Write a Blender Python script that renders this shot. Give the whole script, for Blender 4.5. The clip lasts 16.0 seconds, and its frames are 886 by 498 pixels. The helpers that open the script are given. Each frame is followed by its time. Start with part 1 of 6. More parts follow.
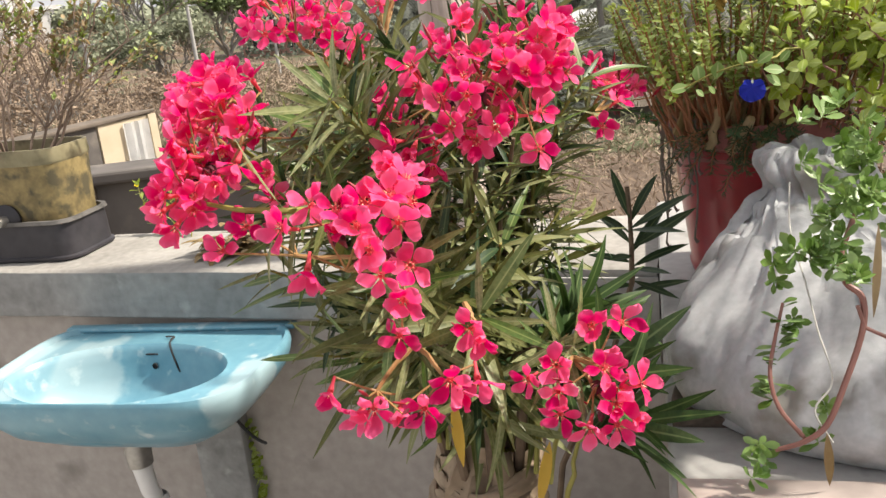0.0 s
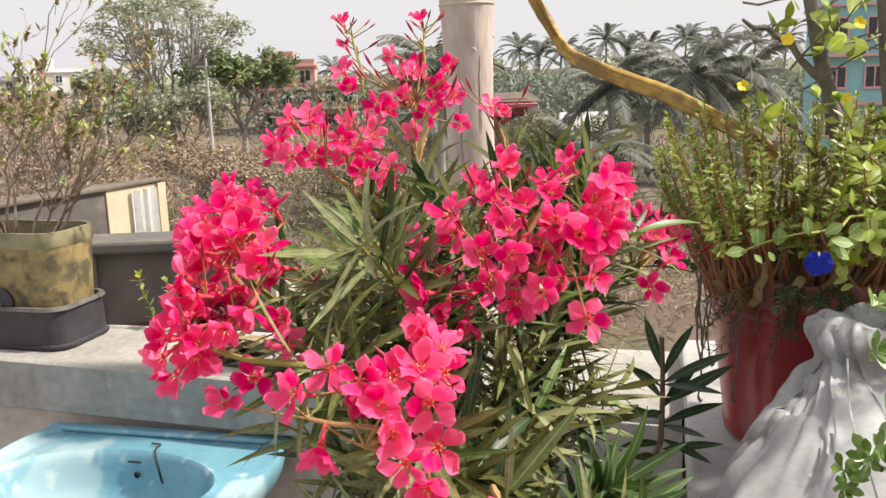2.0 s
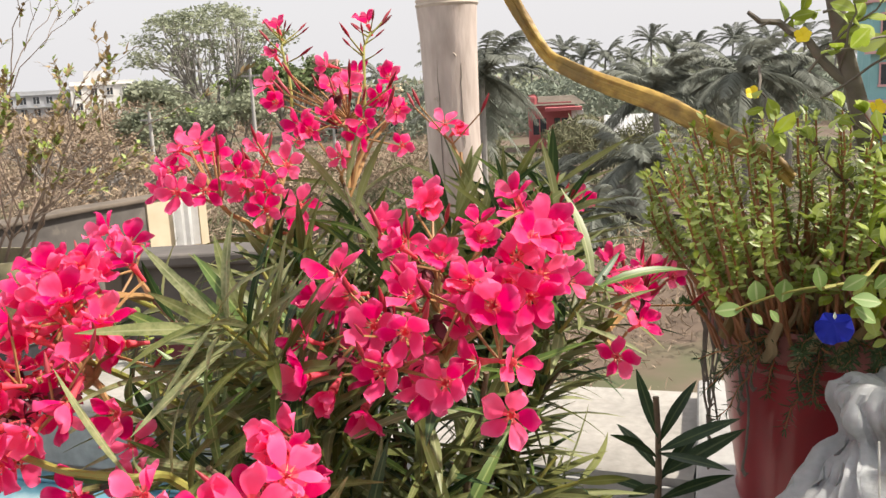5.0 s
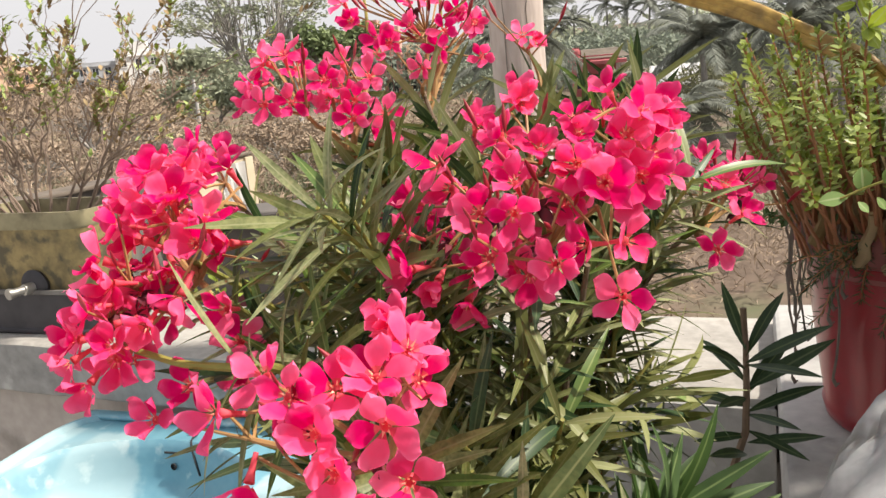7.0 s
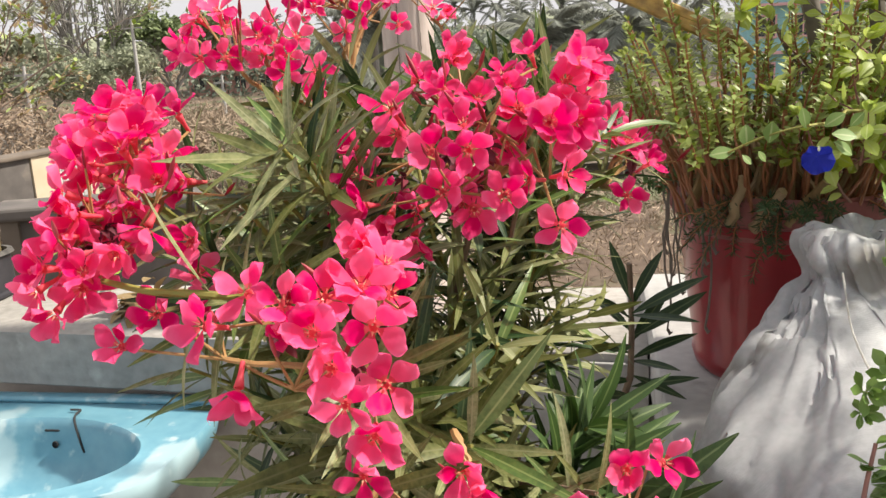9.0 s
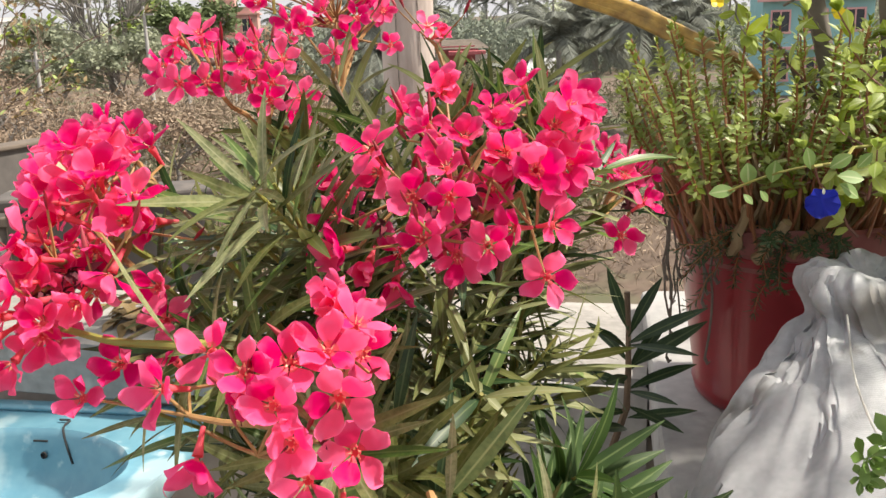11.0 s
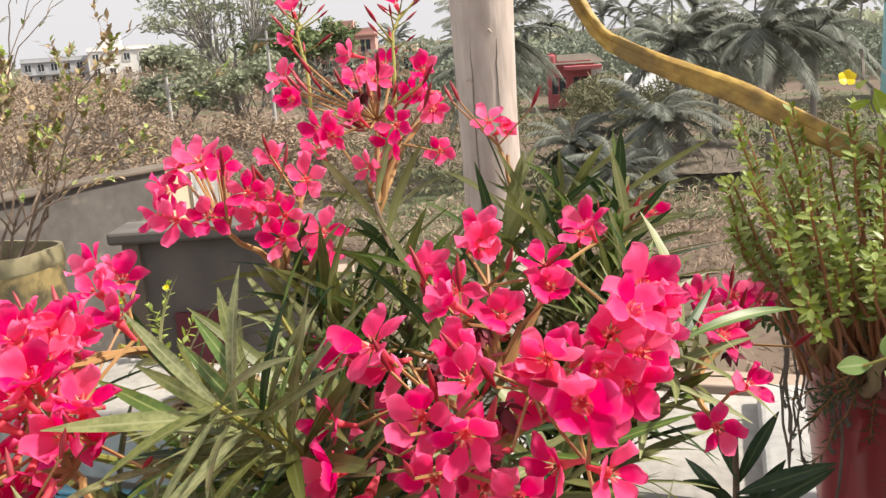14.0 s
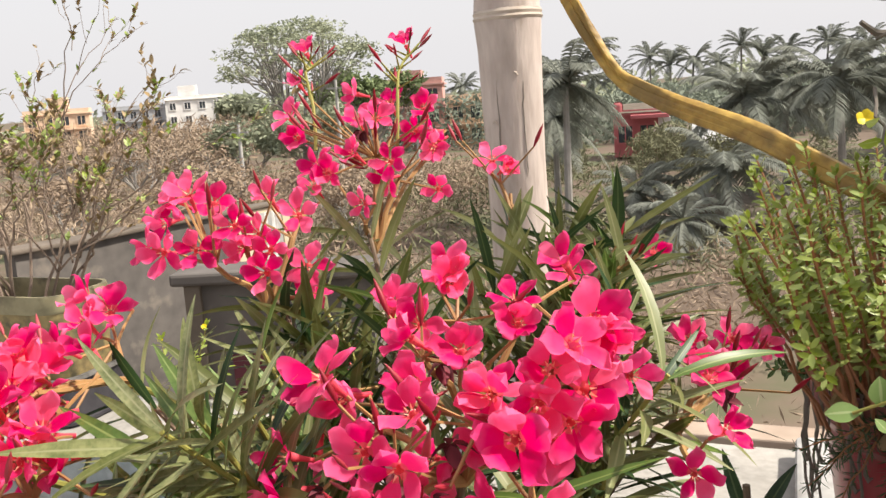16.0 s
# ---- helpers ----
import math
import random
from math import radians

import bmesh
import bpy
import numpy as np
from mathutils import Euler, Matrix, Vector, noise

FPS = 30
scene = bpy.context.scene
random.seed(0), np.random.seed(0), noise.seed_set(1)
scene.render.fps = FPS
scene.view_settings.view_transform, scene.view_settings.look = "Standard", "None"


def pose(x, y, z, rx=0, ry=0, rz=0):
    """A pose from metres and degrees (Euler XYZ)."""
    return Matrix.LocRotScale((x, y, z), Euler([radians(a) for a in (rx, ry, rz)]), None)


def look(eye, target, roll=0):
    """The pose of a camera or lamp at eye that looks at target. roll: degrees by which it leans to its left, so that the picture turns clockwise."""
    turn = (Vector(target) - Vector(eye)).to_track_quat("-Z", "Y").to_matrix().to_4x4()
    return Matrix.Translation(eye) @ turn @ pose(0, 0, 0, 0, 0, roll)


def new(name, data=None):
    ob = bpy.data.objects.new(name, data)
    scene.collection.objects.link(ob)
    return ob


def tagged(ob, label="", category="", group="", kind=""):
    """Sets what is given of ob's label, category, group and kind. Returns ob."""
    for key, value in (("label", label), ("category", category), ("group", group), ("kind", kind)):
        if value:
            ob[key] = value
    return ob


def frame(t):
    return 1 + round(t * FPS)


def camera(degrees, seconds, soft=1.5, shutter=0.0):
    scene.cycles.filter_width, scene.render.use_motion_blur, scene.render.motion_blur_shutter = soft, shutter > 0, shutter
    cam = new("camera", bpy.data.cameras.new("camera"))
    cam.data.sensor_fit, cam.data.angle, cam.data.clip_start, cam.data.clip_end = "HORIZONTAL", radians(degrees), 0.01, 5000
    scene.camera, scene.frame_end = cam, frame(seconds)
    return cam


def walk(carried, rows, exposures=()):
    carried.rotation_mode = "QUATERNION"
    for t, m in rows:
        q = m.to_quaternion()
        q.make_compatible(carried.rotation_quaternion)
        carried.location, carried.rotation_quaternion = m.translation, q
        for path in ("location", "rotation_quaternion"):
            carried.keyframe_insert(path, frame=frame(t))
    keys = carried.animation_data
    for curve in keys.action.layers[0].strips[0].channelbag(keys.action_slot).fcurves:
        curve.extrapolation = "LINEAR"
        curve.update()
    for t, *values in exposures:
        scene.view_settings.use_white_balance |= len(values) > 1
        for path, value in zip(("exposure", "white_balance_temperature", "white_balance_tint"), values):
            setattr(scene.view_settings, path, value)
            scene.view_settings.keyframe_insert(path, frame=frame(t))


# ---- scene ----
cam = camera(52.0, 16.0)
PATH = [
    (0, (0.314, 0.2, 1.485), (0.022, 2.094, 0.915), -6.3),
    (0.5, (0.305, 0.199, 1.495), (0.015, 2.117, 1.007), -4.5),
    (1, (0.284, 0.212, 1.505), (0.006, 2.144, 1.07), -2.4),
    (1.5, (0.275, 0.249, 1.51), (0.0, 2.189, 1.111), -1.7),
    (2, (0.276, 0.289, 1.527), (-0.007, 2.231, 1.141), -1.8),
    (2.5, (0.292, 0.333, 1.53), (-0.002, 2.276, 1.156), -1.8),
    (3, (0.318, 0.371, 1.535), (0.012, 2.312, 1.165), -2.1),
    (3.5, (0.343, 0.411, 1.533), (0.024, 2.351, 1.168), -2.5),
    (6, (0.351, 0.497, 1.517), (-0.12, 2.401, 1.126), -3.7),
    (6.5, (0.336, 0.488, 1.497), (-0.175, 2.377, 1.082), -4.3),
    (7, (0.314, 0.473, 1.487), (-0.17, 2.361, 1.036), -5.2),
    (7.5, (0.288, 0.444, 1.48), (-0.068, 2.356, 1.013), -4.7),
    (8, (0.267, 0.418, 1.469), (0.041, 2.349, 1.0), -3.6),
    (8.5, (0.257, 0.402, 1.464), (0.096, 2.338, 0.99), -3.1),
    (11, (0.273, 0.442, 1.492), (0.097, 2.371, 0.995), -2.2),
    (11.5, (0.285, 0.481, 1.509), (0.03, 2.405, 1.025), -3.1),
    (12, (0.29, 0.492, 1.516), (-0.035, 2.411, 1.056), -3.4),
    (12.5, (0.296, 0.513, 1.528), (-0.069, 2.426, 1.073), -3.8),
    (13, (0.305, 0.536, 1.536), (-0.1, 2.445, 1.097), -3.5),
    (13.5, (0.308, 0.562, 1.535), (-0.102, 2.474, 1.113), -2.9),
    (14, (0.306, 0.611, 1.555), (-0.12, 2.512, 1.103), -3.9),
    (14.5, (0.328, 0.634, 1.546), (-0.145, 2.534, 1.141), -3.7),
    (15, (0.35, 0.644, 1.551), (-0.194, 2.526, 1.151), -4.6),
    (15.5, (0.359, 0.643, 1.544), (-0.19, 2.533, 1.187), -4.2),
    (16, (0.357, 0.628, 1.543), (-0.205, 2.516, 1.202), -3.9),
]
walk(cam, [(t, look(eye, target, roll)) for t, eye, target, roll in PATH])

# ---- world, sun ----
SUN = Vector((0.62, 0.08, 0.77)).normalized()
sky_world = bpy.data.worlds.new("hazy_sky")
sky_world.use_nodes = True
scene.world = sky_world
_n, _l = sky_world.node_tree.nodes, sky_world.node_tree.links
_n.clear()
_sky = _n.new("ShaderNodeTexSky")
_sky.sky_type, _sky.sun_disc = "NISHITA", False
_sky.sun_elevation, _sky.sun_rotation = math.asin(SUN.z), math.atan2(SUN.x, SUN.y)
_sky.dust_density, _sky.air_density, _sky.ozone_density = 6.0, 1.2, 1.0
_mix = _n.new("ShaderNodeMix")
_mix.data_type = "RGBA"
_mix.inputs[0].default_value = 0.86
_mix.inputs[7].default_value = (5.65, 5.53, 5.63, 1)
_bg = _n.new("ShaderNodeBackground")
_bg.inputs[1].default_value = 0.10
_out = _n.new("ShaderNodeOutputWorld")
_l.new(_sky.outputs[0], _mix.inputs[6])
_l.new(_mix.outputs[2], _bg.inputs[0])
_l.new(_bg.outputs[0], _out.inputs[0])
sun = new("sun", bpy.data.lights.new("sun", "SUN"))
sun.data.energy, sun.data.angle, sun.data.color = 4.9, radians(3.0), (1.0, 0.92, 0.80)
sun.matrix_world = look((0, 0, 30), Vector((0, 0, 30)) - SUN)
scene.view_settings.exposure = 0.74


# ---- materials ----
def mat(name, a, b, scale=30.0, big=3.0, rough=0.7, bump=0.2, depth=0.002, metal=0.0, thru=0.0, vary=0.0, stain=None, midrib=None, spec=0.4, coat=0.0, weave=0.0, tip=None, grain=None):
    """Two colours mixed by a fine and a broad noise, with relief; thru: light let through; vary: change from object to object and leaf to leaf."""
    m = bpy.data.materials.new(name)
    m.use_nodes = True
    n, l = m.node_tree.nodes, m.node_tree.links
    p = n["Principled BSDF"]
    co = n.new("ShaderNodeTexCoord")
    fine, broad = n.new("ShaderNodeTexNoise"), n.new("ShaderNodeTexNoise")
    fine.inputs["Scale"].default_value, fine.inputs["Detail"].default_value = scale, 5
    broad.inputs["Scale"].default_value, broad.inputs["Detail"].default_value = big, 4
    place = co.outputs["Object"]
    if grain:
        mp = n.new("ShaderNodeMapping")
        mp.inputs["Scale"].default_value = grain
        l.new(place, mp.inputs["Vector"])
        place = mp.outputs[0]
    for t in (fine, broad):
        l.new(place, t.inputs["Vector"])
    add = n.new("ShaderNodeMath")
    add.operation = "MULTIPLY_ADD"
    add.inputs[1].default_value = 0.45
    l.new(fine.outputs[0], add.inputs[0])
    half = n.new("ShaderNodeMath")
    half.operation = "MULTIPLY"
    half.inputs[1].default_value = 0.55
    l.new(broad.outputs[0], half.inputs[0])
    l.new(half.outputs[0], add.inputs[2])
    ramp = n.new("ShaderNodeValToRGB")
    ramp.color_ramp.elements[0].position, ramp.color_ramp.elements[1].position = 0.34, 0.66
    ramp.color_ramp.elements[0].color, ramp.color_ramp.elements[1].color = (*a, 1), (*b, 1)
    l.new(add.outputs[0], ramp.inputs[0])
    colour = ramp.outputs[0]
    if stain:
        third = n.new("ShaderNodeTexNoise")
        third.inputs["Scale"].default_value, third.inputs["Detail"].default_value = stain[1], 6
        l.new(place, third.inputs["Vector"])
        edge = n.new("ShaderNodeMapRange")
        edge.inputs[1].default_value, edge.inputs[2].default_value = stain[2], stain[2] + 0.12
        l.new(third.outputs[0], edge.inputs[0])
        mx = n.new("ShaderNodeMix")
        mx.data_type = "RGBA"
        mx.inputs[7].default_value = (*stain[0], 1)
        l.new(edge.outputs[0], mx.inputs[0])
        l.new(colour, mx.inputs[6])
        colour = mx.outputs[2]
    if midrib:
        uv = n.new("ShaderNodeSeparateXYZ")
        l.new(co.outputs["UV"], uv.inputs[0])
        off = n.new("ShaderNodeMath")
        off.operation = "SUBTRACT"
        off.inputs[1].default_value = 0.5
        l.new(uv.outputs[0], off.inputs[0])
        ab = n.new("ShaderNodeMath")
        ab.operation = "ABSOLUTE"
        l.new(off.outputs[0], ab.inputs[0])
        mr = n.new("ShaderNodeMapRange")
        mr.inputs[1].default_value, mr.inputs[2].default_value, mr.inputs[3].default_value, mr.inputs[4].default_value = 0.03, 0.09, 1.0, 0.0
        l.new(ab.outputs[0], mr.inputs[0])
        mx = n.new("ShaderNodeMix")
        mx.data_type = "RGBA"
        mx.inputs[7].default_value = (*midrib, 1)
        l.new(mr.outputs[0], mx.inputs[0])
        l.new(colour, mx.inputs[6])
        colour = mx.outputs[2]
    # Paler petal edge: own tint, plus a backlit rim put into the colour.
    if tip:
        uv = n.new("ShaderNodeSeparateXYZ")
        l.new(co.outputs["UV"], uv.inputs[0])
        mr = n.new("ShaderNodeMapRange")
        mr.inputs[1].default_value, mr.inputs[2].default_value, mr.inputs[4].default_value = 0.58, 1.0, 0.60
        l.new(uv.outputs[1], mr.inputs[0])
        mx = n.new("ShaderNodeMix")
        mx.data_type = "RGBA"
        mx.inputs[7].default_value = (*tip, 1)
        l.new(mr.outputs[0], mx.inputs[0])
        l.new(colour, mx.inputs[6])
        colour = mx.outputs[2]
    if vary:
        info, geo = n.new("ShaderNodeObjectInfo"), n.new("ShaderNodeNewGeometry")
        tot = n.new("ShaderNodeMath")
        tot.operation = "ADD"
        l.new(info.outputs["Random"], tot.inputs[0])
        l.new(geo.outputs["Random Per Island"], tot.inputs[1])
        fr = n.new("ShaderNodeMath")
        fr.operation = "FRACT"
        l.new(tot.outputs[0], fr.inputs[0])
        val = n.new("ShaderNodeMapRange")
        val.inputs[3].default_value, val.inputs[4].default_value = 1 - vary, 1 + vary
        l.new(fr.outputs[0], val.inputs[0])
        hs = n.new("ShaderNodeHueSaturation")
        l.new(val.outputs[0], hs.inputs["Value"])
        sat = n.new("ShaderNodeMapRange")
        sat.inputs[3].default_value, sat.inputs[4].default_value = 1 + vary * 0.4, 1 - vary * 0.5
        l.new(fr.outputs[0], sat.inputs[0])
        l.new(sat.outputs[0], hs.inputs["Saturation"])
        l.new(colour, hs.inputs["Color"])
        colour = hs.outputs[0]
    l.new(colour, p.inputs["Base Color"])
    p.inputs["Roughness"].default_value, p.inputs["Metallic"].default_value = rough, metal
    p.inputs["Specular IOR Level"].default_value = spec
    p.inputs["Coat Weight"].default_value = coat
    height = add.outputs[0]
    if weave:
        pair = []
        for way in ("X", "Z"):
            wv = n.new("ShaderNodeTexWave")
            wv.bands_direction = way
            wv.inputs["Scale"].default_value, wv.inputs["Distortion"].default_value = weave, 0.6
            l.new(co.outputs["Object"], wv.inputs["Vector"])
            pair.append(wv)
        sm = n.new("ShaderNodeMath")
        sm.operation = "ADD"
        l.new(pair[0].outputs["Fac"], sm.inputs[0])
        l.new(pair[1].outputs["Fac"], sm.inputs[1])
        height = sm.outputs[0]
        shade = n.new("ShaderNodeMapRange")
        shade.inputs[2].default_value, shade.inputs[3].default_value, shade.inputs[4].default_value = 2.0, 0.88, 1.08
        l.new(height, shade.inputs[0])
        thread = n.new("ShaderNodeHueSaturation")
        l.new(shade.outputs[0], thread.inputs["Value"])
        l.new(colour, thread.inputs["Color"])
        l.new(thread.outputs[0], p.inputs["Base Color"])
    if bump:
        bp = n.new("ShaderNodeBump")
        bp.inputs["Strength"].default_value, bp.inputs["Distance"].default_value = bump, depth
        l.new(height, bp.inputs["Height"])
        l.new(bp.outputs[0], p.inputs["Normal"])
    if thru:
        tr, ms = n.new("ShaderNodeBsdfTranslucent"), n.new("ShaderNodeMixShader")
        ms.inputs[0].default_value = thru
        l.new(colour, tr.inputs[0])
        l.new(p.outputs[0], ms.inputs[1])
        l.new(tr.outputs[0], ms.inputs[2])
        l.new(ms.outputs[0], n["Material Output"].inputs[0])
    return m


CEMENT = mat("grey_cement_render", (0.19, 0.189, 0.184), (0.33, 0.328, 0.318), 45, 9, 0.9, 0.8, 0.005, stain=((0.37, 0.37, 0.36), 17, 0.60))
CEMENT_TOP = mat("dusty_sunlit_top_cement", (0.235, 0.223, 0.204), (0.375, 0.356, 0.328), 60, 8, 0.92, 0.6, 0.004, stain=((0.27, 0.25, 0.225), 16, 0.60))
WALL_MAT = mat("brown_grey_plaster", (0.285, 0.255, 0.232), (0.41, 0.375, 0.345), 40, 3, 0.92, 0.5, 0.004, stain=((0.22, 0.20, 0.18), 6, 0.6))
FLOOR_MAT = mat("pale_bounce_roof_concrete", (0.35, 0.337, 0.315), (0.48, 0.462, 0.435), 30, 2, 0.93, 0.4, 0.004)
PALE_CONC = mat("pale_cement_ledge", (0.30, 0.297, 0.285), (0.42, 0.41, 0.395), 60, 5, 0.85, 0.4, 0.003, stain=((0.20, 0.19, 0.175), 11, 0.58))
PINKISH = mat("pink_washed_cement", (0.38, 0.31, 0.28), (0.47, 0.40, 0.365), 50, 6, 0.9, 0.4, 0.003)
SOIL = mat("dark_damp_soil", (0.05, 0.04, 0.03), (0.13, 0.10, 0.08), 90, 12, 0.95, 1.0, 0.01)
CERAMIC = mat("pale_blue_glazed_ceramic", (0.10, 0.25, 0.335), (0.16, 0.33, 0.405), 45, 10, 0.3, 0.08, 0.001, stain=((0.38, 0.49, 0.52), 26.0, 0.60), spec=0.5, coat=0.1)


def sunlit_ceramic():
    """Blue glaze with sunlight painted over the far side of the bowl and the front corner, broken by streaks."""
    m = CERAMIC.copy()
    m.name = "blue_ceramic_with_sun_patches"
    n, l = m.node_tree.nodes, m.node_tree.links
    p = n["Principled BSDF"]
    glaze = p.inputs["Base Color"].links[0].from_socket
    co, sep = n.new("ShaderNodeTexCoord"), n.new("ShaderNodeSeparateXYZ")
    l.new(co.outputs["Object"], sep.inputs[0])

    def calc(op, a, b):
        k = n.new("ShaderNodeMath")
        k.operation = op
        for i, v in enumerate((a, b)):
            if isinstance(v, float):
                k.inputs[i].default_value = v
            else:
                l.new(v, k.inputs[i])
        return k.outputs[0]

    def ramp(v, lo, hi):
        k = n.new("ShaderNodeMapRange")
        k.interpolation_type = "SMOOTHSTEP"
        k.inputs[1].default_value, k.inputs[2].default_value = lo, hi
        l.new(v, k.inputs[0])
        return k.outputs[0]

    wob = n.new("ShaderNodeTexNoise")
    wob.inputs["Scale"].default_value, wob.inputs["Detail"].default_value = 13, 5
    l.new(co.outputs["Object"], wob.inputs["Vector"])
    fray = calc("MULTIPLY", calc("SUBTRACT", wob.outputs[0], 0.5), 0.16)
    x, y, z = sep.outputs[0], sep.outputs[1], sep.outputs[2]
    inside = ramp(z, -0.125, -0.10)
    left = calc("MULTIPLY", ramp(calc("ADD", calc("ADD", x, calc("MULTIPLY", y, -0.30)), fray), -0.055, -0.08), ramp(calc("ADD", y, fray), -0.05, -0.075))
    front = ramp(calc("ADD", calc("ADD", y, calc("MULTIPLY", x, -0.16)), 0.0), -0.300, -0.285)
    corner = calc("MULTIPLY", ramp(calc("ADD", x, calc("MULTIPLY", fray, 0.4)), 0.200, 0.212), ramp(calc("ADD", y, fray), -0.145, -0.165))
    # Pale sun patches put into the glaze: inside left, and front corner.
    sun_patch = calc("MAXIMUM", calc("MULTIPLY", calc("MULTIPLY", left, front), inside), corner)
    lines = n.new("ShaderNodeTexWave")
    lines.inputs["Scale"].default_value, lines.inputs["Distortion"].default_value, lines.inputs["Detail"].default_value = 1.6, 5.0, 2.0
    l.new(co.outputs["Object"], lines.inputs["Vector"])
    sun_patch = calc("MULTIPLY", sun_patch, calc("ADD", calc("MULTIPLY", ramp(lines.outputs["Fac"], 0.06, 0.22), 0.6), 0.4))
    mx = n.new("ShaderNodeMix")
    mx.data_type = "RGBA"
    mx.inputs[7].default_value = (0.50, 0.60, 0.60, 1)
    l.new(calc("MULTIPLY", sun_patch, 0.48), mx.inputs[0])
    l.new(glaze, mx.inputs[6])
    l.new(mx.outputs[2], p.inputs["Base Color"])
    return m


CERAMIC_SUNLIT = sunlit_ceramic()
BLACK_MARK = mat("black_grime", (0.015, 0.015, 0.016), (0.04, 0.04, 0.04), 80, 10, 0.8, 0.2)
PVC = mat("white_plastic_pipe", (0.66, 0.65, 0.63), (0.76, 0.75, 0.73), 40, 6, 0.4, 0.1)
STEEL = mat("dull_metal", (0.30, 0.29, 0.27), (0.45, 0.43, 0.40), 90, 10, 0.45, 0.3, metal=0.8)
TUB_MAT = mat("stained_yellow_plastic", (0.15, 0.115, 0.055), (0.36, 0.275, 0.12), 70, 16, 0.6, 0.35, 0.003, stain=((0.10, 0.085, 0.05), 26, 0.50), thru=0.12)
TUB_RIM = mat("dull_cream_plastic", (0.19, 0.165, 0.095), (0.33, 0.29, 0.175), 40, 10, 0.6, 0.3, stain=((0.12, 0.10, 0.06), 15, 0.54))
TRAY_MAT = mat("black_dusty_plastic", (0.018, 0.017, 0.022), (0.045, 0.042, 0.048), 40, 6, 0.5, 0.3, 0.002)
BAMBOO = mat("weathered_bamboo", (0.32, 0.262, 0.23), (0.55, 0.47, 0.43), 75, 14, 0.75, 0.9, 0.004, stain=((0.33, 0.27, 0.23), 34, 0.60), grain=(1, 1, 0.25))
BAMBOO_NODE = mat("bamboo_node_ring", (0.32, 0.26, 0.21), (0.52, 0.45, 0.39), 60, 9, 0.8, 0.6, 0.003)
STALK_MAT = mat("dry_yellow_stalk", (0.13, 0.07, 0.018), (0.52, 0.34, 0.075), 70, 18, 0.55, 0.8, 0.005, stain=((0.20, 0.13, 0.035), 26, 0.57))
RED_POT = mat("maroon_glazed_plastic", (0.20, 0.009, 0.015), (0.295, 0.015, 0.025), 22, 5, 0.30, 0.08, 0.002, stain=((0.34, 0.08, 0.08), 9, 0.66), coat=0.2)
PALE_RIM = mat("dust_faded_maroon_plastic", (0.20, 0.05, 0.05), (0.30, 0.12, 0.11), 40, 8, 0.7, 0.2)
SACK_MAT = mat("white_woven_sack", (0.365, 0.375, 0.39), (0.515, 0.522, 0.535), 150, 14, 0.62, 0.16, 0.0005, stain=((0.25, 0.24, 0.22), 13, 0.57), thru=0.06, weave=420)
CLOTH = mat("faded_brown_cloth", (0.19, 0.14, 0.095), (0.33, 0.255, 0.18), 60, 9, 0.9, 0.8, 0.004)
STRING = mat("pale_string", (0.42, 0.41, 0.38), (0.55, 0.54, 0.5), 90, 20, 0.9, 0.2)
PETAL = mat("deep_pink_petal", (0.80, 0.013, 0.145), (0.93, 0.050, 0.235), 60, 18, 0.5, 0.3, 0.0012, thru=0.48, vary=0.2, spec=0.12, tip=(0.91, 0.20, 0.42))
THROAT = mat("red_streaked_throat", (0.66, 0.03, 0.09), (0.82, 0.14, 0.17), 120, 40, 0.6, 0.1, thru=0.34, spec=0.15)
CORONA = mat("pale_orange_centre", (0.86, 0.36, 0.22), (0.92, 0.74, 0.55), 160, 60, 0.6, 0.1, thru=0.3, spec=0.15)
BUD = mat("dark_red_bud", (0.17, 0.010, 0.016), (0.42, 0.012, 0.04), 60, 20, 0.5, 0.1, vary=0.3)
WITHERED = mat("withered_dark_petals", (0.05, 0.01, 0.015), (0.16, 0.02, 0.035), 80, 30, 0.8, 0.3, vary=0.3)
STEM_TAN = mat("red_brown_flower_stalk", (0.23, 0.115, 0.042), (0.38, 0.225, 0.09), 60, 20, 0.6, 0.2)
STEM_GREEN = mat("yellow_green_stem", (0.17, 0.17, 0.035), (0.28, 0.25, 0.06), 50, 16, 0.6, 0.2)
BARK = mat("brown_oleander_bark", (0.09, 0.06, 0.04), (0.19, 0.135, 0.09), 70, 12, 0.85, 0.6, 0.002)
LEAF = mat("dusty_green_leaf", (0.098, 0.120, 0.034), (0.255, 0.265, 0.102), 35, 9, 0.45, 0.15, 0.001, thru=0.28, vary=0.45, midrib=(0.25, 0.26, 0.12), spec=0.38)
LEAF_FRESH = mat("fresh_green_leaf", (0.075, 0.135, 0.030), (0.15, 0.225, 0.055), 35, 9, 0.42, 0.1, 0.001, thru=0.25, vary=0.3, midrib=(0.26, 0.33, 0.11), spec=0.45)
LEAF_SHOOT = mat("deep_green_young_leaf", (0.026, 0.058, 0.015), (0.062, 0.112, 0.028), 35, 9, 0.48, 0.1, 0.001, thru=0.22, vary=0.3, midrib=(0.14, 0.20, 0.07), spec=0.28)
LEAF_DARK = mat("dark_green_leaf", (0.020, 0.046, 0.018), (0.042, 0.080, 0.028), 35, 9, 0.45, 0.1, 0.001, thru=0.12, vary=0.3, midrib=(0.09, 0.13, 0.05), spec=0.3)
LEAF_YELLOW = mat("yellowed_leaf", (0.50, 0.30, 0.03), (0.58, 0.40, 0.06), 35, 9, 0.6, 0.1, thru=0.2)
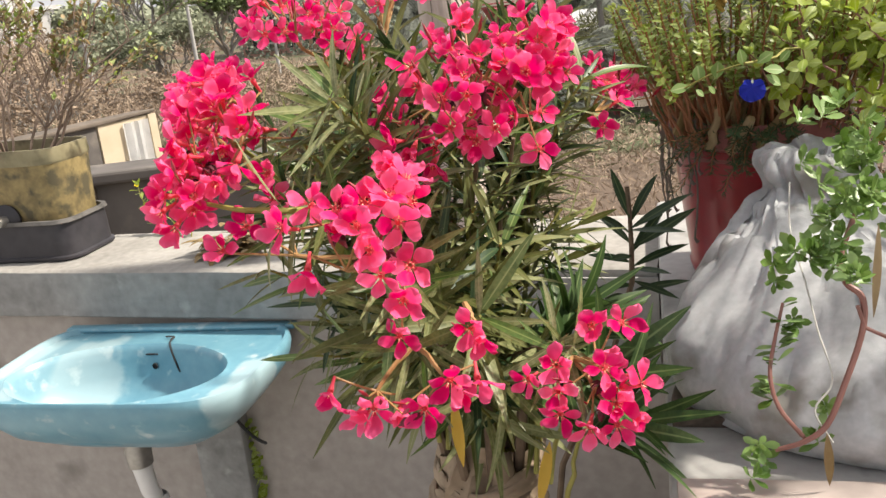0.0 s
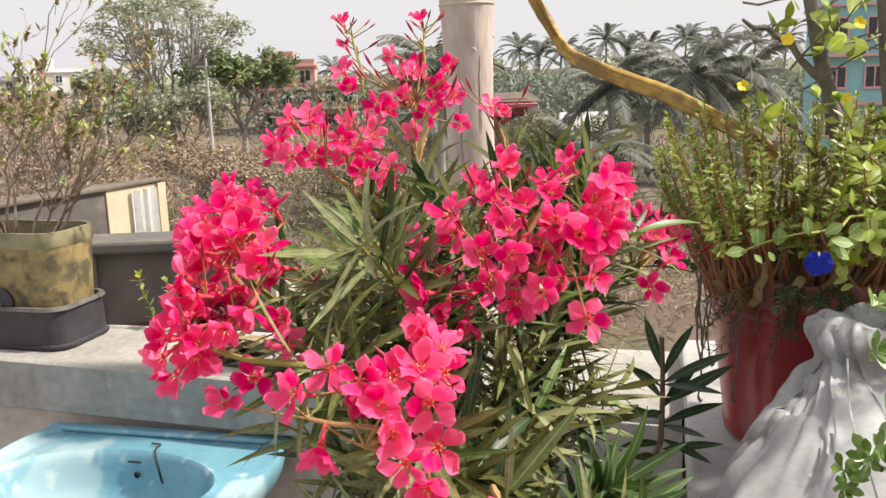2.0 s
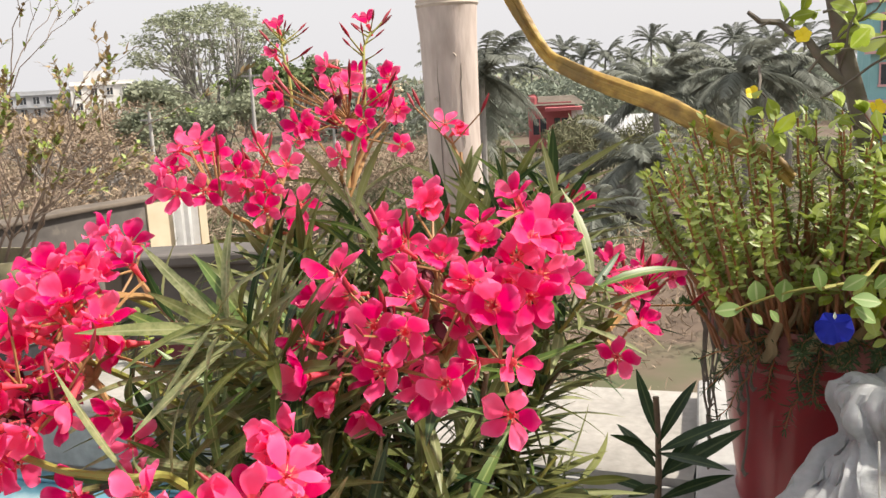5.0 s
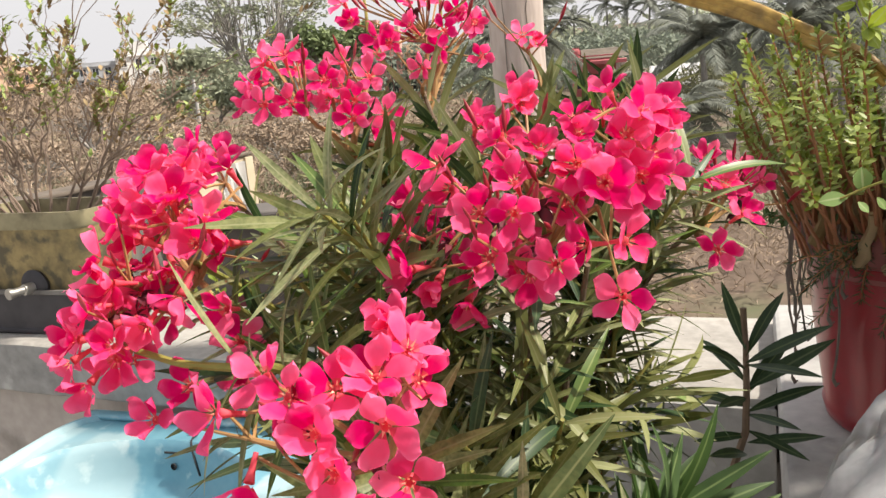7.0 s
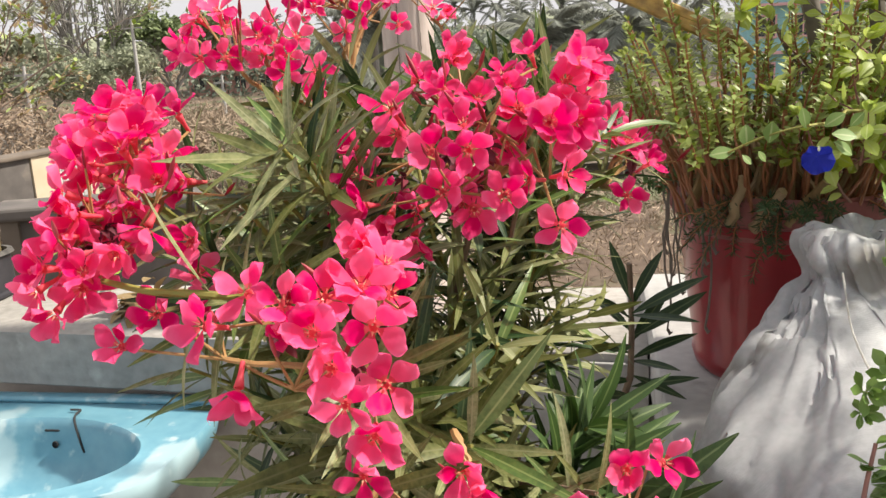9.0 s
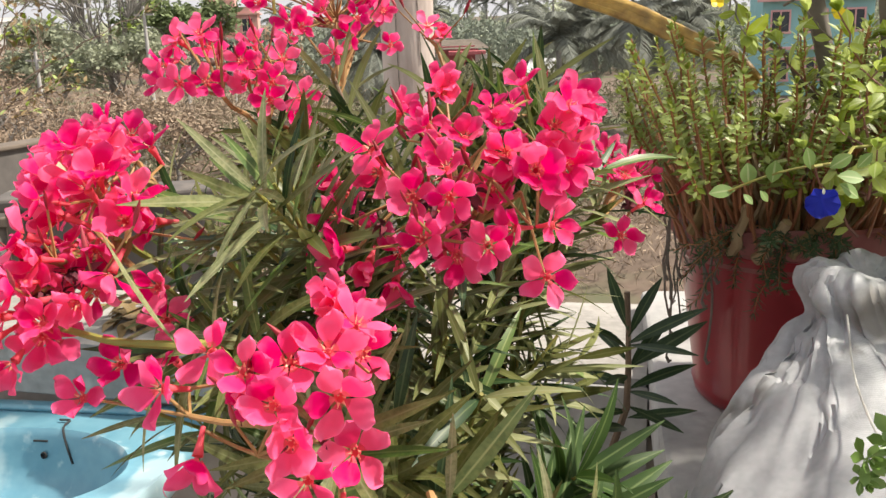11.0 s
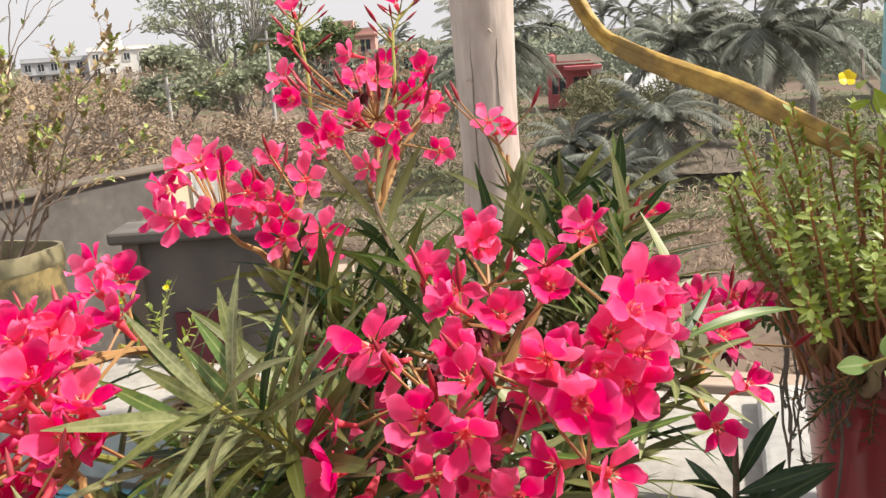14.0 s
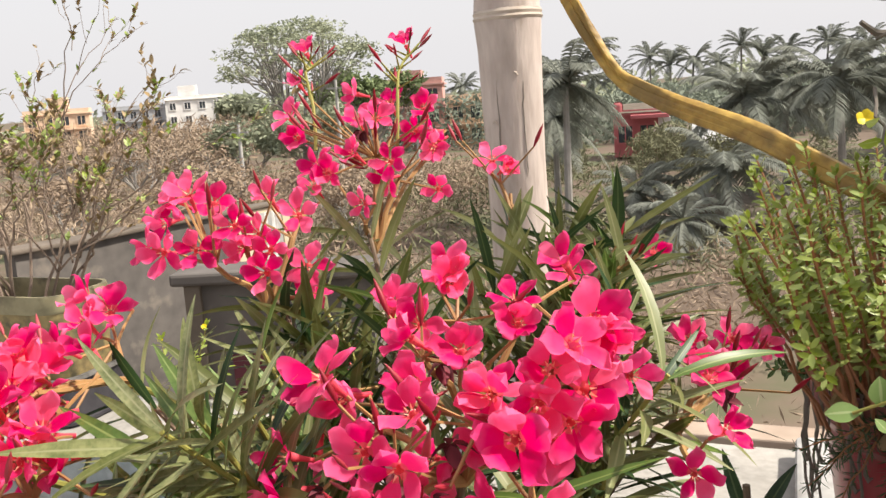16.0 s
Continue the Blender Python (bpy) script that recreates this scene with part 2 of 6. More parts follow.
LEAF_LIME = mat("lime_green_leaf", (0.25, 0.345, 0.042), (0.47, 0.55, 0.11), 40, 10, 0.42, 0.1, 0.001, thru=0.45, vary=0.38, midrib=(0.42, 0.50, 0.16), spec=0.4)
LEAF_SMALL = mat("small_yellow_green_leaf", (0.18, 0.26, 0.045), (0.34, 0.41, 0.11), 40, 10, 0.5, 0.1, thru=0.2, vary=0.42, spec=0.4)
DRY_LEAF = mat("dry_tan_leaf", (0.20, 0.135, 0.06), (0.34, 0.25, 0.13), 50, 14, 0.8, 0.3, thru=0.1, vary=0.3)
TWIG = mat("grey_brown_twig", (0.15, 0.105, 0.08), (0.27, 0.205, 0.16), 60, 12, 0.85, 0.4)
REDSTEM = mat("reddish_fleshy_stem", (0.17, 0.072, 0.058), (0.27, 0.13, 0.108), 60, 14, 0.5, 0.3)
PURSLANE_STEM = mat("rust_brown_fleshy_stem", (0.24, 0.095, 0.045), (0.38, 0.17, 0.085), 60, 14, 0.5, 0.3)
PURSLANE_LEAF = mat("pale_green_fleshy_leaf", (0.18, 0.25, 0.040), (0.36, 0.42, 0.10), 40, 10, 0.4, 0.1, thru=0.40, vary=0.4, spec=0.45)
BROWNSTEM = mat("brown_purslane_stem", (0.20, 0.075, 0.03), (0.32, 0.14, 0.06), 60, 14, 0.6, 0.2)
WOOD_DARK = mat("dark_woody_stem", (0.105, 0.09, 0.075), (0.20, 0.175, 0.15), 60, 12, 0.85, 0.5)
SUCCULENT_LEAF = mat("fresh_succulent_leaf", (0.11, 0.205, 0.045), (0.24, 0.36, 0.10), 40, 10, 0.38, 0.1, 0.001, thru=0.22, vary=0.35, spec=0.5)
PEA_LEAF = mat("soft_green_pea_leaf", (0.16, 0.26, 0.07), (0.27, 0.38, 0.13), 40, 10, 0.5, 0.1, 0.001, thru=0.25, vary=0.2, midrib=(0.36, 0.44, 0.20), spec=0.35)
BLUE_PETAL = mat("deep_blue_petal", (0.006, 0.010, 0.17), (0.022, 0.035, 0.40), 60, 20, 0.55, 0.3, thru=0.25, spec=0.2)
YELLOW_PETAL = mat("bright_yellow_petal", (0.80, 0.60, 0.01), (0.88, 0.72, 0.04), 60, 20, 0.5, 0.1, thru=0.15)


# ---- mesh helpers ----
def smooth(pts, n=5):
    """More points along a smooth line through pts."""
    pts = [Vector(p) for p in pts]
    ext = [pts[0] * 2 - pts[1]] + pts + [pts[-1] * 2 - pts[-2]]
    out = []
    for i in range(1, len(ext) - 2):
        a, b, c, d = ext[i - 1 : i + 3]
        for k in range(n):
            t = k / n
            out.append(0.5 * (2 * b + (c - a) * t + (2 * a - 5 * b + 4 * c - d) * t * t + (3 * b - a - 3 * c + d) * t * t * t))
    return out + [pts[-1]]


def spread(values, n=5):
    """Radii for the points of smooth()."""
    out = []
    for a, b in zip(values, values[1:]):
        out += [a + (b - a) * k / n for k in range(n)]
    return out + [values[-1]]


def part(name, bm, material, parent=None, label="", at=None, smooth=True):
    """Links a bmesh as one mesh object, under a thing or a part if one is given."""
    me = bpy.data.meshes.new(name)
    bm.to_mesh(me)
    bm.free()
    for m in material if isinstance(material, (list, tuple)) else [material]:
        me.materials.append(m)
    if smooth:
        me.shade_smooth()
        me.set_sharp_from_angle(angle=radians(40))
    ob = new(name, me)
    if at is not None:
        ob.matrix_world = at
    if parent is not None:
        ob.parent = parent
    return tagged(ob, label) if label else ob


def root(name, label, category, at=None, group="", kind=""):
    ob = new(name)
    ob.empty_display_size = 0.05
    if at is not None:
        ob.matrix_world = at
    return tagged(ob, label, category, group, kind)


def block(bm, x0, x1, y0, y1, z0, z1, bevel=0.0, seg=2, m=None):
    """A box with rounded edges, added to bm."""
    made = bmesh.ops.create_cube(bm, size=1.0)["verts"]
    for v in made:
        v.co = Vector((x0 + (v.co.x + 0.5) * (x1 - x0), y0 + (v.co.y + 0.5) * (y1 - y0), z0 + (v.co.z + 0.5) * (z1 - z0)))
        if m is not None:
            v.co = m @ v.co
    if bevel:
        edges = list({e for v in made for e in v.link_edges})
        bmesh.ops.bevel(bm, geom=edges, offset=bevel, segments=seg, profile=0.5, affect="EDGES")
    return bm


def box(*a, **k):
    return block(bmesh.new(), *a, **k)


def loft(bm, rings, close=True, cap0=False, cap1=False, slot=0):
    """Skins rings of points; each ring has the same count."""
    rows = [[bm.verts.new(p) for p in ring] for ring in rings]
    n = len(rows[0])
    for a, b in zip(rows, rows[1:]):
        for i in range(n if close else n - 1):
            f = bm.faces.new((a[i], a[(i + 1) % n], b[(i + 1) % n], b[i]))
            f.material_index = slot
    for flag, row in ((cap0, rows[0][::-1]), (cap1, rows[-1])):
        if flag:
            bm.faces.new(row).material_index = slot
    return rows


def lathe(bm, profile, n=32, centre=(0, 0), slot=0, cap0=False, cap1=False):
    loft(bm, [[(centre[0] + r * math.cos(2 * math.pi * i / n), centre[1] + r * math.sin(2 * math.pi * i / n), z) for i in range(n)] for r, z in profile], True, cap0, cap1, slot)
    return bm


def tube(bm, pts, radii, n=6, slot=0, wob=0.0, rng=random):
    """A round rod along points; radii one number or one for each point."""
    pts = [Vector(p) for p in pts]
    if not isinstance(radii, (list, tuple)):
        radii = [radii] * len(pts)
    rings, side = [], None
    for i, p in enumerate(pts):
        d = (pts[min(i + 1, len(pts) - 1)] - pts[max(i - 1, 0)]).normalized()
        if side is None:
            side = d.orthogonal().normalized()
        side = (side - d * side.dot(d)).normalized()
        other = d.cross(side)
        rings.append([p + (side * math.cos(2 * math.pi * k / n) + other * math.sin(2 * math.pi * k / n)) * radii[i] * (1 + rng.uniform(-wob, wob)) for k in range(n)])
    loft(bm, rings, True, True, True, slot)
    return bm


def bend(a, b, lift=0.0, n=7, wob=0.0, rng=random, out=None):
    """Points of a curve from a to b, bowed by the vector out and raised by lift."""
    a, b = Vector(a), Vector(b)
    mid = (a + b) / 2 + Vector((0, 0, lift)) + (Vector(out) if out is not None else Vector())
    pts = []
    for i in range(n + 1):
        t = i / n
        p = a * (1 - t) ** 2 + mid * 2 * t * (1 - t) + b * t * t
        if 0 < i < n:
            p += Vector((rng.uniform(-wob, wob), rng.uniform(-wob, wob), rng.uniform(-wob, wob)))
        pts.append(p)
    return pts


def aim(p, d, up=(0, 0, 1), s=1.0, w=1.0):
    """A pose at p whose y points along d and whose z is near up."""
    d = Vector(d).normalized()
    up = Vector(up)
    x = d.cross(up)
    if x.length < 1e-4:
        x = d.orthogonal()
    x.normalize()
    z = x.cross(d)
    m = Matrix((x, d, z)).transposed().to_4x4()
    return Matrix.Translation(p) @ m @ Matrix.Diagonal((s * w, s, s, 1))


def blade(length, width, droop=0.1, fold=0.15, n=6, widest=0.45, twist=0.0):
    """A leaf as points and faces, along y from its foot, with uv; folded along its midrib and bent down by droop."""
    pts, faces, uv = [], [], []
    for i in range(n + 1):
        t = i / n
        w = width / 2 * (math.sin(math.pi * t ** (math.log(0.5) / math.log(widest)))) ** 0.8 if 0 < t < 1 else width * 0.03
        y, z = length * t * (1 - 0.15 * droop * t), -droop * length * t * t
        a = twist * t
        for k in (-1, 0, 1):
            x, h = k * w * math.cos(a), fold * w * abs(k) + k * w * math.sin(a)
            pts.append((x, y, z + h))
            uv.append((0.5 + 0.5 * k, t))
    for i in range(n):
        for k in (0, 1):
            q = i * 3 + k
            faces.append((q, q + 1, q + 4, q + 3))
    return pts, faces, uv


def leaf_mesh(name, shapes, material):
    """One mesh from (blade, pose) pairs."""
    verts, faces, uvs = [], [], []
    for (pts, fs, uv), m in shapes:
        k = len(verts)
        verts += [tuple(m @ Vector(p)) for p in pts]
        faces += [tuple(k + q for q in f) for f in fs]
        uvs += uv
    me = bpy.data.meshes.new(name)
    me.from_pydata(verts, [], faces)
    layer = me.uv_layers.new(name="UVMap")
    idx = np.zeros(len(me.loops), dtype=np.int32)
    me.loops.foreach_get("vertex_index", idx)
    layer.data.foreach_set("uv", np.array(uvs, dtype=np.float32)[idx].ravel())
    me.materials.append(material)
    me.shade_smooth()
    return me


def put(name, me, parent=None, at=None, label="", kind=""):
    ob = new(name, me)
    if at is not None:
        ob.matrix_world = at
    if parent is not None:
        ob.parent = parent
    return tagged(ob, label, kind=kind)


# ---- the roof terrace: parapet, coping, side parapet, floor ----
WALLPOSE = pose(-0.25, 1.75, 0, 0, 0, -10)
GROUND = -4.2


def roughened(bm, amount, scale, cuts=0):
    if cuts:
        bmesh.ops.subdivide_edges(bm, edges=bm.edges[:], cuts=cuts, use_grid_fill=True)
    for v in bm.verts:
        v.co += Vector((noise.noise(v.co * scale), noise.noise(v.co * scale + Vector((7, 3, 1))), noise.noise(v.co * scale + Vector((2, 9, 5))))) * amount
    return bm


def long_bar(x0, x1, y0, y1, z0, z1, nx, bevel=0.003):
    """A long bar cut into nx lengths, for uneven edges."""
    bm = bmesh.new()
    ring = [(y0 + bevel, z0), (y1 - bevel, z0), (y1, z0 + bevel), (y1, z1 - bevel), (y1 - bevel, z1), (y0 + bevel * 2, z1), (y0, z1 - bevel * 1.5), (y0, z0 + bevel)]
    loft(bm, [[(x0 + (x1 - x0) * i / nx, y, z) for y, z in ring] for i in range(nx + 1)], True, True, True)
    bmesh.ops.recalc_face_normals(bm, faces=bm.faces)
    return roughened(bm, 0.0022, 9)


# The unseen floor is kept pale to bounce sun up as fill.
floor = part("floor", box(-5, 1.34, -6, 0.03, -0.15, 0.0), FLOOR_MAT, None, "unseen concrete roof floor, pale to bounce light upward", WALLPOSE)
tagged(floor, category="floor", kind="structure")
wall_north = part("wall_north", box(-5, 0.715, 0.022, 0.24, 0.0, 0.898), WALL_MAT, None, "brown-grey plastered roof parapet wall", WALLPOSE)
tagged(wall_north, category="wall", kind="structure")
bm = long_bar(-5, 0.70, 0.0, 0.29, 0.90, 1.0, 90)
for v in bm.verts:
    if v.co.y > 0.15:
        v.co.y += max(-0.05, 0.055 * v.co.x)
coping = part("coping", bm, [CEMENT, CEMENT_TOP], None, "thick grey cement coping with dusty top paled as if sunlit", WALLPOSE)
tagged(coping, category="coping", kind="structure")
# Top faces take a lighter cement: dust, plus the lit top put in colour.
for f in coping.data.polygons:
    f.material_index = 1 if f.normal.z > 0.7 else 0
EASTPOSE = WALLPOSE @ pose(0.703, 0, 0, 0, 0, 4.9)
wall_east = part("wall_east", box(0.036, 0.52, -0.92, 0.24, 0.0, 0.93), WALL_MAT, None, "brown-grey plastered side parapet wall", EASTPOSE)
tagged(wall_east, category="wall", kind="structure")
ledge = part("ledge", roughened(box(0.001, 0.56, -0.95, 0.30, 0.932, 1.034, bevel=0.008), 0.003, 9, 3), PALE_CONC, None, "pale cement top of side parapet", EASTPOSE)
tagged(ledge, category="ledge", kind="structure")
panel = part("trim", box(0.42, 0.7025, -0.008, -0.001, 0.80, 0.985, bevel=0.002), CEMENT, None, "grey cement panel under the coping", WALLPOSE)
tagged(panel, category="panel", kind="structure")
strip = part("trim", box(0.008, 0.55, -0.86, -0.70, 1.033, 1.0395, bevel=0.002), PINKISH, None, "faded pink band across the ledge", EASTPOSE)
tagged(strip, category="trim", kind="structure")
house_below = part("wall_below", box(-5, 1.34, -6, 0.25, GROUND, -0.151), WALL_MAT, None, "plain plastered house under the roof", WALLPOSE)
tagged(house_below, category="wall", kind="structure")


# ---- wash basin ----
def basin_ring(s, z, shift=0.0, n=48, back=0.0):
    """A ring of the basin's outline, shrunk by s: straight behind, bowed in front."""
    pts = []
    for i in range(n):
        a = 2 * math.pi * i / n
        c, q = math.cos(a), math.sin(a)
        x = 0.260 * math.copysign(abs(c) ** (0.3 if q > 0 else 0.38), c)
        y = -0.165 + (0.165 if q > 0 else 0.19) * math.copysign(abs(q) ** (0.55 if q > 0 else 0.54), q)
        pts.append((x * s, (y + 0.165) * s * (1 - back) - 0.165 + shift, z))
    return pts


def bowl_ring(s, z, n=48):
    return [(-0.022 + 0.198 * s * math.cos(2 * math.pi * i / n), -0.211 + 0.124 * s * math.sin(2 * math.pi * i / n), z) for i in range(n)]


def wash_basin():
    at = WALLPOSE @ pose(-0.220, 0.005, 0.880, 0, 0, 5)
    ob = root("wash_basin", "pale blue ceramic wash basin hung under the coping", "basin", at)
    bm = bmesh.new()
    rings = [basin_ring(0.16, -0.142, 0.02), basin_ring(0.34, -0.138, 0.02), basin_ring(0.62, -0.112, 0.01), basin_ring(0.84, -0.074), basin_ring(0.95, -0.042), basin_ring(0.985, -0.022), basin_ring(1.0, -0.006), basin_ring(0.997, 0.004), basin_ring(0.985, 0.010), basin_ring(0.965, 0.010)]
    rings += [basin_ring(0.945, 0.001), bowl_ring(1.09, -0.002), bowl_ring(1.05, 0.001), bowl_ring(1.02, -0.004), bowl_ring(0.995, -0.012), bowl_ring(0.97, -0.03), bowl_ring(0.93, -0.058), bowl_ring(0.84, -0.085), bowl_ring(0.62, -0.104), bowl_ring(0.35, -0.111), bowl_ring(0.12, -0.113)]
    loft(bm, rings, True, True, True)
    bmesh.ops.recalc_face_normals(bm, faces=bm.faces)
    part("bowl", bm, CERAMIC_SUNLIT, ob).matrix_parent_inverse = Matrix()
    bm = box(-0.245, 0.245, -0.026, 0.0, 0.0, 0.011, bevel=0.005, seg=3)
    part("back_rim", bm, CERAMIC, ob)
    bm = bmesh.new()
    tube(bm, smooth([(-0.006, -0.056, 0.0035), (0.012, -0.057, 0.0035), (0.013, -0.071, 0.0035), (0.018, -0.0865, -0.001), (0.026, -0.0947, -0.024), (0.036, -0.1008, -0.050)]), 0.0019, 6)
    part("crack", bm, BLACK_MARK, ob, "black crack stain")
    bm = bmesh.new()
    lathe(bm, [(0.0001, 0.0), (0.0048, 0.0), (0.006, 0.0015), (0.0045, 0.003)], 14)
    bmesh.ops.transform(bm, matrix=pose(-0.016, -0.0945, -0.040, 78), verts=bm.verts)
    part("overflow_hole", bm, BLACK_MARK, ob, "dark overflow hole")
    bm = box(-0.035, -0.009, -0.091, -0.085, -0.020, -0.0165, bevel=0.0012)
    part("overflow_slot", bm, BLACK_MARK, ob, "dark grime slot")
    bm = bmesh.new()
    lathe(bm, [(0.0001, -0.113), (0.016, -0.113), (0.019, -0.109), (0.0, -0.107)], 20, (-0.022, -0.211))
    part("drain_ring", bm, STEEL, ob, "dull metal drain ring")
    return ob


wash_basin()

drain = root("drain_pipe", "white plastic drain pipe under the wash basin", "pipe", WALLPOSE @ pose(-0.265, -0.145, 0.0))
bm = bmesh.new()
lathe(bm, [(0.013, 0.66), (0.024, 0.66), (0.025, 0.69), (0.022, 0.70), (0.024, 0.742), (0.0, 0.742)], 20)
part("collar", bm, STEEL, drain, "dark grey drain collar")
bm = bmesh.new()
tube(bm, [(0, 0, 0.665), (0.004, 0.005, 0.6), (0.012, 0.02, 0.55), (0.016, 0.024, 0.40), (0.018, 0.03, 0.02)], [0.019, 0.0175, 0.0145, 0.0145, 0.0145], 18)
part("pipe", bm, PVC, drain)
bm = bmesh.new()
lathe(bm, [(0.0148, 0.548), (0.021, 0.55), (0.021, 0.58), (0.017, 0.585)], 18, (0.010, 0.016))
part("joint", bm, PVC, drain)

pier = part("pier", roughened(box(-0.236, -0.122, -0.012, 0.021, 0.0, 0.71, bevel=0.006), 0.002, 14), CEMENT, None, "grey cement pier behind the drain pipe", WALLPOSE)
tagged(pier, category="pier", kind="structure")
wire = root("wire", "short black wire end beside the basin", "wire", WALLPOSE)
bm = bmesh.new()
tube(bm, bend((-0.125, -0.02, 0.70), (-0.055, -0.035, 0.655), -0.02, 7), 0.0032, 6)
part("cable", bm, BLACK_MARK, wire)
rng = random.Random(5)
moss = [(blade(rng.uniform(0.012, 0.022), 0.012, 0.3), aim((-0.112 + rng.uniform(-0.008, 0.008), 0.016, rng.uniform(0.25, 0.68)), (rng.uniform(-1, 1), -0.9, rng.uniform(-0.6, 0.9)), (0, -0.5, 0.8))) for _ in range(150)]
tagged(put("moss_strip", leaf_mesh("moss_strip", moss, LEAF_LIME), at=WALLPOSE), "thin bright green moss growing down the wall joint", "moss", kind="stuff")


# ---- tub with a dry shrub, in its tray ----
def rounded_rect(hx, hy, r, z, n=6):
    """A ring with rounded corners."""
    pts = []
    for cx, cy, a0 in ((hx - r, hy - r, 0), (-hx + r, hy - r, 90), (-hx + r, -hy + r, 180), (hx - r, -hy + r, 270)):
        for k in range(n):
            a = radians(a0 + 90 * k / (n - 1))
            pts.append((cx + r * math.cos(a), cy + r * math.sin(a), z))
    return pts


TUBPOSE = WALLPOSE @ pose(-0.665, 0.136, 1.001, 0, 0, 4)
tray = root("planter_tray", "black plastic tray with a dusty rim on the coping", "tray", TUBPOSE)
bm = bmesh.new()
loft(bm, [rounded_rect(0.167, 0.085, 0.04, 0.0), rounded_rect(0.172, 0.090, 0.042, 0.004), rounded_rect(0.172, 0.090, 0.042, 0.009), rounded_rect(0.166, 0.086, 0.04, 0.012), rounded_rect(0.164, 0.085, 0.04, 0.0785), rounded_rect(0.155, 0.078, 0.035, 0.0785), rounded_rect(0.155, 0.078, 0.035, 0.02)], True, True, True)
part("body", bm, TRAY_MAT, tray)
bm = bmesh.new()
loft(bm, [rounded_rect(0.165, 0.086, 0.04, 0.0787), rounded_rect(0.170, 0.090, 0.042, 0.081), rounded_rect(0.168, 0.088, 0.041, 0.088), rounded_rect(0.160, 0.081, 0.038, 0.088), rounded_rect(0.158, 0.080, 0.037, 0.0787)], True, False, False)
part("rim", bm, mat("dusty_grey_rim", (0.07, 0.065, 0.06), (0.16, 0.15, 0.14), 60, 9, 0.8, 0.4), tray, "dust-grey rim")
tub = root("planter_tub", "stained yellow plastic drum cut open as a planter", "planter", TUBPOSE @ pose(0.010, 0.004, 0.022))
bm = bmesh.new()
loft(bm, [rounded_rect(0.136, 0.068, 0.042, 0.0), rounded_rect(0.142, 0.073, 0.044, 0.05), rounded_rect(0.146, 0.077, 0.045, 0.145), rounded_rect(0.148, 0.079, 0.045, 0.181)], True, True, False)
part("body", bm, TUB_MAT, tub)
bm = bmesh.new()
loft(bm, [rounded_rect(0.148, 0.079, 0.045, 0.1811), rounded_rect(0.151, 0.082, 0.046, 0.187), rounded_rect(0.149, 0.080, 0.045, 0.214), rounded_rect(0.143, 0.074, 0.042, 0.214), rounded_rect(0.139, 0.071, 0.04, 0.16)])
part("rim", bm, TUB_RIM, tub, "cleaner cream rim")
bm = bmesh.new()
loft(bm, [rounded_rect(0.1, 0.045, 0.03, 0.168), rounded_rect(0.1385, 0.0695, 0.03, 0.163)], True, True)
part("soil", roughened(bm, 0.008, 30), SOIL, tub, "dry dark soil")
bung = bmesh.new()
lathe(bung, [(0.0, 0.0), (0.030, 0.0), (0.032, 0.008), (0.024, 0.012), (0.0, 0.012)], 24)
bmesh.ops.transform(bung, matrix=pose(0.012, -0.0735, 0.072, 90), verts=bung.verts)
seat = part("bung", bung, TRAY_MAT, tub, "black rubber bung")
bm = bmesh.new()
lathe(bm, [(0.0, 0.0), (0.011, 0.0), (0.011, 0.02), (0.008, 0.021), (0.008, 0.045), (0.0105, 0.045), (0.0105, 0.052), (0.0, 0.052)], 14)
bmesh.ops.transform(bm, matrix=pose(0.010, -0.084, 0.070, 90, 0, -14), verts=bm.verts)
part("spout", bm, STEEL, seat, "dull metal spout")


def twiggy(name, label, at, reach, seed, material, leafmats, n_main, spread, leaf_size, leaf_count, thick=0.006):
    """A bare shrub of forking twigs with few leaves."""
    rng = random.Random(seed)
    ob = root(name, label, "shrub", at)
    tips = []

    def fork(wood, p, d, length, r, depth):
        q = p + d * length
        pts = bend(p, q, 0.0, 4, length * 0.05, rng, Vector((rng.uniform(-1, 1), rng.uniform(-1, 1), 0)) * length * 0.12)
        tube(wood, pts, [r * (1 - 0.09 * i) for i in range(5)], 5 if depth < 2 else 4)
        tips.append((q, d))
        if depth < 4:
            for _ in range(2 if depth else 3):
                e = (d + Vector((rng.uniform(-1, 1), rng.uniform(-1, 1), rng.uniform(-0.35, 0.6))) * 0.75).normalized()
                fork(wood, p.lerp(q, rng.uniform(0.55, 1.0)), e, length * rng.uniform(0.5, 0.85), r * 0.62, depth + 1)

    for i in range(n_main):
        a = 2 * math.pi * i / n_main + rng.uniform(-0.4, 0.4)
        d = Vector((math.cos(a) * spread, math.sin(a) * spread * 0.6, 1)).normalized()
        wood = bmesh.new()
        fork(wood, Vector((math.cos(a) * 0.07, math.sin(a) * 0.025, 0.16)), d, reach * rng.uniform(0.8, 1.15), thick, 0)
        part("branch", wood, material, ob)
    for k, lm in enumerate(leafmats):
        shapes = []
        for _ in range(leaf_count[k]):
            p, d = tips[rng.randrange(len(tips))]
            for _ in range(rng.randint(1, 4)):
                e = d + Vector((rng.uniform(-1, 1), rng.uniform(-1, 1), rng.uniform(-0.5, 0.8)))
                shapes.append((blade(leaf_size * rng.uniform(0.6, 1.3), leaf_size * 0.5, 0.2, 0.2, 3), aim(p + d * rng.uniform(-0.03, 0.005), e)))
        put("leaves", leaf_mesh("leaves", shapes, lm), ob, kind="stuff")
    return ob


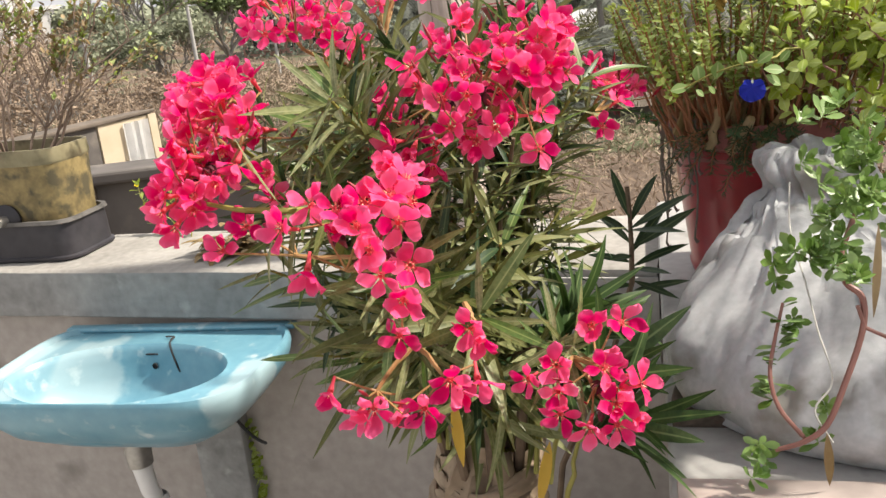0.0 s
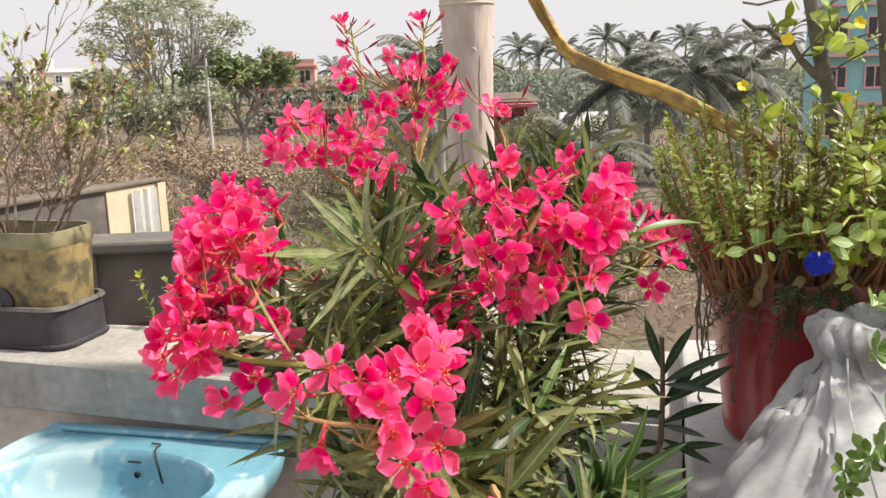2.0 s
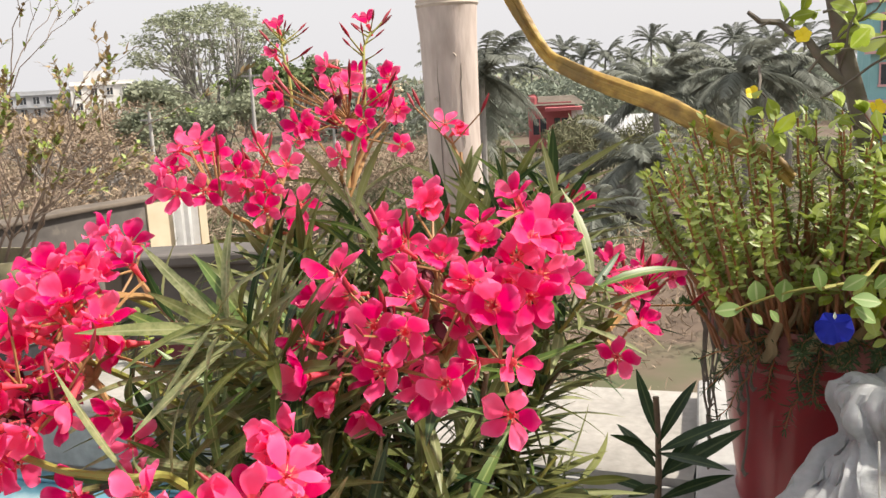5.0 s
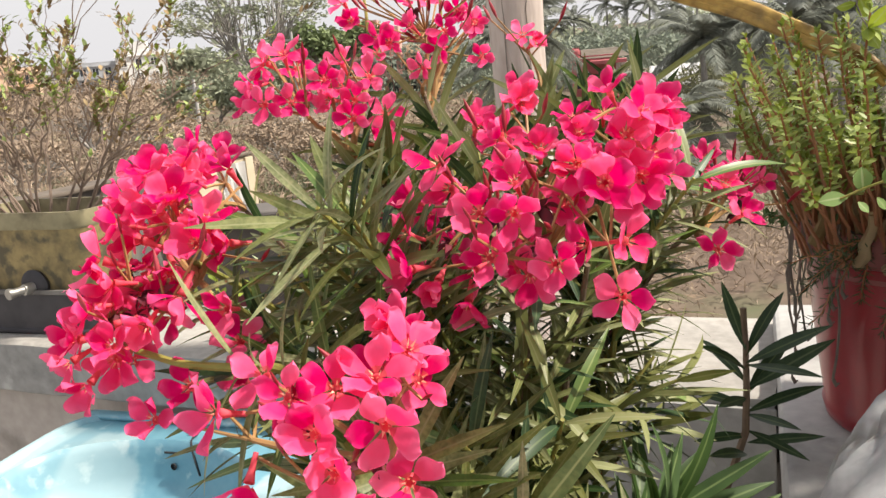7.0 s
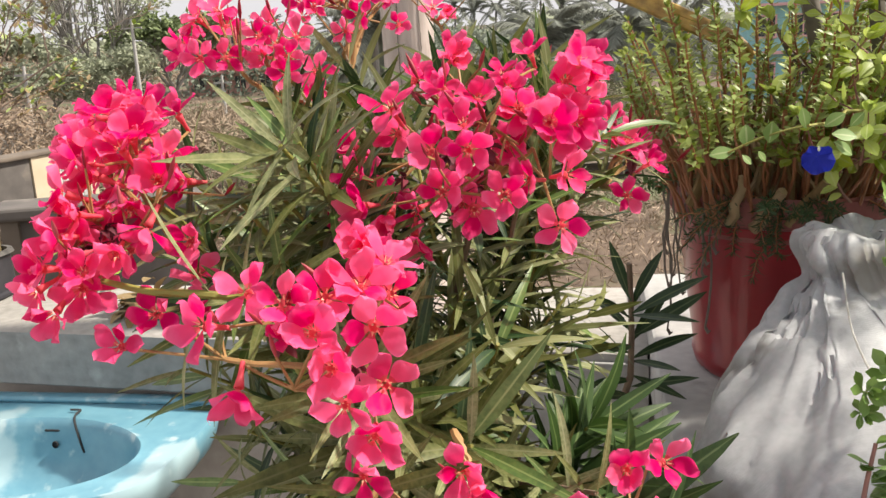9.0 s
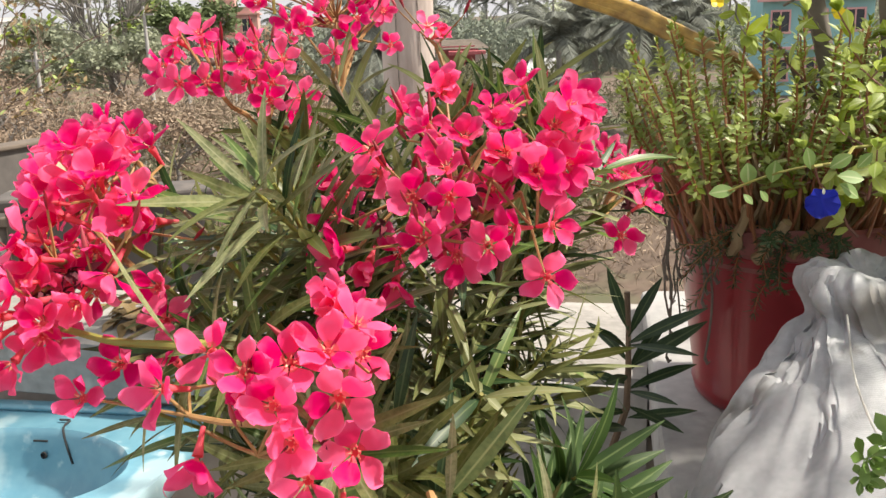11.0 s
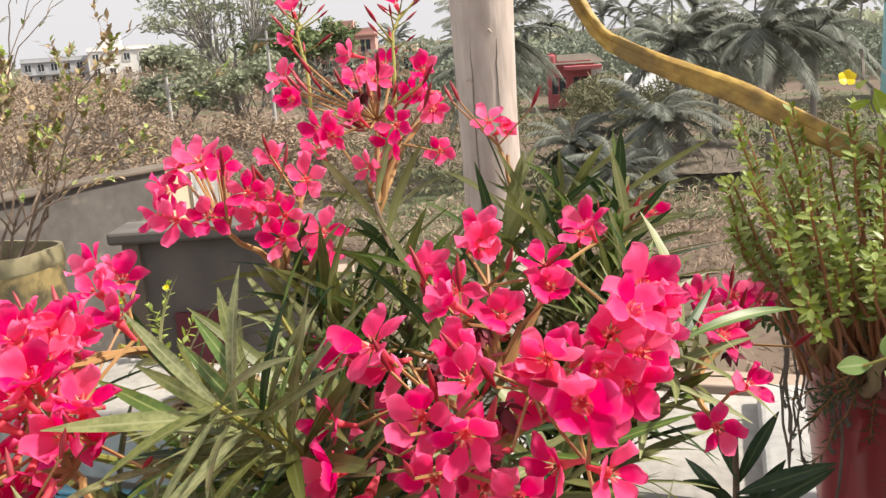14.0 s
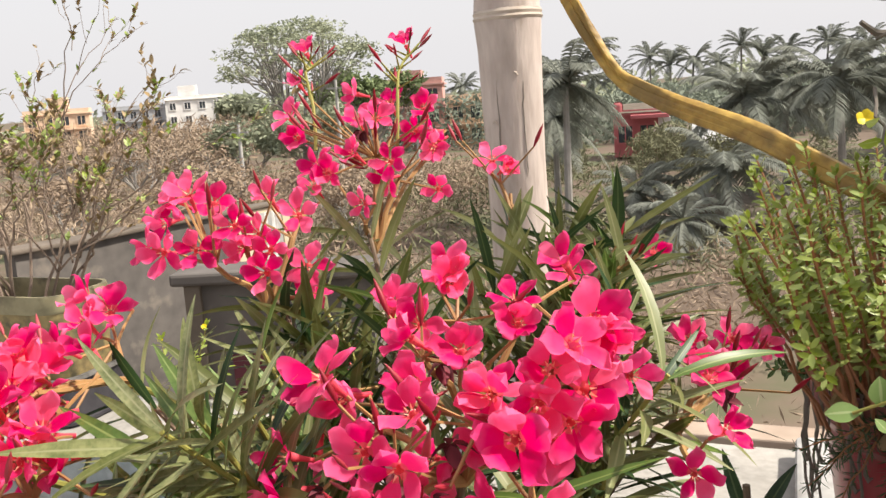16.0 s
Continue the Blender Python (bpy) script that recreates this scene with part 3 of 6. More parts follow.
dry_shrub = twiggy("dry_shrub", "sparse twiggy shrub with few pale leaves growing in the yellow tub", TUBPOSE @ pose(0.0, 0.004, 0.026), 0.215, 11, TWIG, (LEAF_LIME, DRY_LEAF, LEAF_SMALL), 15, 0.72, 0.016, (70, 800, 520), 0.0034)

for k, tip in enumerate(((-0.561, 2.02, 1.628), (-0.765, 2.02, 1.71), (-0.574, 2.02, 1.729), (-0.564, 2.02, 1.561), (-0.688, 2.02, 1.636), (-0.834, 2.02, 1.626))):
    trng = random.Random(140 + k)
    foot = Vector((-0.88 + trng.uniform(-0.05, 0.05), 2.015 + trng.uniform(-0.02, 0.02), 1.18))
    tip = Vector(tip)
    line = bend(foot, tip, 0.02, 12, 0.006, trng, (trng.uniform(-0.04, 0.04), 0, 0))
    bm = bmesh.new()
    tube(bm, line, [0.0024 - 0.00014 * i for i in range(13)], 5)
    side = []
    for i in range(5, 12, 2):
        e = line[i] + Vector((trng.uniform(-0.06, 0.06), trng.uniform(-0.03, 0.03), trng.uniform(0.02, 0.06)))
        tube(bm, bend(line[i], e, 0.0, 4, 0.003, trng), [0.001, 0.0009, 0.0008, 0.0007, 0.0005], 4)
        side.append(e)
    part("long_twig", bm, TWIG, dry_shrub, "thin bare twig")
    ends = [tip] * (9 if k == 0 else 4) + side
    put("twig_leaves", leaf_mesh("twig_leaves", [(blade(0.020, 0.010, 0.3, 0.2, 4), aim(e, (trng.uniform(-1, 1), trng.uniform(-1, 0.5), trng.uniform(-0.7, 0.8)))) for e in ends], LEAF_LIME if k == 0 else DRY_LEAF), dry_shrub, kind="stuff")

# loose clump on the coping
rng = random.Random(3)
clump = [(blade(rng.uniform(0.03, 0.07), 0.02, 0.4, 0.3), aim(Vector((-0.14 + rng.gauss(0, 0.04), 0.12 + rng.gauss(0, 0.03), 1.003 + abs(rng.gauss(0, 0.014)))), (rng.uniform(-1, 1), rng.uniform(-1, 1), rng.uniform(0.0, 0.4)))) for _ in range(90)]
tagged(put("dry_leaf_heap", leaf_mesh("dry_leaf_heap", clump, DRY_LEAF), at=WALLPOSE), "small heap of dry grey-brown leaves on the coping", "leaf litter", kind="stuff")

# ---- bamboo pole ----
pole = root("bamboo_pole", "thick weathered bamboo pole standing on the coping", "pole", pose(0.104, 1.885, 1.0, 0, -0.6, 0))
nodes = (0.0, 0.10, 0.638, 1.16, 1.60)
for a, b in zip(nodes, nodes[1:]):
    r = 0.0445
    bm = bmesh.new()
    lathe(bm, [(r * 1.04, a + 0.008), (r * 0.985, a + 0.03), (r * 0.94, a + (b - a) * 0.35), (r * 0.925, a + (b - a) * 0.65), (r * 0.985, b - 0.045), (r * 1.05, b - 0.006)], 40)
    for v in bm.verts:
        v.co += Vector((v.co.x, v.co.y, 0)).normalized() * (0.0022 * noise.noise(v.co * 12) + 0.001 * noise.noise(v.co * 45))
    part("internode", bm, BAMBOO, pole)
for z in nodes:
    bm = bmesh.new()
    lathe(bm, [(0.0, z - 0.007), (0.0455, z - 0.007), (0.0485, z - 0.002), (0.0465, z + 0.001), (0.0478, z + 0.005), (0.0455, z + 0.0095), (0.0, z + 0.0095)], 28)
    part("node_ring", bm, BAMBOO_NODE, pole)

crng = random.Random(13)
for x0, z0, z1 in ((-0.012, 0.30, 0.60), (0.006, 0.12, 0.33), (0.022, 0.42, 0.55)):
    bm = bmesh.new()
    pts = []
    for i in range(13):
        x = x0 + crng.uniform(-0.0012, 0.0012)
        pts.append((x, -math.sqrt(0.0424 ** 2 - x * x), z0 + (z1 - z0) * i / 12))
    tube(bm, pts, [0.0002] + [0.0007] * 11 + [0.0002], 5)
    part("crack", bm, WOOD_DARK, pole, "dark drying crack")
for x0, z0, w, hgt in ((-0.022, 0.495, 0.012, 0.007), (0.030, 0.315, 0.006, 0.022), (0.012, 0.56, 0.006, 0.004), (0.026, 0.23, 0.007, 0.03)):
    bm = bmesh.new()
    pts = [(x0 + w * i / 5, -math.sqrt(0.0428 ** 2 - (x0 + w * i / 5) ** 2), z0 + hgt * math.sin(i * 1.1) * 0.5) for i in range(6)]
    tube(bm, pts, [0.0005, 0.0014, 0.0018, 0.0016, 0.0013, 0.0004], 5)
    part("scar", bm, BAMBOO_NODE, pole, "brown bark scar")

# ---- dry bent stalk ----
stalk = root("dry_stalk", "bent dry yellow-brown leaf stalk lying over the potted plants", "stalk", pose(0, 0, 0))
line = [(0.145, 1.66, 1.80), (0.185, 1.64, 1.70), (0.218, 1.62, 1.632), (0.252, 1.61, 1.570), (0.270, 1.603, 1.545), (0.286, 1.595, 1.534), (0.33, 1.555, 1.513), (0.395, 1.50, 1.487), (0.45, 1.455, 1.457), (0.495, 1.42, 1.431), (0.515, 1.41, 1.412)]
wide = (0.0084, 0.0090, 0.0088, 0.0076, 0.0064, 0.0076, 0.0094, 0.0102, 0.0102, 0.0088, 0.004)
for off, k in ((Vector((0, 0, 0)), 1.0), (Vector((0.002, -0.005, 0.0055)), 0.6), (Vector((-0.001, -0.0055, -0.0045)), 0.58)):
    bm = bmesh.new()
    tube(bm, [p + off for p in smooth(line, 4)], spread([w * k for w in wide], 4), 9, wob=0.10, rng=random.Random(2))
    part("sheath" if k == 1.0 else "dry_fold", bm, STALK_MAT, stalk)


# ---- red pot and its plants ----
POT = Vector((0.580, 1.495, 1.035))
pot = root("flower_pot", "dark red plastic flower pot standing on the ledge", "pot", Matrix.Translation(POT))
bm = bmesh.new()
lathe(bm, [(0.0, 0.0), (0.094, 0.0), (0.100, 0.006), (0.104, 0.02), (0.102, 0.025), (0.112, 0.10), (0.123, 0.19), (0.126, 0.196), (0.131, 0.198)], 48)
part("body", bm, RED_POT, pot)
bm = bmesh.new()
lathe(bm, [(0.131, 0.1985), (0.134, 0.205), (0.136, 0.228), (0.133, 0.232), (0.126, 0.230), (0.122, 0.18)], 48)
part("rim", bm, PALE_RIM, pot, "dust-faded pinkish rim")
bm = bmesh.new()
lathe(bm, [(0.0, 0.218), (0.07, 0.216), (0.123, 0.208)], 28)
part("soil", roughened(bm, 0.006, 25), SOIL, pot, "dark soil")
rng = random.Random(8)
for k in range(12):
    bm = bmesh.new()
    a = radians(rng.uniform(176, 222))
    c, q = math.cos(a), math.sin(a)
    r = 0.138
    drop = rng.uniform(0.05, 0.185)
    pts = [Vector((0.11 * c, 0.11 * q, 0.225)), Vector((r * c, r * q, 0.240))] + [Vector((r * c * (1.0 + 0.015 * math.sin(i + k)) + rng.uniform(-0.003, 0.003), r * q + rng.uniform(-0.004, 0.002), 0.232 - drop * i / 6)) for i in range(1, 7)]
    tube(bm, pts, 0.0014, 4)
    tube(bm, [pts[-1], pts[-1] + Vector((0.003, -0.002, -0.006)), pts[-1] + Vector((0.006, 0.0, -0.004))], [0.002, 0.0024, 0.001], 5)
    part("hanging_root", bm, WOOD_DARK, pot, "dark dry root")


def sprig(wood, leaves, p, q, r, n, size, rng, wmul=0.55, bow=0.02, start=0.35):
    """A stem from p to q with n leaves round its upper part."""
    pts = bend(p, q, 0.0, 6, 0.004, rng, Vector((rng.uniform(-bow, bow), rng.uniform(-bow, bow), 0)))
    tube(wood, pts, [r * (1 - 0.1 * i) for i in range(7)], 5)
    for i in range(n):
        t = start + (1.0 - start) * (i + rng.random()) / n
        k = min(int(t * 6), 5)
        b = pts[k].lerp(pts[k + 1], t * 6 - k)
        along = (pts[k + 1] - pts[k]).normalized()
        side = along.orthogonal().normalized()
        side.rotate(Matrix.Rotation(i * 2.4 + rng.uniform(-0.4, 0.4), 3, along))
        d = side + along * rng.uniform(0.3, 1.0)
        s = size * rng.uniform(0.7, 1.25)
        leaves.append((blade(s, s * wmul, rng.uniform(-0.1, 0.3), 0.2, 4, 0.55), aim(b, d, along)))
    for i in range(4):
        side = (pts[-1] - pts[-2]).normalized() + Vector((rng.uniform(-0.5, 0.5), rng.uniform(-0.5, 0.5), rng.uniform(-0.2, 0.5)))
        s = size * rng.uniform(0.6, 0.9)
        leaves.append((blade(s, s * wmul, 0.1, 0.2, 4, 0.55), aim(pts[-1], side)))


def bushy(name, label, stems, material, leafmat, r, n, size, seed, wmul=0.55, start=0.35, category="plant"):
    rng = random.Random(seed)
    ob = root(name, label, category)
    leaves = []
    for p, q in stems:
        wood = bmesh.new()
        sprig(wood, leaves, Vector(p), Vector(q), r, n, size, rng, wmul, 0.009, start)
        part("stem", wood, material, ob)
    put("leaves", leaf_mesh("leaves", leaves, leafmat), ob, kind="stuff")
    return ob


rng = random.Random(21)
stems = []
for _ in range(170):
    top = Vector((rng.uniform(0.375, 0.70), 1.40 + rng.uniform(-0.14, 0.16), rng.uniform(1.345, 1.478)))
    foot = Vector((POT.x + max(-0.118, min(0.118, (top.x - POT.x) * 0.62)), POT.y + max(-0.1, min(0.1, (top.y - POT.y) * 0.5)), 1.235)) + Vector((rng.uniform(-0.015, 0.015), rng.uniform(-0.01, 0.01), 0))
    stems.append((foot, top))
bushy("purslane", "bushy upright purslane with brown stems in the red pot", stems, PURSLANE_STEM, PURSLANE_LEAF, 0.0022, 34, 0.0118, 22, 0.38, 0.66)
# Dark filler leaves added behind the purslane, standing in for its shaded inside.
stems = []
for _ in range(90):
    top = Vector((rng.uniform(0.41, 0.72), 1.50 + rng.uniform(-0.06, 0.10), rng.uniform(1.26, 1.335)))
    foot = Vector((POT.x + max(-0.11, min(0.11, (top.x - POT.x) * 0.7)), POT.y + rng.uniform(-0.04, 0.09), 1.24))
    stems.append((foot, top))
bushy("dark_leaf_filler", "dark green leafy filler added behind the purslane to darken the inside of the red pot", stems, BROWNSTEM, LEAF_SHOOT, 0.0018, 24, 0.0105, 27, 0.40, 0.15)
stems = []
for _ in range(30):
    a = radians(rng.uniform(225, 330))
    p = POT + Vector((0.12 * math.cos(a), 0.12 * math.sin(a), 0.232))
    stems.append((p, p + Vector((0.10 * math.cos(a) + rng.uniform(-0.05, 0.06), 0.09 * math.sin(a), rng.uniform(-0.08, 0.01)))))
bushy("asparagus_fern", "fine dark green feathery fern trailing over the red pot", stems, BROWNSTEM, LEAF_DARK, 0.0012, 70, 0.011, 23, 0.13, 0.15)
rng = random.Random(31)
dead = root("dead_stems", "tangle of dry tan stems standing in the red pot", "plant")
for k in range(60):
    bm = bmesh.new()
    a, r = rng.uniform(3.0, 6.0), rng.uniform(0.06, 0.125)
    p = POT + Vector((r * math.cos(a), r * math.sin(a), 0.23))
    q = p + Vector((rng.uniform(-0.05, 0.05), rng.uniform(-0.04, 0.03), rng.uniform(0.05, 0.13)))
    tube(bm, bend(p, q, 0.005, 5, 0.004, rng), [0.0032, 0.003, 0.0028, 0.0025, 0.002, 0.0016], 5)
    part("dry_stem", bm, DRY_LEAF, dead)

for p, q, r in (((0.452, 1.40, 1.26), (0.476, 1.36, 1.362), 0.0065), ((0.512, 1.375, 1.235), (0.536, 1.35, 1.280), 0.0075), ((0.489, 1.385, 1.24), (0.497, 1.36, 1.295), 0.006), ((0.547, 1.37, 1.24), (0.575, 1.34, 1.29), 0.006)):
    bm = bmesh.new()
    tube(bm, bend(p, q, 0.0, 5, 0.0025, rng, (0.004, 0, 0)), [r, r * 0.95, r, r * 0.9, r * 0.8, r * 0.7], 8, wob=0.15, rng=rng)
    part("broken_stick", bm, DRY_LEAF, dead, "thick pale broken stick")

# ---- leafy woody shrub beside the pot ----
rng = random.Random(41)
shrub = root("lime_shrub", "dark-stemmed shrub with lime green leaves and yellow flowers", "shrub")
wood, leaves = bmesh.new(), []
trunk = [(0.66, 1.50, 1.10), (0.625, 1.46, 1.25), (0.611, 1.45, 1.345), (0.598, 1.45, 1.42), (0.583, 1.45, 1.481), (0.566, 1.45, 1.54), (0.554, 1.45, 1.60), (0.55, 1.46, 1.75)]
bm = bmesh.new()
tube(bm, trunk, [0.0125, 0.012, 0.0115, 0.0105, 0.0095, 0.0085, 0.008, 0.006], 9, wob=0.1, rng=rng)
part("stem", bm, WOOD_DARK, shrub)
second = [(0.70, 1.46, 1.10), (0.665, 1.42, 1.30), (0.648, 1.41, 1.42), (0.632, 1.40, 1.50), (0.622, 1.40, 1.60), (0.615, 1.42, 1.75)]
bm = bmesh.new()
tube(bm, second, [0.011, 0.010, 0.009, 0.0085, 0.008, 0.006], 8, wob=0.1, rng=rng)
part("stem", bm, WOOD_DARK, shrub)
limb = bend((0.575, 1.45, 1.50), (0.475, 1.43, 1.575), 0.015, 7, 0.006, rng)
tube(wood, limb, [0.005, 0.005, 0.0045, 0.004, 0.004, 0.0035, 0.003, 0.002], 6)
tube(wood, bend((0.61, 1.45, 1.36), (0.52, 1.42, 1.46), 0.02, 6, 0.005, rng), [0.005, 0.0045, 0.004, 0.0035, 0.003, 0.0025, 0.002], 6)
for k in range(40):
    src = rng.choice((trunk, second, second, limb))
    p = Vector(src[rng.randrange(1, len(src))]) + Vector((0, 0, rng.uniform(-0.05, 0.05)))
    q = p + Vector((rng.uniform(-0.11, 0.13), rng.uniform(-0.14, 0.05), rng.uniform(-0.06, 0.09)))
    sprig(wood, leaves, p, q, 0.0016, 5, 0.025, rng, 0.55, 0.01, 0.3)
tagged(part("twig_growth", wood, WOOD_DARK, shrub), kind="stuff")
put("leaves", leaf_mesh("leaves", leaves, LEAF_LIME), shrub, kind="stuff")

rng = random.Random(47)
stems = []
for _ in range(115):
    p = Vector((rng.uniform(0.58, 0.86), rng.uniform(1.24, 1.42), rng.uniform(1.27, 1.40)))
    stems.append((p, p + Vector((rng.uniform(-0.09, 0.04), rng.uniform(-0.10, 0.02), rng.uniform(-0.02, 0.10)))))
# Out-of-view stems added to keep the sun off the sack.
for _ in range(72):
    p = Vector((rng.uniform(0.79, 1.04), rng.uniform(0.96, 1.34), rng.uniform(1.32, 1.62)))
    stems.append((p, p + Vector((rng.uniform(-0.06, 0.06), rng.uniform(-0.10, 0.04), rng.uniform(-0.02, 0.10)))))
bushy("creeper_with_shade_stems", "mass of lime green leafy creeper over the pot and sack, with added out-of-view stems shading the sack", stems, REDSTEM, LEAF_LIME, 0.0016, 10, 0.021, 48, 0.55, 0.1)


def small_flower(name, label, p, face, material, petals, size, parent, seed=0):
    rng = random.Random(seed)
    shapes = []
    base = aim(p, face)
    up = Vector(face).normalized()
    side = up.orthogonal().normalized()
    for k in range(petals):
        d = side.copy()
        d.rotate(Matrix.Rotation(2 * math.pi * k / petals + rng.uniform(-0.2, 0.2), 3, up))
        shapes.append((blade(size * 0.8, size * 0.7, 0.2, -0.1, 5, 0.62), aim(p, d + up * 0.6, up)))
    return put(name, leaf_mesh(name, shapes, material), parent, label=label)


for k, (p, f) in enumerate((((0.52, 1.40, 1.549), (-0.2, -1, 0.4)), ((0.49, 1.50, 1.495), (0, -1, 0.5)), ((0.587, 1.40, 1.480), (0.1, -1, 0.4)), ((0.60, 1.41, 1.565), (0.2, -1, 0.3)))):
    small_flower("flower", "bright yellow flower", Vector(p), Vector(f), YELLOW_PETAL, 5, 0.011, shrub, k)

def leaf_bm(shapes):
    bm = bmesh.new()
    for (pts, fs, uv), m in shapes:
        vs = [bm.verts.new(m @ Vector(p)) for p in pts]
        for f in fs:
            bm.faces.new([vs[q] for q in f])
    return bm


# ---- butterfly pea vine ----
vine = root("pea_vine", "thin vine with rounded green leaves and one deep blue flower", "vine")
bm = bmesh.new()
tube(bm, bend((0.62, 1.30, 1.36), (0.485, 1.12, 1.375), 0.01, 7, 0.003, rng), 0.0014, 5)
tube(bm, bend((0.50, 1.13, 1.375), (0.432, 1.15, 1.352), 0.008, 6), 0.001, 5)
part("stem", bm, STEM_GREEN, vine)
PEA = (((0.437, 1.150, 1.353), (-1, 0.05, -0.08), 0.030, 0.62), ((0.446, 1.147, 1.357), (-0.05, -0.1, 1), 0.027, 0.78), ((0.462, 1.141, 1.360), (0.12, -0.1, 1), 0.026, 0.78), ((0.443, 1.148, 1.350), (0.5, -0.2, -0.5), 0.016, 0.6), ((0.455, 1.146, 1.353), (0.5, -0.2, -0.7), 0.016, 0.6),
       ((0.485, 1.125, 1.372), (-0.15, 0, 1), 0.026, 0.6), ((0.497, 1.120, 1.374), (0.8, -0.1, 0.55), 0.027, 0.62), ((0.503, 1.120, 1.368), (1, -0.1, -0.1), 0.029, 0.6), ((0.505, 1.120, 1.362), (0.85, -0.1, -0.6), 0.027, 0.6), ((0.520, 1.130, 1.372), (0.6, -0.3, 0.8), 0.022, 0.6))
for p, d, length, wide in PEA:
    put("leaf", leaf_mesh("leaf", [(blade(length * 0.66, length * wide * 0.66, 0.1, 0.12, 8, 0.52), aim(p, d, (0.1, -0.75, 0.65)))], PEA_LEAF), vine)
bm = bmesh.new()
n = 28
rows = []
for j in range(5):
    r = 0.0122 * j / 4
    rows.append([Vector((0.4905 + (r + 0.0001) * math.cos(a) * (1 - 0.10 * math.sin(a)), 1.114 - 0.004 * (j / 4) ** 2 + (0.0016 * math.sin(a * 9) + 0.0030 * math.sin(a * 4 + 0.6)) * (j / 4) ** 2, 1.352 + (r + 0.0001) * math.sin(a) * (0.90 - 0.30 * max(0.0, math.sin(a)) ** 9 if math.sin(a) > 0 else 1.12))) for a in [2 * math.pi * i / n for i in range(n)]])
loft(bm, rows)
pea = part("flower", bm, BLUE_PETAL, vine, "deep blue butterfly pea flower")
part("keel", leaf_bm([(blade(0.0050, 0.0024, 0.2, 0.4, 5, 0.6), aim((0.4905, 1.1105, 1.361), (0, -0.35, -1), (0, -1, 0.3)))]), mat("pale_green_keel", (0.45, 0.50, 0.40), (0.60, 0.62, 0.52), 60, 20, 0.6, 0.1), pea, "pale greenish keel")


# ---- tied sack with trailing succulent ----
sack = root("tied_sack", "white woven sack of soil tied at the neck on the ledge", "sack")
rings, n = [], 96
levels = ((0.425, 0.93, 1.1, 0.18, 1.0352), (0.412, 0.94, 1.1, 0.192, 1.046), (0.403, 0.95, 1.1, 0.202, 1.07), (0.407, 0.95, 1.11, 0.198, 1.1), (0.423, 0.935, 1.125, 0.186, 1.13), (0.45, 0.9, 1.145, 0.168, 1.155), (0.476, 0.84, 1.172, 0.142, 1.18), (0.494, 0.78, 1.197, 0.112, 1.19), (0.51, 0.72, 1.22, 0.08, 1.205), (0.53, 0.658, 1.244, 0.05, 1.217), (0.531, 0.648, 1.249, 0.046, 1.224), (0.523, 0.642, 1.253, 0.054, 1.24), (0.526, 0.638, 1.258, 0.05, 1.254), (0.543, 0.622, 1.262, 0.034, 1.261), (0.566, 0.602, 1.264, 0.013, 1.252))
folds = (0.0, 0.003, 0.005, 0.009, 0.014, 0.020, 0.028, 0.036, 0.045, 0.05, 0.05, 0.055, 0.06, 0.07, 0.07)
for j, (xl, xr, cy, ry, z) in enumerate(levels):
    cx, rx = (xl + xr) / 2, (xr - xl) / 2
    ring = []
    for i in range(n):
        a = 2 * math.pi * i / n
        c, q = math.cos(a), math.sin(a)
        w = 1 - 0.5 * folds[j] + 1.15 * folds[j] * (2.6 * noise.noise((5 * c, 5 * q, 1 + z * 3)) + 1.3 * noise.noise((11 * c, 11 * q, 4 + z * 5)) + 0.25 * math.sin(a * 23 + 0.5 * j)) + (0.035 * noise.noise((3 * c, 3 * q, z * 16)) if j else 0)
        ring.append((cx + rx * w * math.cos(a), cy + ry * w * math.sin(a), z + (0.003 * math.sin(a * 5 + j) if j else 0)))
    rings.append(ring)
bm = bmesh.new()
loft(bm, rings, True, True, True)
bmesh.ops.recalc_face_normals(bm, faces=bm.faces)
bmesh.ops.subdivide_edges(bm, edges=bm.edges[:], cuts=2, use_grid_fill=True, smooth=0.5)
bm.normal_update()
for v in bm.verts:
    if v.co.z > 1.040:
        q = v.co
        crease = abs(noise.noise(Vector((q.x * 22, q.y * 22, q.z * 9)) + Vector((3, 1, 7))))
        v.co = q + v.normal * (0.0022 * noise.noise(q * 60) + 0.0065 * noise.noise(q * 19) - 0.006 * max(0, 0.12 - crease) / 0.12 * min(1, (q.z - 1.04) * 14))
part("bag", bm, SACK_MAT, sack)
bm = bmesh.new()
tube(bm, smooth([(0.545, 1.197, 1.234), (0.528, 1.12, 1.205), (0.518, 1.02, 1.185), (0.515, 0.965, 1.16), (0.517, 0.925, 1.13), (0.500, 0.912, 1.11), (0.512, 0.902, 1.085)]), 0.0009, 5)
part("loose_string", bm, STRING, sack, "loose pale string")
bm = roughened(box(0.71, 0.95, -0.60, -0.53, 0.996, 1.012, bevel=0.005), 0.006, 30, 3)
bmesh.ops.transform(bm, matrix=pose(-0.703, 0, 0.034), verts=bm.verts)
heap = part("soil_heap", bm, SOIL, None, "dark spilled soil beside the sack on the ledge", EASTPOSE)
tagged(heap, category="soil", kind="stuff")


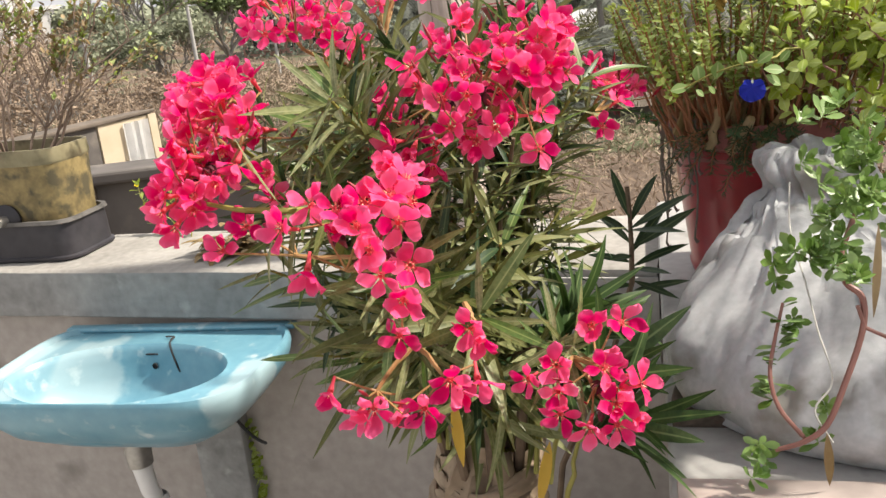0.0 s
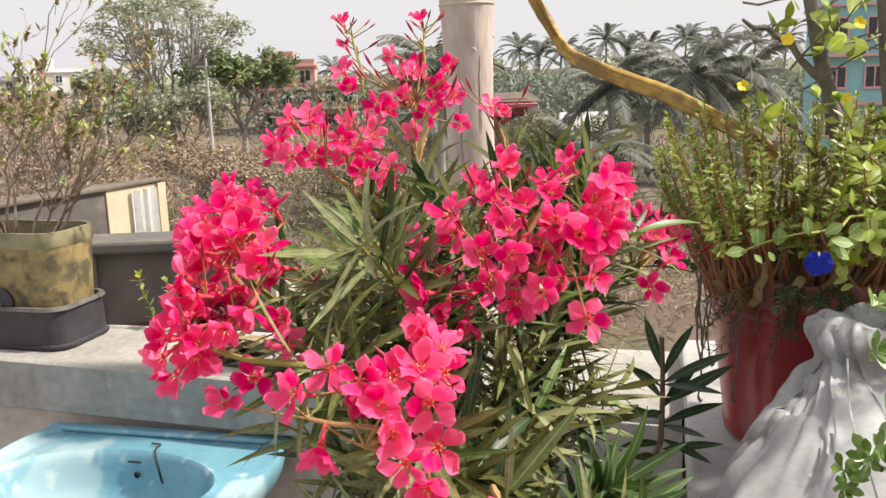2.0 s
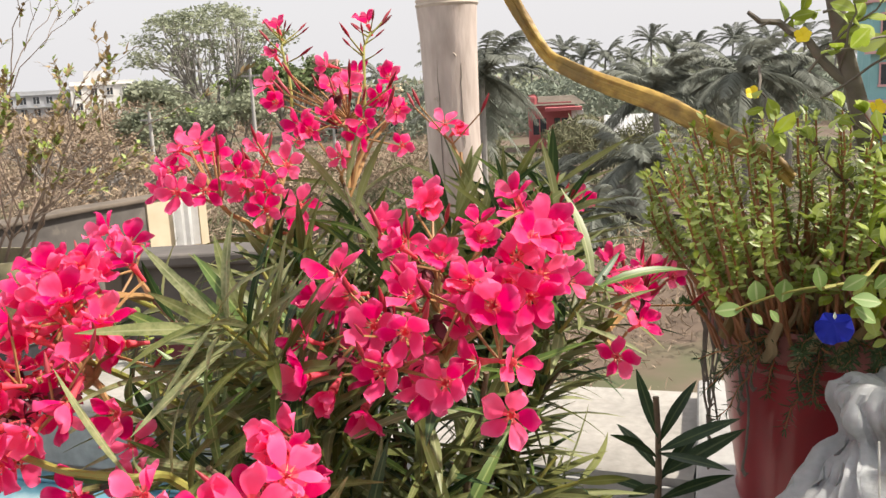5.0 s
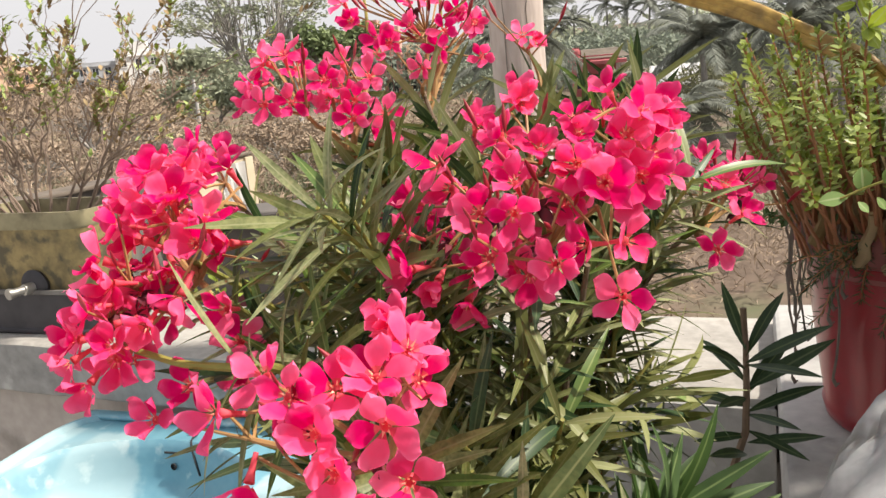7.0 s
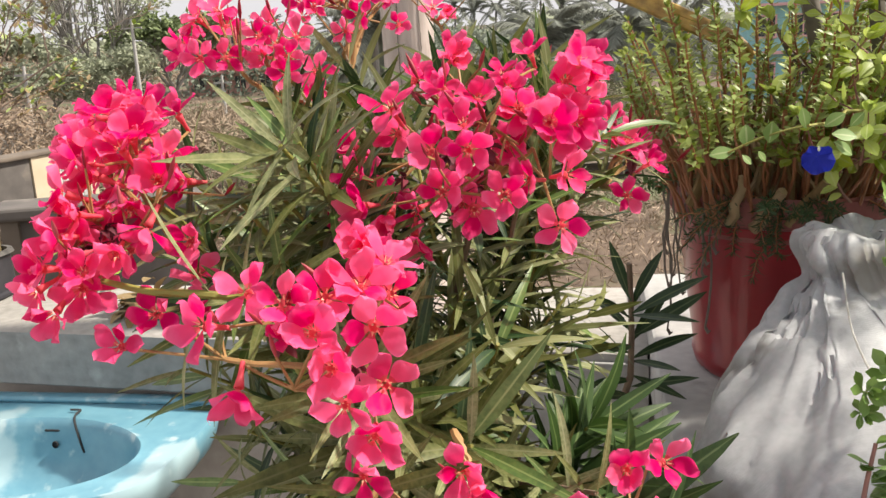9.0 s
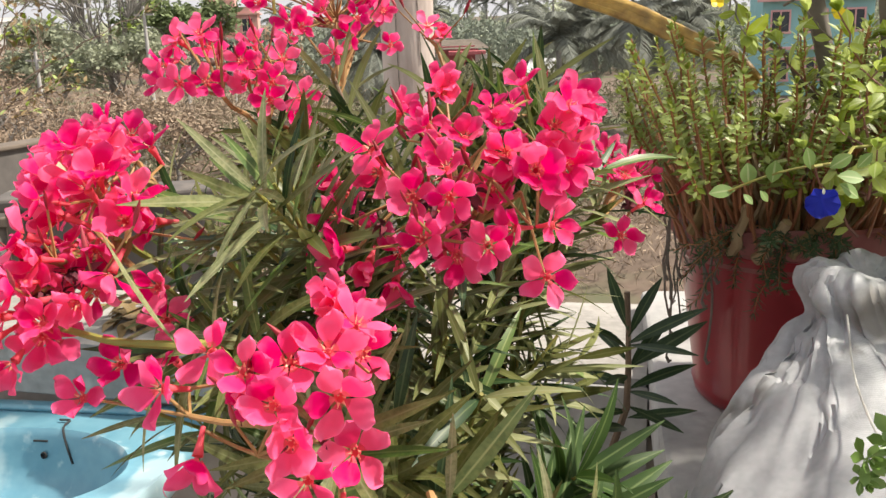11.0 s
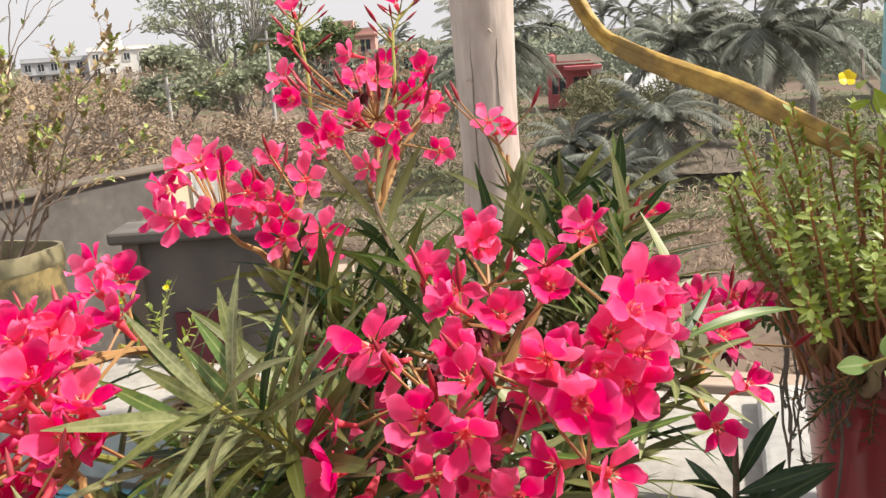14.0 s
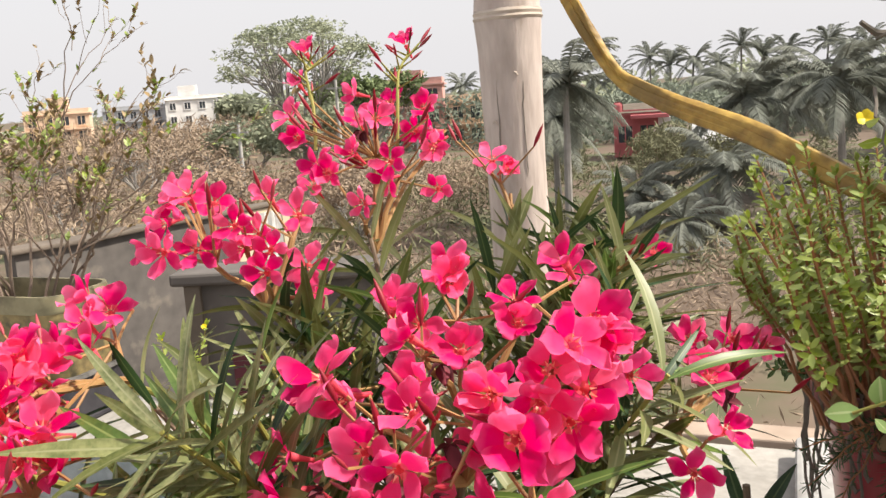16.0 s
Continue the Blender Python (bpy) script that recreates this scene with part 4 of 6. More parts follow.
def succulent():
    rng = random.Random(61)
    ob = root("trailing_succulent", "trailing succulent with red-brown stems and green rosettes on the sack", "plant")
    bm = bmesh.new()
    tube(bm, smooth([(0.56, 1.02, 1.245), (0.54, 0.99, 1.215), (0.535, 0.955, 1.205), (0.545, 0.945, 1.195), (0.543, 0.935, 1.17), (0.525, 0.918, 1.13), (0.508, 0.905, 1.10), (0.49, 0.905, 1.085), (0.468, 0.91, 1.075)]), spread([0.0026, 0.0026, 0.0029, 0.0029, 0.0028, 0.0027, 0.0027, 0.0024, 0.002]), 8)
    part("stem", bm, REDSTEM, ob)
    bm = bmesh.new()
    tube(bm, smooth([(0.492, 0.91, 1.085), (0.473, 0.918, 1.11), (0.468, 0.93, 1.135), (0.475, 0.945, 1.16), (0.484, 0.955, 1.19)]), spread([0.0020, 0.0019, 0.0018, 0.0016, 0.0013]), 8)
    part("stem", bm, REDSTEM, ob)
    bm = bmesh.new()
    tube(bm, [(0.54, 0.94, 1.19), (0.545, 0.935, 1.172), (0.56, 0.93, 1.165), (0.59, 0.935, 1.168), (0.575, 0.94, 1.19), (0.59, 0.95, 1.22)], 0.0018, 7)
    part("stem", bm, REDSTEM, ob, "looped thin red stem")
    shapes = []
    for p, k, size in (((0.462, 0.908, 1.072), 26, 0.019), ((0.497, 0.905, 1.096), 22, 0.017), ((0.486, 0.963, 1.193), 14, 0.015), ((0.548, 1.00, 1.23), 34, 0.02), ((0.575, 1.02, 1.255), 40, 0.021), ((0.56, 1.03, 1.28), 40, 0.021), ((0.60, 1.04, 1.30), 40, 0.022), ((0.53, 0.985, 1.205), 18, 0.017), ((0.515, 0.965, 1.258), 34, 0.019), ((0.534, 0.98, 1.282), 34, 0.019), ((0.538, 0.94, 1.235), 34, 0.019), ((0.499, 0.955, 1.239), 34, 0.019), ((0.558, 1.0, 1.306), 34, 0.019), ((0.548, 1.04, 1.324), 34, 0.019), ((0.55, 0.95, 1.275), 34, 0.019)):
        for i in range(max(2, k // 8)):
            axis = Vector((rng.uniform(-0.8, 0.8), rng.uniform(-1, -0.1), rng.uniform(0.0, 1))).normalized()
            at = Vector(p) + Vector((rng.gauss(0, 0.010), rng.gauss(0, 0.009), rng.gauss(0, 0.010))) * (1 if k < 30 else 1.8)
            side, turn = axis.orthogonal().normalized(), rng.uniform(0, 6)
            for j in range(13):
                out = side.copy()
                out.rotate(Matrix.Rotation(turn + j * 2.4, 3, axis))
                inner = j / 13
                d = out * (1.25 - inner) + axis * (0.25 + 0.9 * inner)
                grow = size * (1.0 - 0.5 * inner) * rng.uniform(0.8, 1.15)
                shapes.append((blade(grow, grow * 0.44, -0.12, 0.25, 5, 0.68), aim(at - axis * 0.010 * (1 - inner), d, axis)))
    for i in range(34):
        t = rng.random()
        p = Vector((0.47, 0.93, 1.11)).lerp(Vector((0.484, 0.955, 1.19)), t)
        shapes.append((blade(0.017 * rng.uniform(0.7, 1.2), 0.0095, 0.0, 0.2, 5, 0.62), aim(p, Vector((rng.choice((-1, 1)), rng.uniform(-0.9, 0.4), rng.uniform(-0.4, 0.9))))))
    put("leaves", leaf_mesh("leaves", shapes, SUCCULENT_LEAF), ob, kind="stuff")
    pods = [(blade(0.05, 0.008, 0.05, 0.5, 6, 0.5), aim((0.507, 0.902, 1.094), (0.06, -0.05, -1), (0, -1, 0))), (blade(0.082, 0.007, 0.05, 0.5, 8, 0.5), aim((0.556, 0.945, 1.258), (-0.02, -0.05, -1), (0, -1, 0)))]
    for s in pods:
        put("dry_pod", leaf_mesh("dry_pod", [s], DRY_LEAF), ob, label="dry tan seed pod")


succulent()


# ---- small weed behind the tray ----
rng = random.Random(66)
weed = root("weed", "small lime green weed with tiny yellow flowers on the coping", "weed")
shapes = []
for a, b in (((-0.60, 2.06, 1.0), (-0.650, 2.09, 1.112)), ((-0.57, 2.05, 1.0), (-0.552, 2.09, 1.138)), ((-0.55, 2.04, 1.0), (-0.585, 2.08, 1.10)), ((-0.52, 2.03, 1.0), (-0.50, 2.07, 1.08))):
    bm = bmesh.new()
    sprig(bm, shapes, Vector(a), Vector(b), 0.0015, 16, 0.02, rng, 0.45, 0.01, 0.15)
    part("stem", bm, STEM_GREEN, weed)
put("leaves", leaf_mesh("leaves", shapes, LEAF_LIME), weed, kind="stuff")
for p in ((-0.650, 2.085, 1.114), (-0.552, 2.085, 1.140)):
    small_flower("flower", "tiny yellow flower", Vector(p), Vector((0.2, -0.8, 0.6)), YELLOW_PETAL, 7, 0.0075, weed, 4)


# ---- oleander ----
def petal_points(size, rng):
    """A petal, along y: narrow foot, broad rounded lopsided end, curled."""
    pts, faces, nu, nv = [], [], 9, 6
    lop, cup, curl, roll = rng.uniform(0.08, 0.24), rng.uniform(0.0, 0.42), rng.uniform(-0.25, 0.75), rng.uniform(-0.25, 0.5)
    broad, wave = rng.uniform(0.60, 0.86), rng.uniform(0.03, 0.07)
    for i in range(nu + 1):
        t = math.sin(math.pi / 2 * i / nu)
        w = 0.12 + 0.88 * math.sin(math.pi / 2 * t / 0.72) ** 1.25 if t < 0.72 else math.sqrt(max(0.0, 1 - ((t - 0.72) / 0.283) ** 2)) ** 0.8
        w *= size * broad
        for k in range(nv + 1):
            v = k / nv * 2 - 1
            y = size * (t - 0.09 * v * v * t + 0.07 * v * t)
            x = w * 0.5 * v * (1 - 0.25 * cup) + size * lop * t * t * 0.6
            z = size * (0.10 * t + cup * v * v * 0.5 * t + roll * 0.3 * v * t - curl * t * t * 0.42 + wave * math.sin(4 * v + 7 * t + 19 * lop) * t)
            pts.append(Vector((x, y, z)))
    for i in range(nu):
        for k in range(nv):
            a = i * (nv + 1) + k
            faces.append((a, a + 1, a + nv + 2, a + nv + 1))
    return pts, faces


def flower_mesh(seed, size=0.0192, openness=1.0):
    """Five petals round a streaked throat on a narrow tube; it faces z."""
    rng = random.Random(seed)
    bm = bmesh.new()
    uv = bm.loops.layers.uv.new("UVMap")
    lift = rng.uniform(8, 48)
    for k in range(5):
        pts, faces = petal_points(size * rng.uniform(0.92, 1.08), rng)
        m = Matrix.Rotation(2 * math.pi * k / 5 + rng.uniform(-0.12, 0.12), 4, "Z") @ Matrix.Translation((0, 0.0022, -0.0008)) @ Matrix.Rotation(radians(lift + rng.uniform(-16, 16) + (1 - openness) * 42), 4, "X")
        vs = [bm.verts.new(m @ p) for p in pts]
        for f in faces:
            made = bm.faces.new([vs[i] for i in f])
            made.material_index = 1 if min(f) < 7 else 0
            for loop, i in zip(made.loops, f):
                across, along = abs(i % 7 - 3) / 3, math.sin(math.pi / 2 * (i // 7) / 9)
                loop[uv].uv = (0.5, max(along, across * 0.88 * min(1, along * 1.7)))
    lathe(bm, [(0.0014, -0.018), (0.0016, -0.011), (0.0024, -0.006), (0.0030, -0.0025), (0.0024, -0.0025)], 8, slot=1)
    for k in range(5):
        a = 2 * math.pi * k / 5 + 0.2
        c, q = math.cos(a), math.sin(a)
        v = [bm.verts.new(p) for p in ((0.0016 * c - 0.0007 * q, 0.0016 * q + 0.0007 * c, 0.0), (0.0016 * c + 0.0007 * q, 0.0016 * q - 0.0007 * c, 0.0), (0.0036 * c, 0.0036 * q, 0.0040))]
        bm.faces.new(v).material_index = 2 if k != 4 else 1
    me = bpy.data.meshes.new("flower")
    bm.to_mesh(me)
    bm.free()
    for m in (PETAL, THROAT, CORONA):
        me.materials.append(m)
    me.shade_smooth()
    return me


def bud_mesh(seed):
    bm = bmesh.new()
    lathe(bm, [(0.0008, 0.0), (0.0016, 0.004), (0.0025, 0.010), (0.0023, 0.017), (0.0011, 0.025), (0.0, 0.029)], 7)
    me = bpy.data.meshes.new("bud")
    bm.to_mesh(me)
    bm.free()
    me.materials.append(BUD)
    me.shade_smooth()
    return me


FLOWERS = [flower_mesh(k, 0.0168 + 0.0009 * (k % 3), 1.0 if k < 12 else 0.35) for k in range(16)]
BUDS = [bud_mesh(k) for k in range(2)]


def shrivelled_mesh(seed):
    rng = random.Random(seed)
    return leaf_mesh("withered_flower", [(blade(0.014, 0.008, 0.6, 0.6, 4), aim((0, 0, 0), (rng.uniform(-1, 1), rng.uniform(-1, 1), rng.uniform(-1, 0.6)))) for _ in range(6)], WITHERED)


SHRIVELLED = [shrivelled_mesh(k) for k in range(3)]
oleander = root("oleander", "oleander shrub covered in deep pink flowers, its stems wrapped in cloth", "shrub")
FOOT = Vector((0.20, 1.13, 0.90))
OLEAF = []


def whorled(pts, start, gap, length, rng, splay=0.8, fresh=0):
    """Leaves in threes along a branch."""
    total = sum((b - a).length for a, b in zip(pts, pts[1:]))
    s, turn = start * total, rng.uniform(0, 6)
    while s < total:
        run = 0.0
        for a, b in zip(pts, pts[1:]):
            if run + (b - a).length >= s:
                break
            run += (b - a).length
        along = (b - a).normalized()
        p = a + along * (s - run)
        for k in range(3):
            side = along.orthogonal().normalized()
            side.rotate(Matrix.Rotation(turn + k * 2.09 + rng.uniform(-0.3, 0.3), 3, along))
            d = side * splay * rng.uniform(0.7, 1.3) + along * rng.uniform(0.35, 1.0) + Vector((0, 0, rng.uniform(-0.35, 0.15)))
            OLEAF.append((p.copy(), d.normalized(), length * rng.uniform(0.7, 1.2) * (0.75 + 0.25 * s / total), along.copy(), fresh))
        turn += 1.05
        s += gap * rng.uniform(0.8, 1.25)


def branch(tip, rng, r=0.0042, start=0.45, gap=0.0155, length=0.074, foot=None, leafy=True):
    foot = FOOT + Vector((rng.uniform(-0.05, 0.05), rng.uniform(-0.05, 0.05), rng.uniform(0.0, 0.12))) if foot is None else Vector(foot)
    tip = Vector(tip)
    lean = Vector((foot.x - tip.x, foot.y - tip.y, 0)) * 0.30
    pts = bend(foot, tip, 0.05, 8, 0.004, rng, lean)
    bm = bmesh.new()
    tube(bm, pts, [r * (1 - 0.07 * i) for i in range(9)], 7)
    part("branch", bm, STEM_GREEN if r < 0.0035 else BARK, oleander)
    if leafy:
        whorled(pts, start, gap, length, rng)
    return pts


def cluster(node, heads, extra, seed, spread=0.03, buds=6, withered=0, size=1.0):
    """A flower head: stalks from one node to each flower, some more flowers behind, buds among them.
    heads: place of a flower, and how far it turns sideways and up."""
    rng = random.Random(seed)
    node = Vector(node)
    blooms = []
    for x, y, z, across, up in heads:
        towards = math.sqrt(max(0.12, 1 - across * across - up * up))
        out = Vector((across, -0.95 * towards + 0.28 * up, 0.28 * towards + 0.95 * up))
        blooms.append((Vector((x, y, z)), out.normalized(), up < -0.55))
    middle = sum((b[0] for b in blooms), Vector()) / len(blooms)
    for _ in range(extra):
        h, out, _ = blooms[rng.randrange(len(heads))]
        shift = Vector((rng.gauss(0, spread * 0.6), abs(rng.gauss(0, spread)) + 0.014, rng.gauss(0, spread * 0.6)))
        blooms.append((h + shift, (out + Vector((rng.uniform(-0.7, 0.7), rng.uniform(-0.2, 0.6), rng.uniform(-0.6, 0.6)))).normalized(), False))
    bm = bmesh.new()
    forks = [node.lerp(blooms[rng.randrange(len(blooms))][0], rng.uniform(0.45, 0.75)) for _ in range(max(2, min(9, len(blooms) // 3)))]
    for f in forks:
        tube(bm, bend(node, f, 0.004, 4, 0.002, rng), [0.0027, 0.0024, 0.0022, 0.0020, 0.0018], 6)
    for h, out, half in blooms:
        h = h - out * 0.004
        q = out.to_track_quat("Z", "Y")
        m = Matrix.LocRotScale(h, q @ Euler((0, 0, rng.uniform(0, 6.28))).to_quaternion(), Vector((1, 1, 1)) * size * rng.uniform(0.92, 1.10))
        put("flower", FLOWERS[rng.randrange(12, 16) if half or rng.random() < 0.07 else rng.randrange(12)], oleander, m)
        f = min(forks, key=lambda g: (g - h).length)
        tube(bm, bend(f, h - out * 0.017, 0.0, 3, 0.0, rng, (h - f) * 0.1), [0.0013, 0.0011, 0.0010, 0.0011], 5)
    for _ in range(buds):
        b = middle + Vector((rng.gauss(0, spread * 1.3), rng.gauss(0, spread * 0.8), rng.uniform(-1.0 * spread, spread * 1.5)))
        f = min(forks, key=lambda g: (g - b).length)
        d = (b - f).normalized() + Vector((0, 0, 0.8))
        d.normalize()
        put("bud", BUDS[0], oleander, Matrix.LocRotScale(b, d.to_track_quat("Z", "Y"), Vector((1, 1, 1)) * rng.uniform(0.4, 0.8)))
        tube(bm, [f, b], [0.001, 0.0008], 4)
    part("flower_stalk", bm, STEM_TAN, oleander)
    for _ in range(withered):
        p = middle + Vector((rng.gauss(0, spread * 0.9), rng.gauss(0.0, spread * 0.5), rng.gauss(-0.01, spread * 0.8)))
        turn = Euler((rng.uniform(-0.8, 0.8), rng.uniform(-0.8, 0.8), rng.uniform(0, 6))).to_quaternion()
        put("withered_flower", SHRIVELLED[rng.randrange(3)], oleander, Matrix.LocRotScale(p, turn, Vector((1, 1, 1)) * rng.uniform(0.55, 0.9)))


rng = random.Random(71)
# Flower heads: place of each flower, and how far it turns sideways and up from the terrace side.
LEFT = ((0.025, 0.975, 1.376, 0.15, 0.0), (0.002, 0.976, 1.400, -0.2, 0.6), (-0.011, 0.999, 1.422, -0.1, 0.8), (0.008, 0.999, 1.409, 0.5, 0.5), (-0.049, 1.012, 1.401, -0.7, 0.4), (-0.033, 0.977, 1.390, -0.8, 0.1), (-0.033, 0.953, 1.374, -0.8, 0.25), (-0.019, 0.940, 1.361, -0.6, 0.0), (-0.012, 0.963, 1.344, 0.0, -0.1), (-0.027, 0.928, 1.349, -0.6, -0.1), (0.012, 0.926, 1.336, 0.1, -0.5), (-0.036, 0.920, 1.332, -0.6, 0.0), (-0.004, 0.914, 1.332, 0.0, 0.4), (-0.040, 0.917, 1.316, -0.5, -0.5), (-0.014, 0.928, 1.314, 0.1, -0.4), (-0.028, 0.916, 1.301, -0.2, -0.7), (0.008, 0.968, 1.356, 0.3, -0.5), (0.048, 0.957, 1.338, 0.0, 0.0), (-0.028, 0.986, 1.375, -0.3, -0.2))
LEFT_BACK = ((-0.050, 1.131, 1.409, -0.2, 0.6), (-0.036, 1.144, 1.413, 0.4, 0.6), (-0.064, 1.152, 1.420, -0.5, 0.3), (0.002, 1.016, 1.411, 0.0, 0.4), (-0.035, 1.084, 1.405, -0.3, 0.4), (-0.043, 1.077, 1.358, -0.3, -0.2), (-0.020, 1.050, 1.380, 0.0, 0.1), (-0.050, 1.060, 1.330, -0.3, -0.4), (0.011, 0.979, 1.407, 0.2, 0.5))
FRONT = ((0.029, 0.934, 1.297, 0.0, 0.1), (0.082, 0.862, 1.312, -0.6, 0.1), (0.007, 0.924, 1.280, -0.1, 0.2), (0.104, 0.882, 1.327, -0.3, 0.5), (0.138, 0.841, 1.331, 0.2, 0.2), (0.158, 0.853, 1.330, 0.3, 0.2), (0.155, 0.823, 1.320, 0.0, 0.1), (0.163, 0.821, 1.301, 0.0, 0.0), (0.184, 0.841, 1.314, 0.2, -0.2), (0.184, 0.869, 1.272, 0.2, 0.0), (0.168, 0.825, 1.278, 0.0, -0.2), (0.179, 0.845, 1.250, 0.1, -0.3), (0.106, 0.847, 1.275, 0.0, -0.85), (0.188, 0.896, 1.318, 0.5, 0.2), (0.175, 0.862, 1.335, 0.1, 0.6), (0.174, 0.910, 1.337, 0.1, -0.1), (0.168, 0.909, 1.346, -0.3, 0.4), (0.161, 0.894, 1.200, 0.0, -0.35))
MIDDLE = ((0.293, 0.985, 1.428, 0.1, 0.2), (0.281, 0.962, 1.404, 0.0, -0.1), (0.308, 1.000, 1.412, 0.6, -0.2), (0.294, 0.969, 1.370, 0.6, 0.0), (0.288, 0.973, 1.336, 0.1, -0.1), (0.252, 0.961, 1.360, 0.0, 0.0), (0.205, 0.985, 1.386, -0.1, 0.0), (0.231, 0.960, 1.388, 0.1, -0.3), (0.212, 0.974, 1.361, 0.0, 0.0), (0.188, 1.013, 1.318, 0.0, -0.8), (0.176, 1.011, 1.415, -0.3, 0.5), (0.226, 0.996, 1.404, -0.1, 0.5), (0.146, 1.020, 1.368, -0.6, 0.2), (0.153, 1.001, 1.348, -0.5, -0.1), (0.130, 1.050, 1.332, -0.7, -0.1), (0.174, 0.992, 1.339, -0.1, -0.6), (0.175, 1.037, 1.392, -0.4, -0.1), (0.232, 1.000, 1.342, 0.2, -0.3), (0.305, 0.985, 1.440, 0.5, 0.5))
MIDDLE_BACK = ((0.188, 1.092, 1.431, 0.3, 0.6), (0.218, 1.107, 1.447, 0.0, 0.5), (0.207, 1.075, 1.423, 0.0, 0.3), (0.235, 1.057, 1.415, 0.1, 0.5), (0.253, 1.113, 1.429, 0.1, 0.8), (0.257, 1.098, 1.418, 0.2, 0.4), (0.317, 1.112, 1.384, 0.5, 0.1), (0.218, 1.028, 1.406, 0.0, 0.4), (0.162, 1.091, 1.341, -0.3, 0.0), (0.255, 1.015, 1.385, 0.1, -0.1), (0.098, 1.175, 1.350, -0.2, 0.1), (0.070, 1.270, 1.335, -0.2, 0.0), (0.314, 1.031, 1.430, 0.5, 0.5), (0.264, 1.003, 1.412, 0.1, 0.6), (0.302, 0.990, 1.401, 0.5, -0.2), (0.137, 1.076, 1.381, -0.5, 0.3))
UPPER = ((0.017, 1.171, 1.489, 0.1, 0.6), (-0.013, 1.195, 1.483, -0.5, 0.4), (0.010, 1.215, 1.476, 0.4, 0.3), (0.049, 1.169, 1.465, 0.1, 0.1), (0.039, 1.244, 1.477, -0.1, 0.6), (0.068, 1.233, 1.463, 0.3, 0.2), (0.058, 1.184, 1.456, 0.0, 0.0), (0.071, 1.175, 1.445, 0.1, -0.2), (0.002, 1.152, 1.449, 0.0, -0.1), (-0.022, 1.170, 1.450, -0.7, 0.1), (0.022, 1.165, 1.448, 0.4, -0.1), (0.046, 1.180, 1.445, -0.4, -0.2), (0.070, 1.167, 1.432, 0.0, 0.0), (0.094, 1.187, 1.432, 0.4, 0.0))
TOP = ((0.014, 1.355, 1.513, -0.1, 0.0), (0.006, 1.360, 1.533, -0.2, 0.5), (0.059, 1.289, 1.494, -0.5, 0.3), (0.078, 1.268, 1.488, 0.2, -0.1), (0.078, 1.340, 1.529, 0.0, 0.5), (0.098, 1.335, 1.527, 0.5, 0.3), (0.093, 1.283, 1.504, -0.4, 0.5), (0.127, 1.272, 1.495, 0.0, 0.0), (0.103, 1.268, 1.464, -0.4, -0.1), (0.151, 1.315, 1.468, 0.1, -0.1), (0.133, 1.352, 1.533, 0.1, 0.3), (0.120, 1.360, 1.513, -0.1, -0.1), (0.143, 1.339, 1.499, 0.3, -0.2), (0.090, 1.390, 1.540, -0.1, 0.6), (0.113, 1.300, 1.478, -0.3, -0.3))
RIGHT = ((0.348, 1.112, 1.327, 0.2, -0.1), (0.367, 1.116, 1.354, 0.6, 0.4), (0.358, 1.179, 1.363, 0.4, 0.3), (0.374, 1.279, 1.359, 0.4, 0.3), (0.351, 1.206, 1.362, 0.1, 0.4), (0.353, 1.256, 1.350, 0.0, 0.0), (0.373, 1.282, 1.339, 0.3, -0.2), (0.401, 1.348, 1.333, 0.4, 0.2), (0.406, 1.443, 1.317, 0.3, -0.1))
LOW = ((0.322, 0.917, 1.193, 0.0, 0.0), (0.351, 0.941, 1.186, 0.5, 0.2), (0.290, 0.895, 1.169, 0.0, 0.1), (0.262, 0.912, 1.148, -0.5, -0.2), (0.290, 0.895, 1.142, 0.0, -0.3), (0.290, 0.892, 1.122, -0.1, -0.4), (0.331, 0.888, 1.167, 0.3, 0.0), (0.363, 0.897, 1.148, 0.8, 0.1), (0.338, 0.885, 1.137, 0.1, 0.1), (0.313, 0.885, 1.112, -0.2, -0.5), (0.338, 0.885, 1.114, 0.1, -0.3), (0.352, 0.890, 1.122, 0.5, -0.3))
LOW_LEFT = ((0.103, 0.863, 1.164, -0.1, -0.7), (0.137, 0.868, 1.146, 0.0, -0.4), (0.121, 0.872, 1.140, -0.4, -0.5), (0.160, 0.872, 1.143, 0.2, -0.6), (0.181, 0.862, 1.147, 0.0, -0.4), (0.207, 0.850, 1.177, 0.0, -0.5), (0.213, 0.863, 1.160, 0.2, -0.7))

cluster((0.010, 1.000, 1.345), LEFT, 32, 101, 0.019, 9, 8)
branch((0.10, 0.97, 1.30), rng, 0.0042, 0.45)
branch((-0.01, 1.12, 1.37), rng, 0.0036, 0.5)
cluster((-0.01, 1.12, 1.37), LEFT_BACK, 1, 102, 0.016, 2)
branch((0.165, 0.90, 1.265), rng, 0.0045, 0.4)
cluster((0.165, 0.90, 1.265), FRONT, 7, 103, 0.016, 12, 5)
branch((0.235, 1.05, 1.355), rng, 0.005, 0.35)
branch((0.26, 1.07, 1.33), rng, 0.0045, 0.4)
cluster((0.235, 1.05, 1.345), MIDDLE, 10, 104, 0.022, 16, 5)
cluster((0.225, 1.10, 1.360), MIDDLE_BACK, 8, 114, 0.022, 16, 2, 0.90)
branch((0.06, 1.20, 1.405), rng, 0.0042, 0.5)
cluster((0.055, 1.205, 1.395), UPPER, 4, 105, 0.018, 14, 1, 0.86)
branch((0.10, 1.29, 1.44), rng, 0.0042, 0.55)
cluster((0.10, 1.30, 1.42), TOP, 4, 106, 0.020, 22, 1, 0.84)
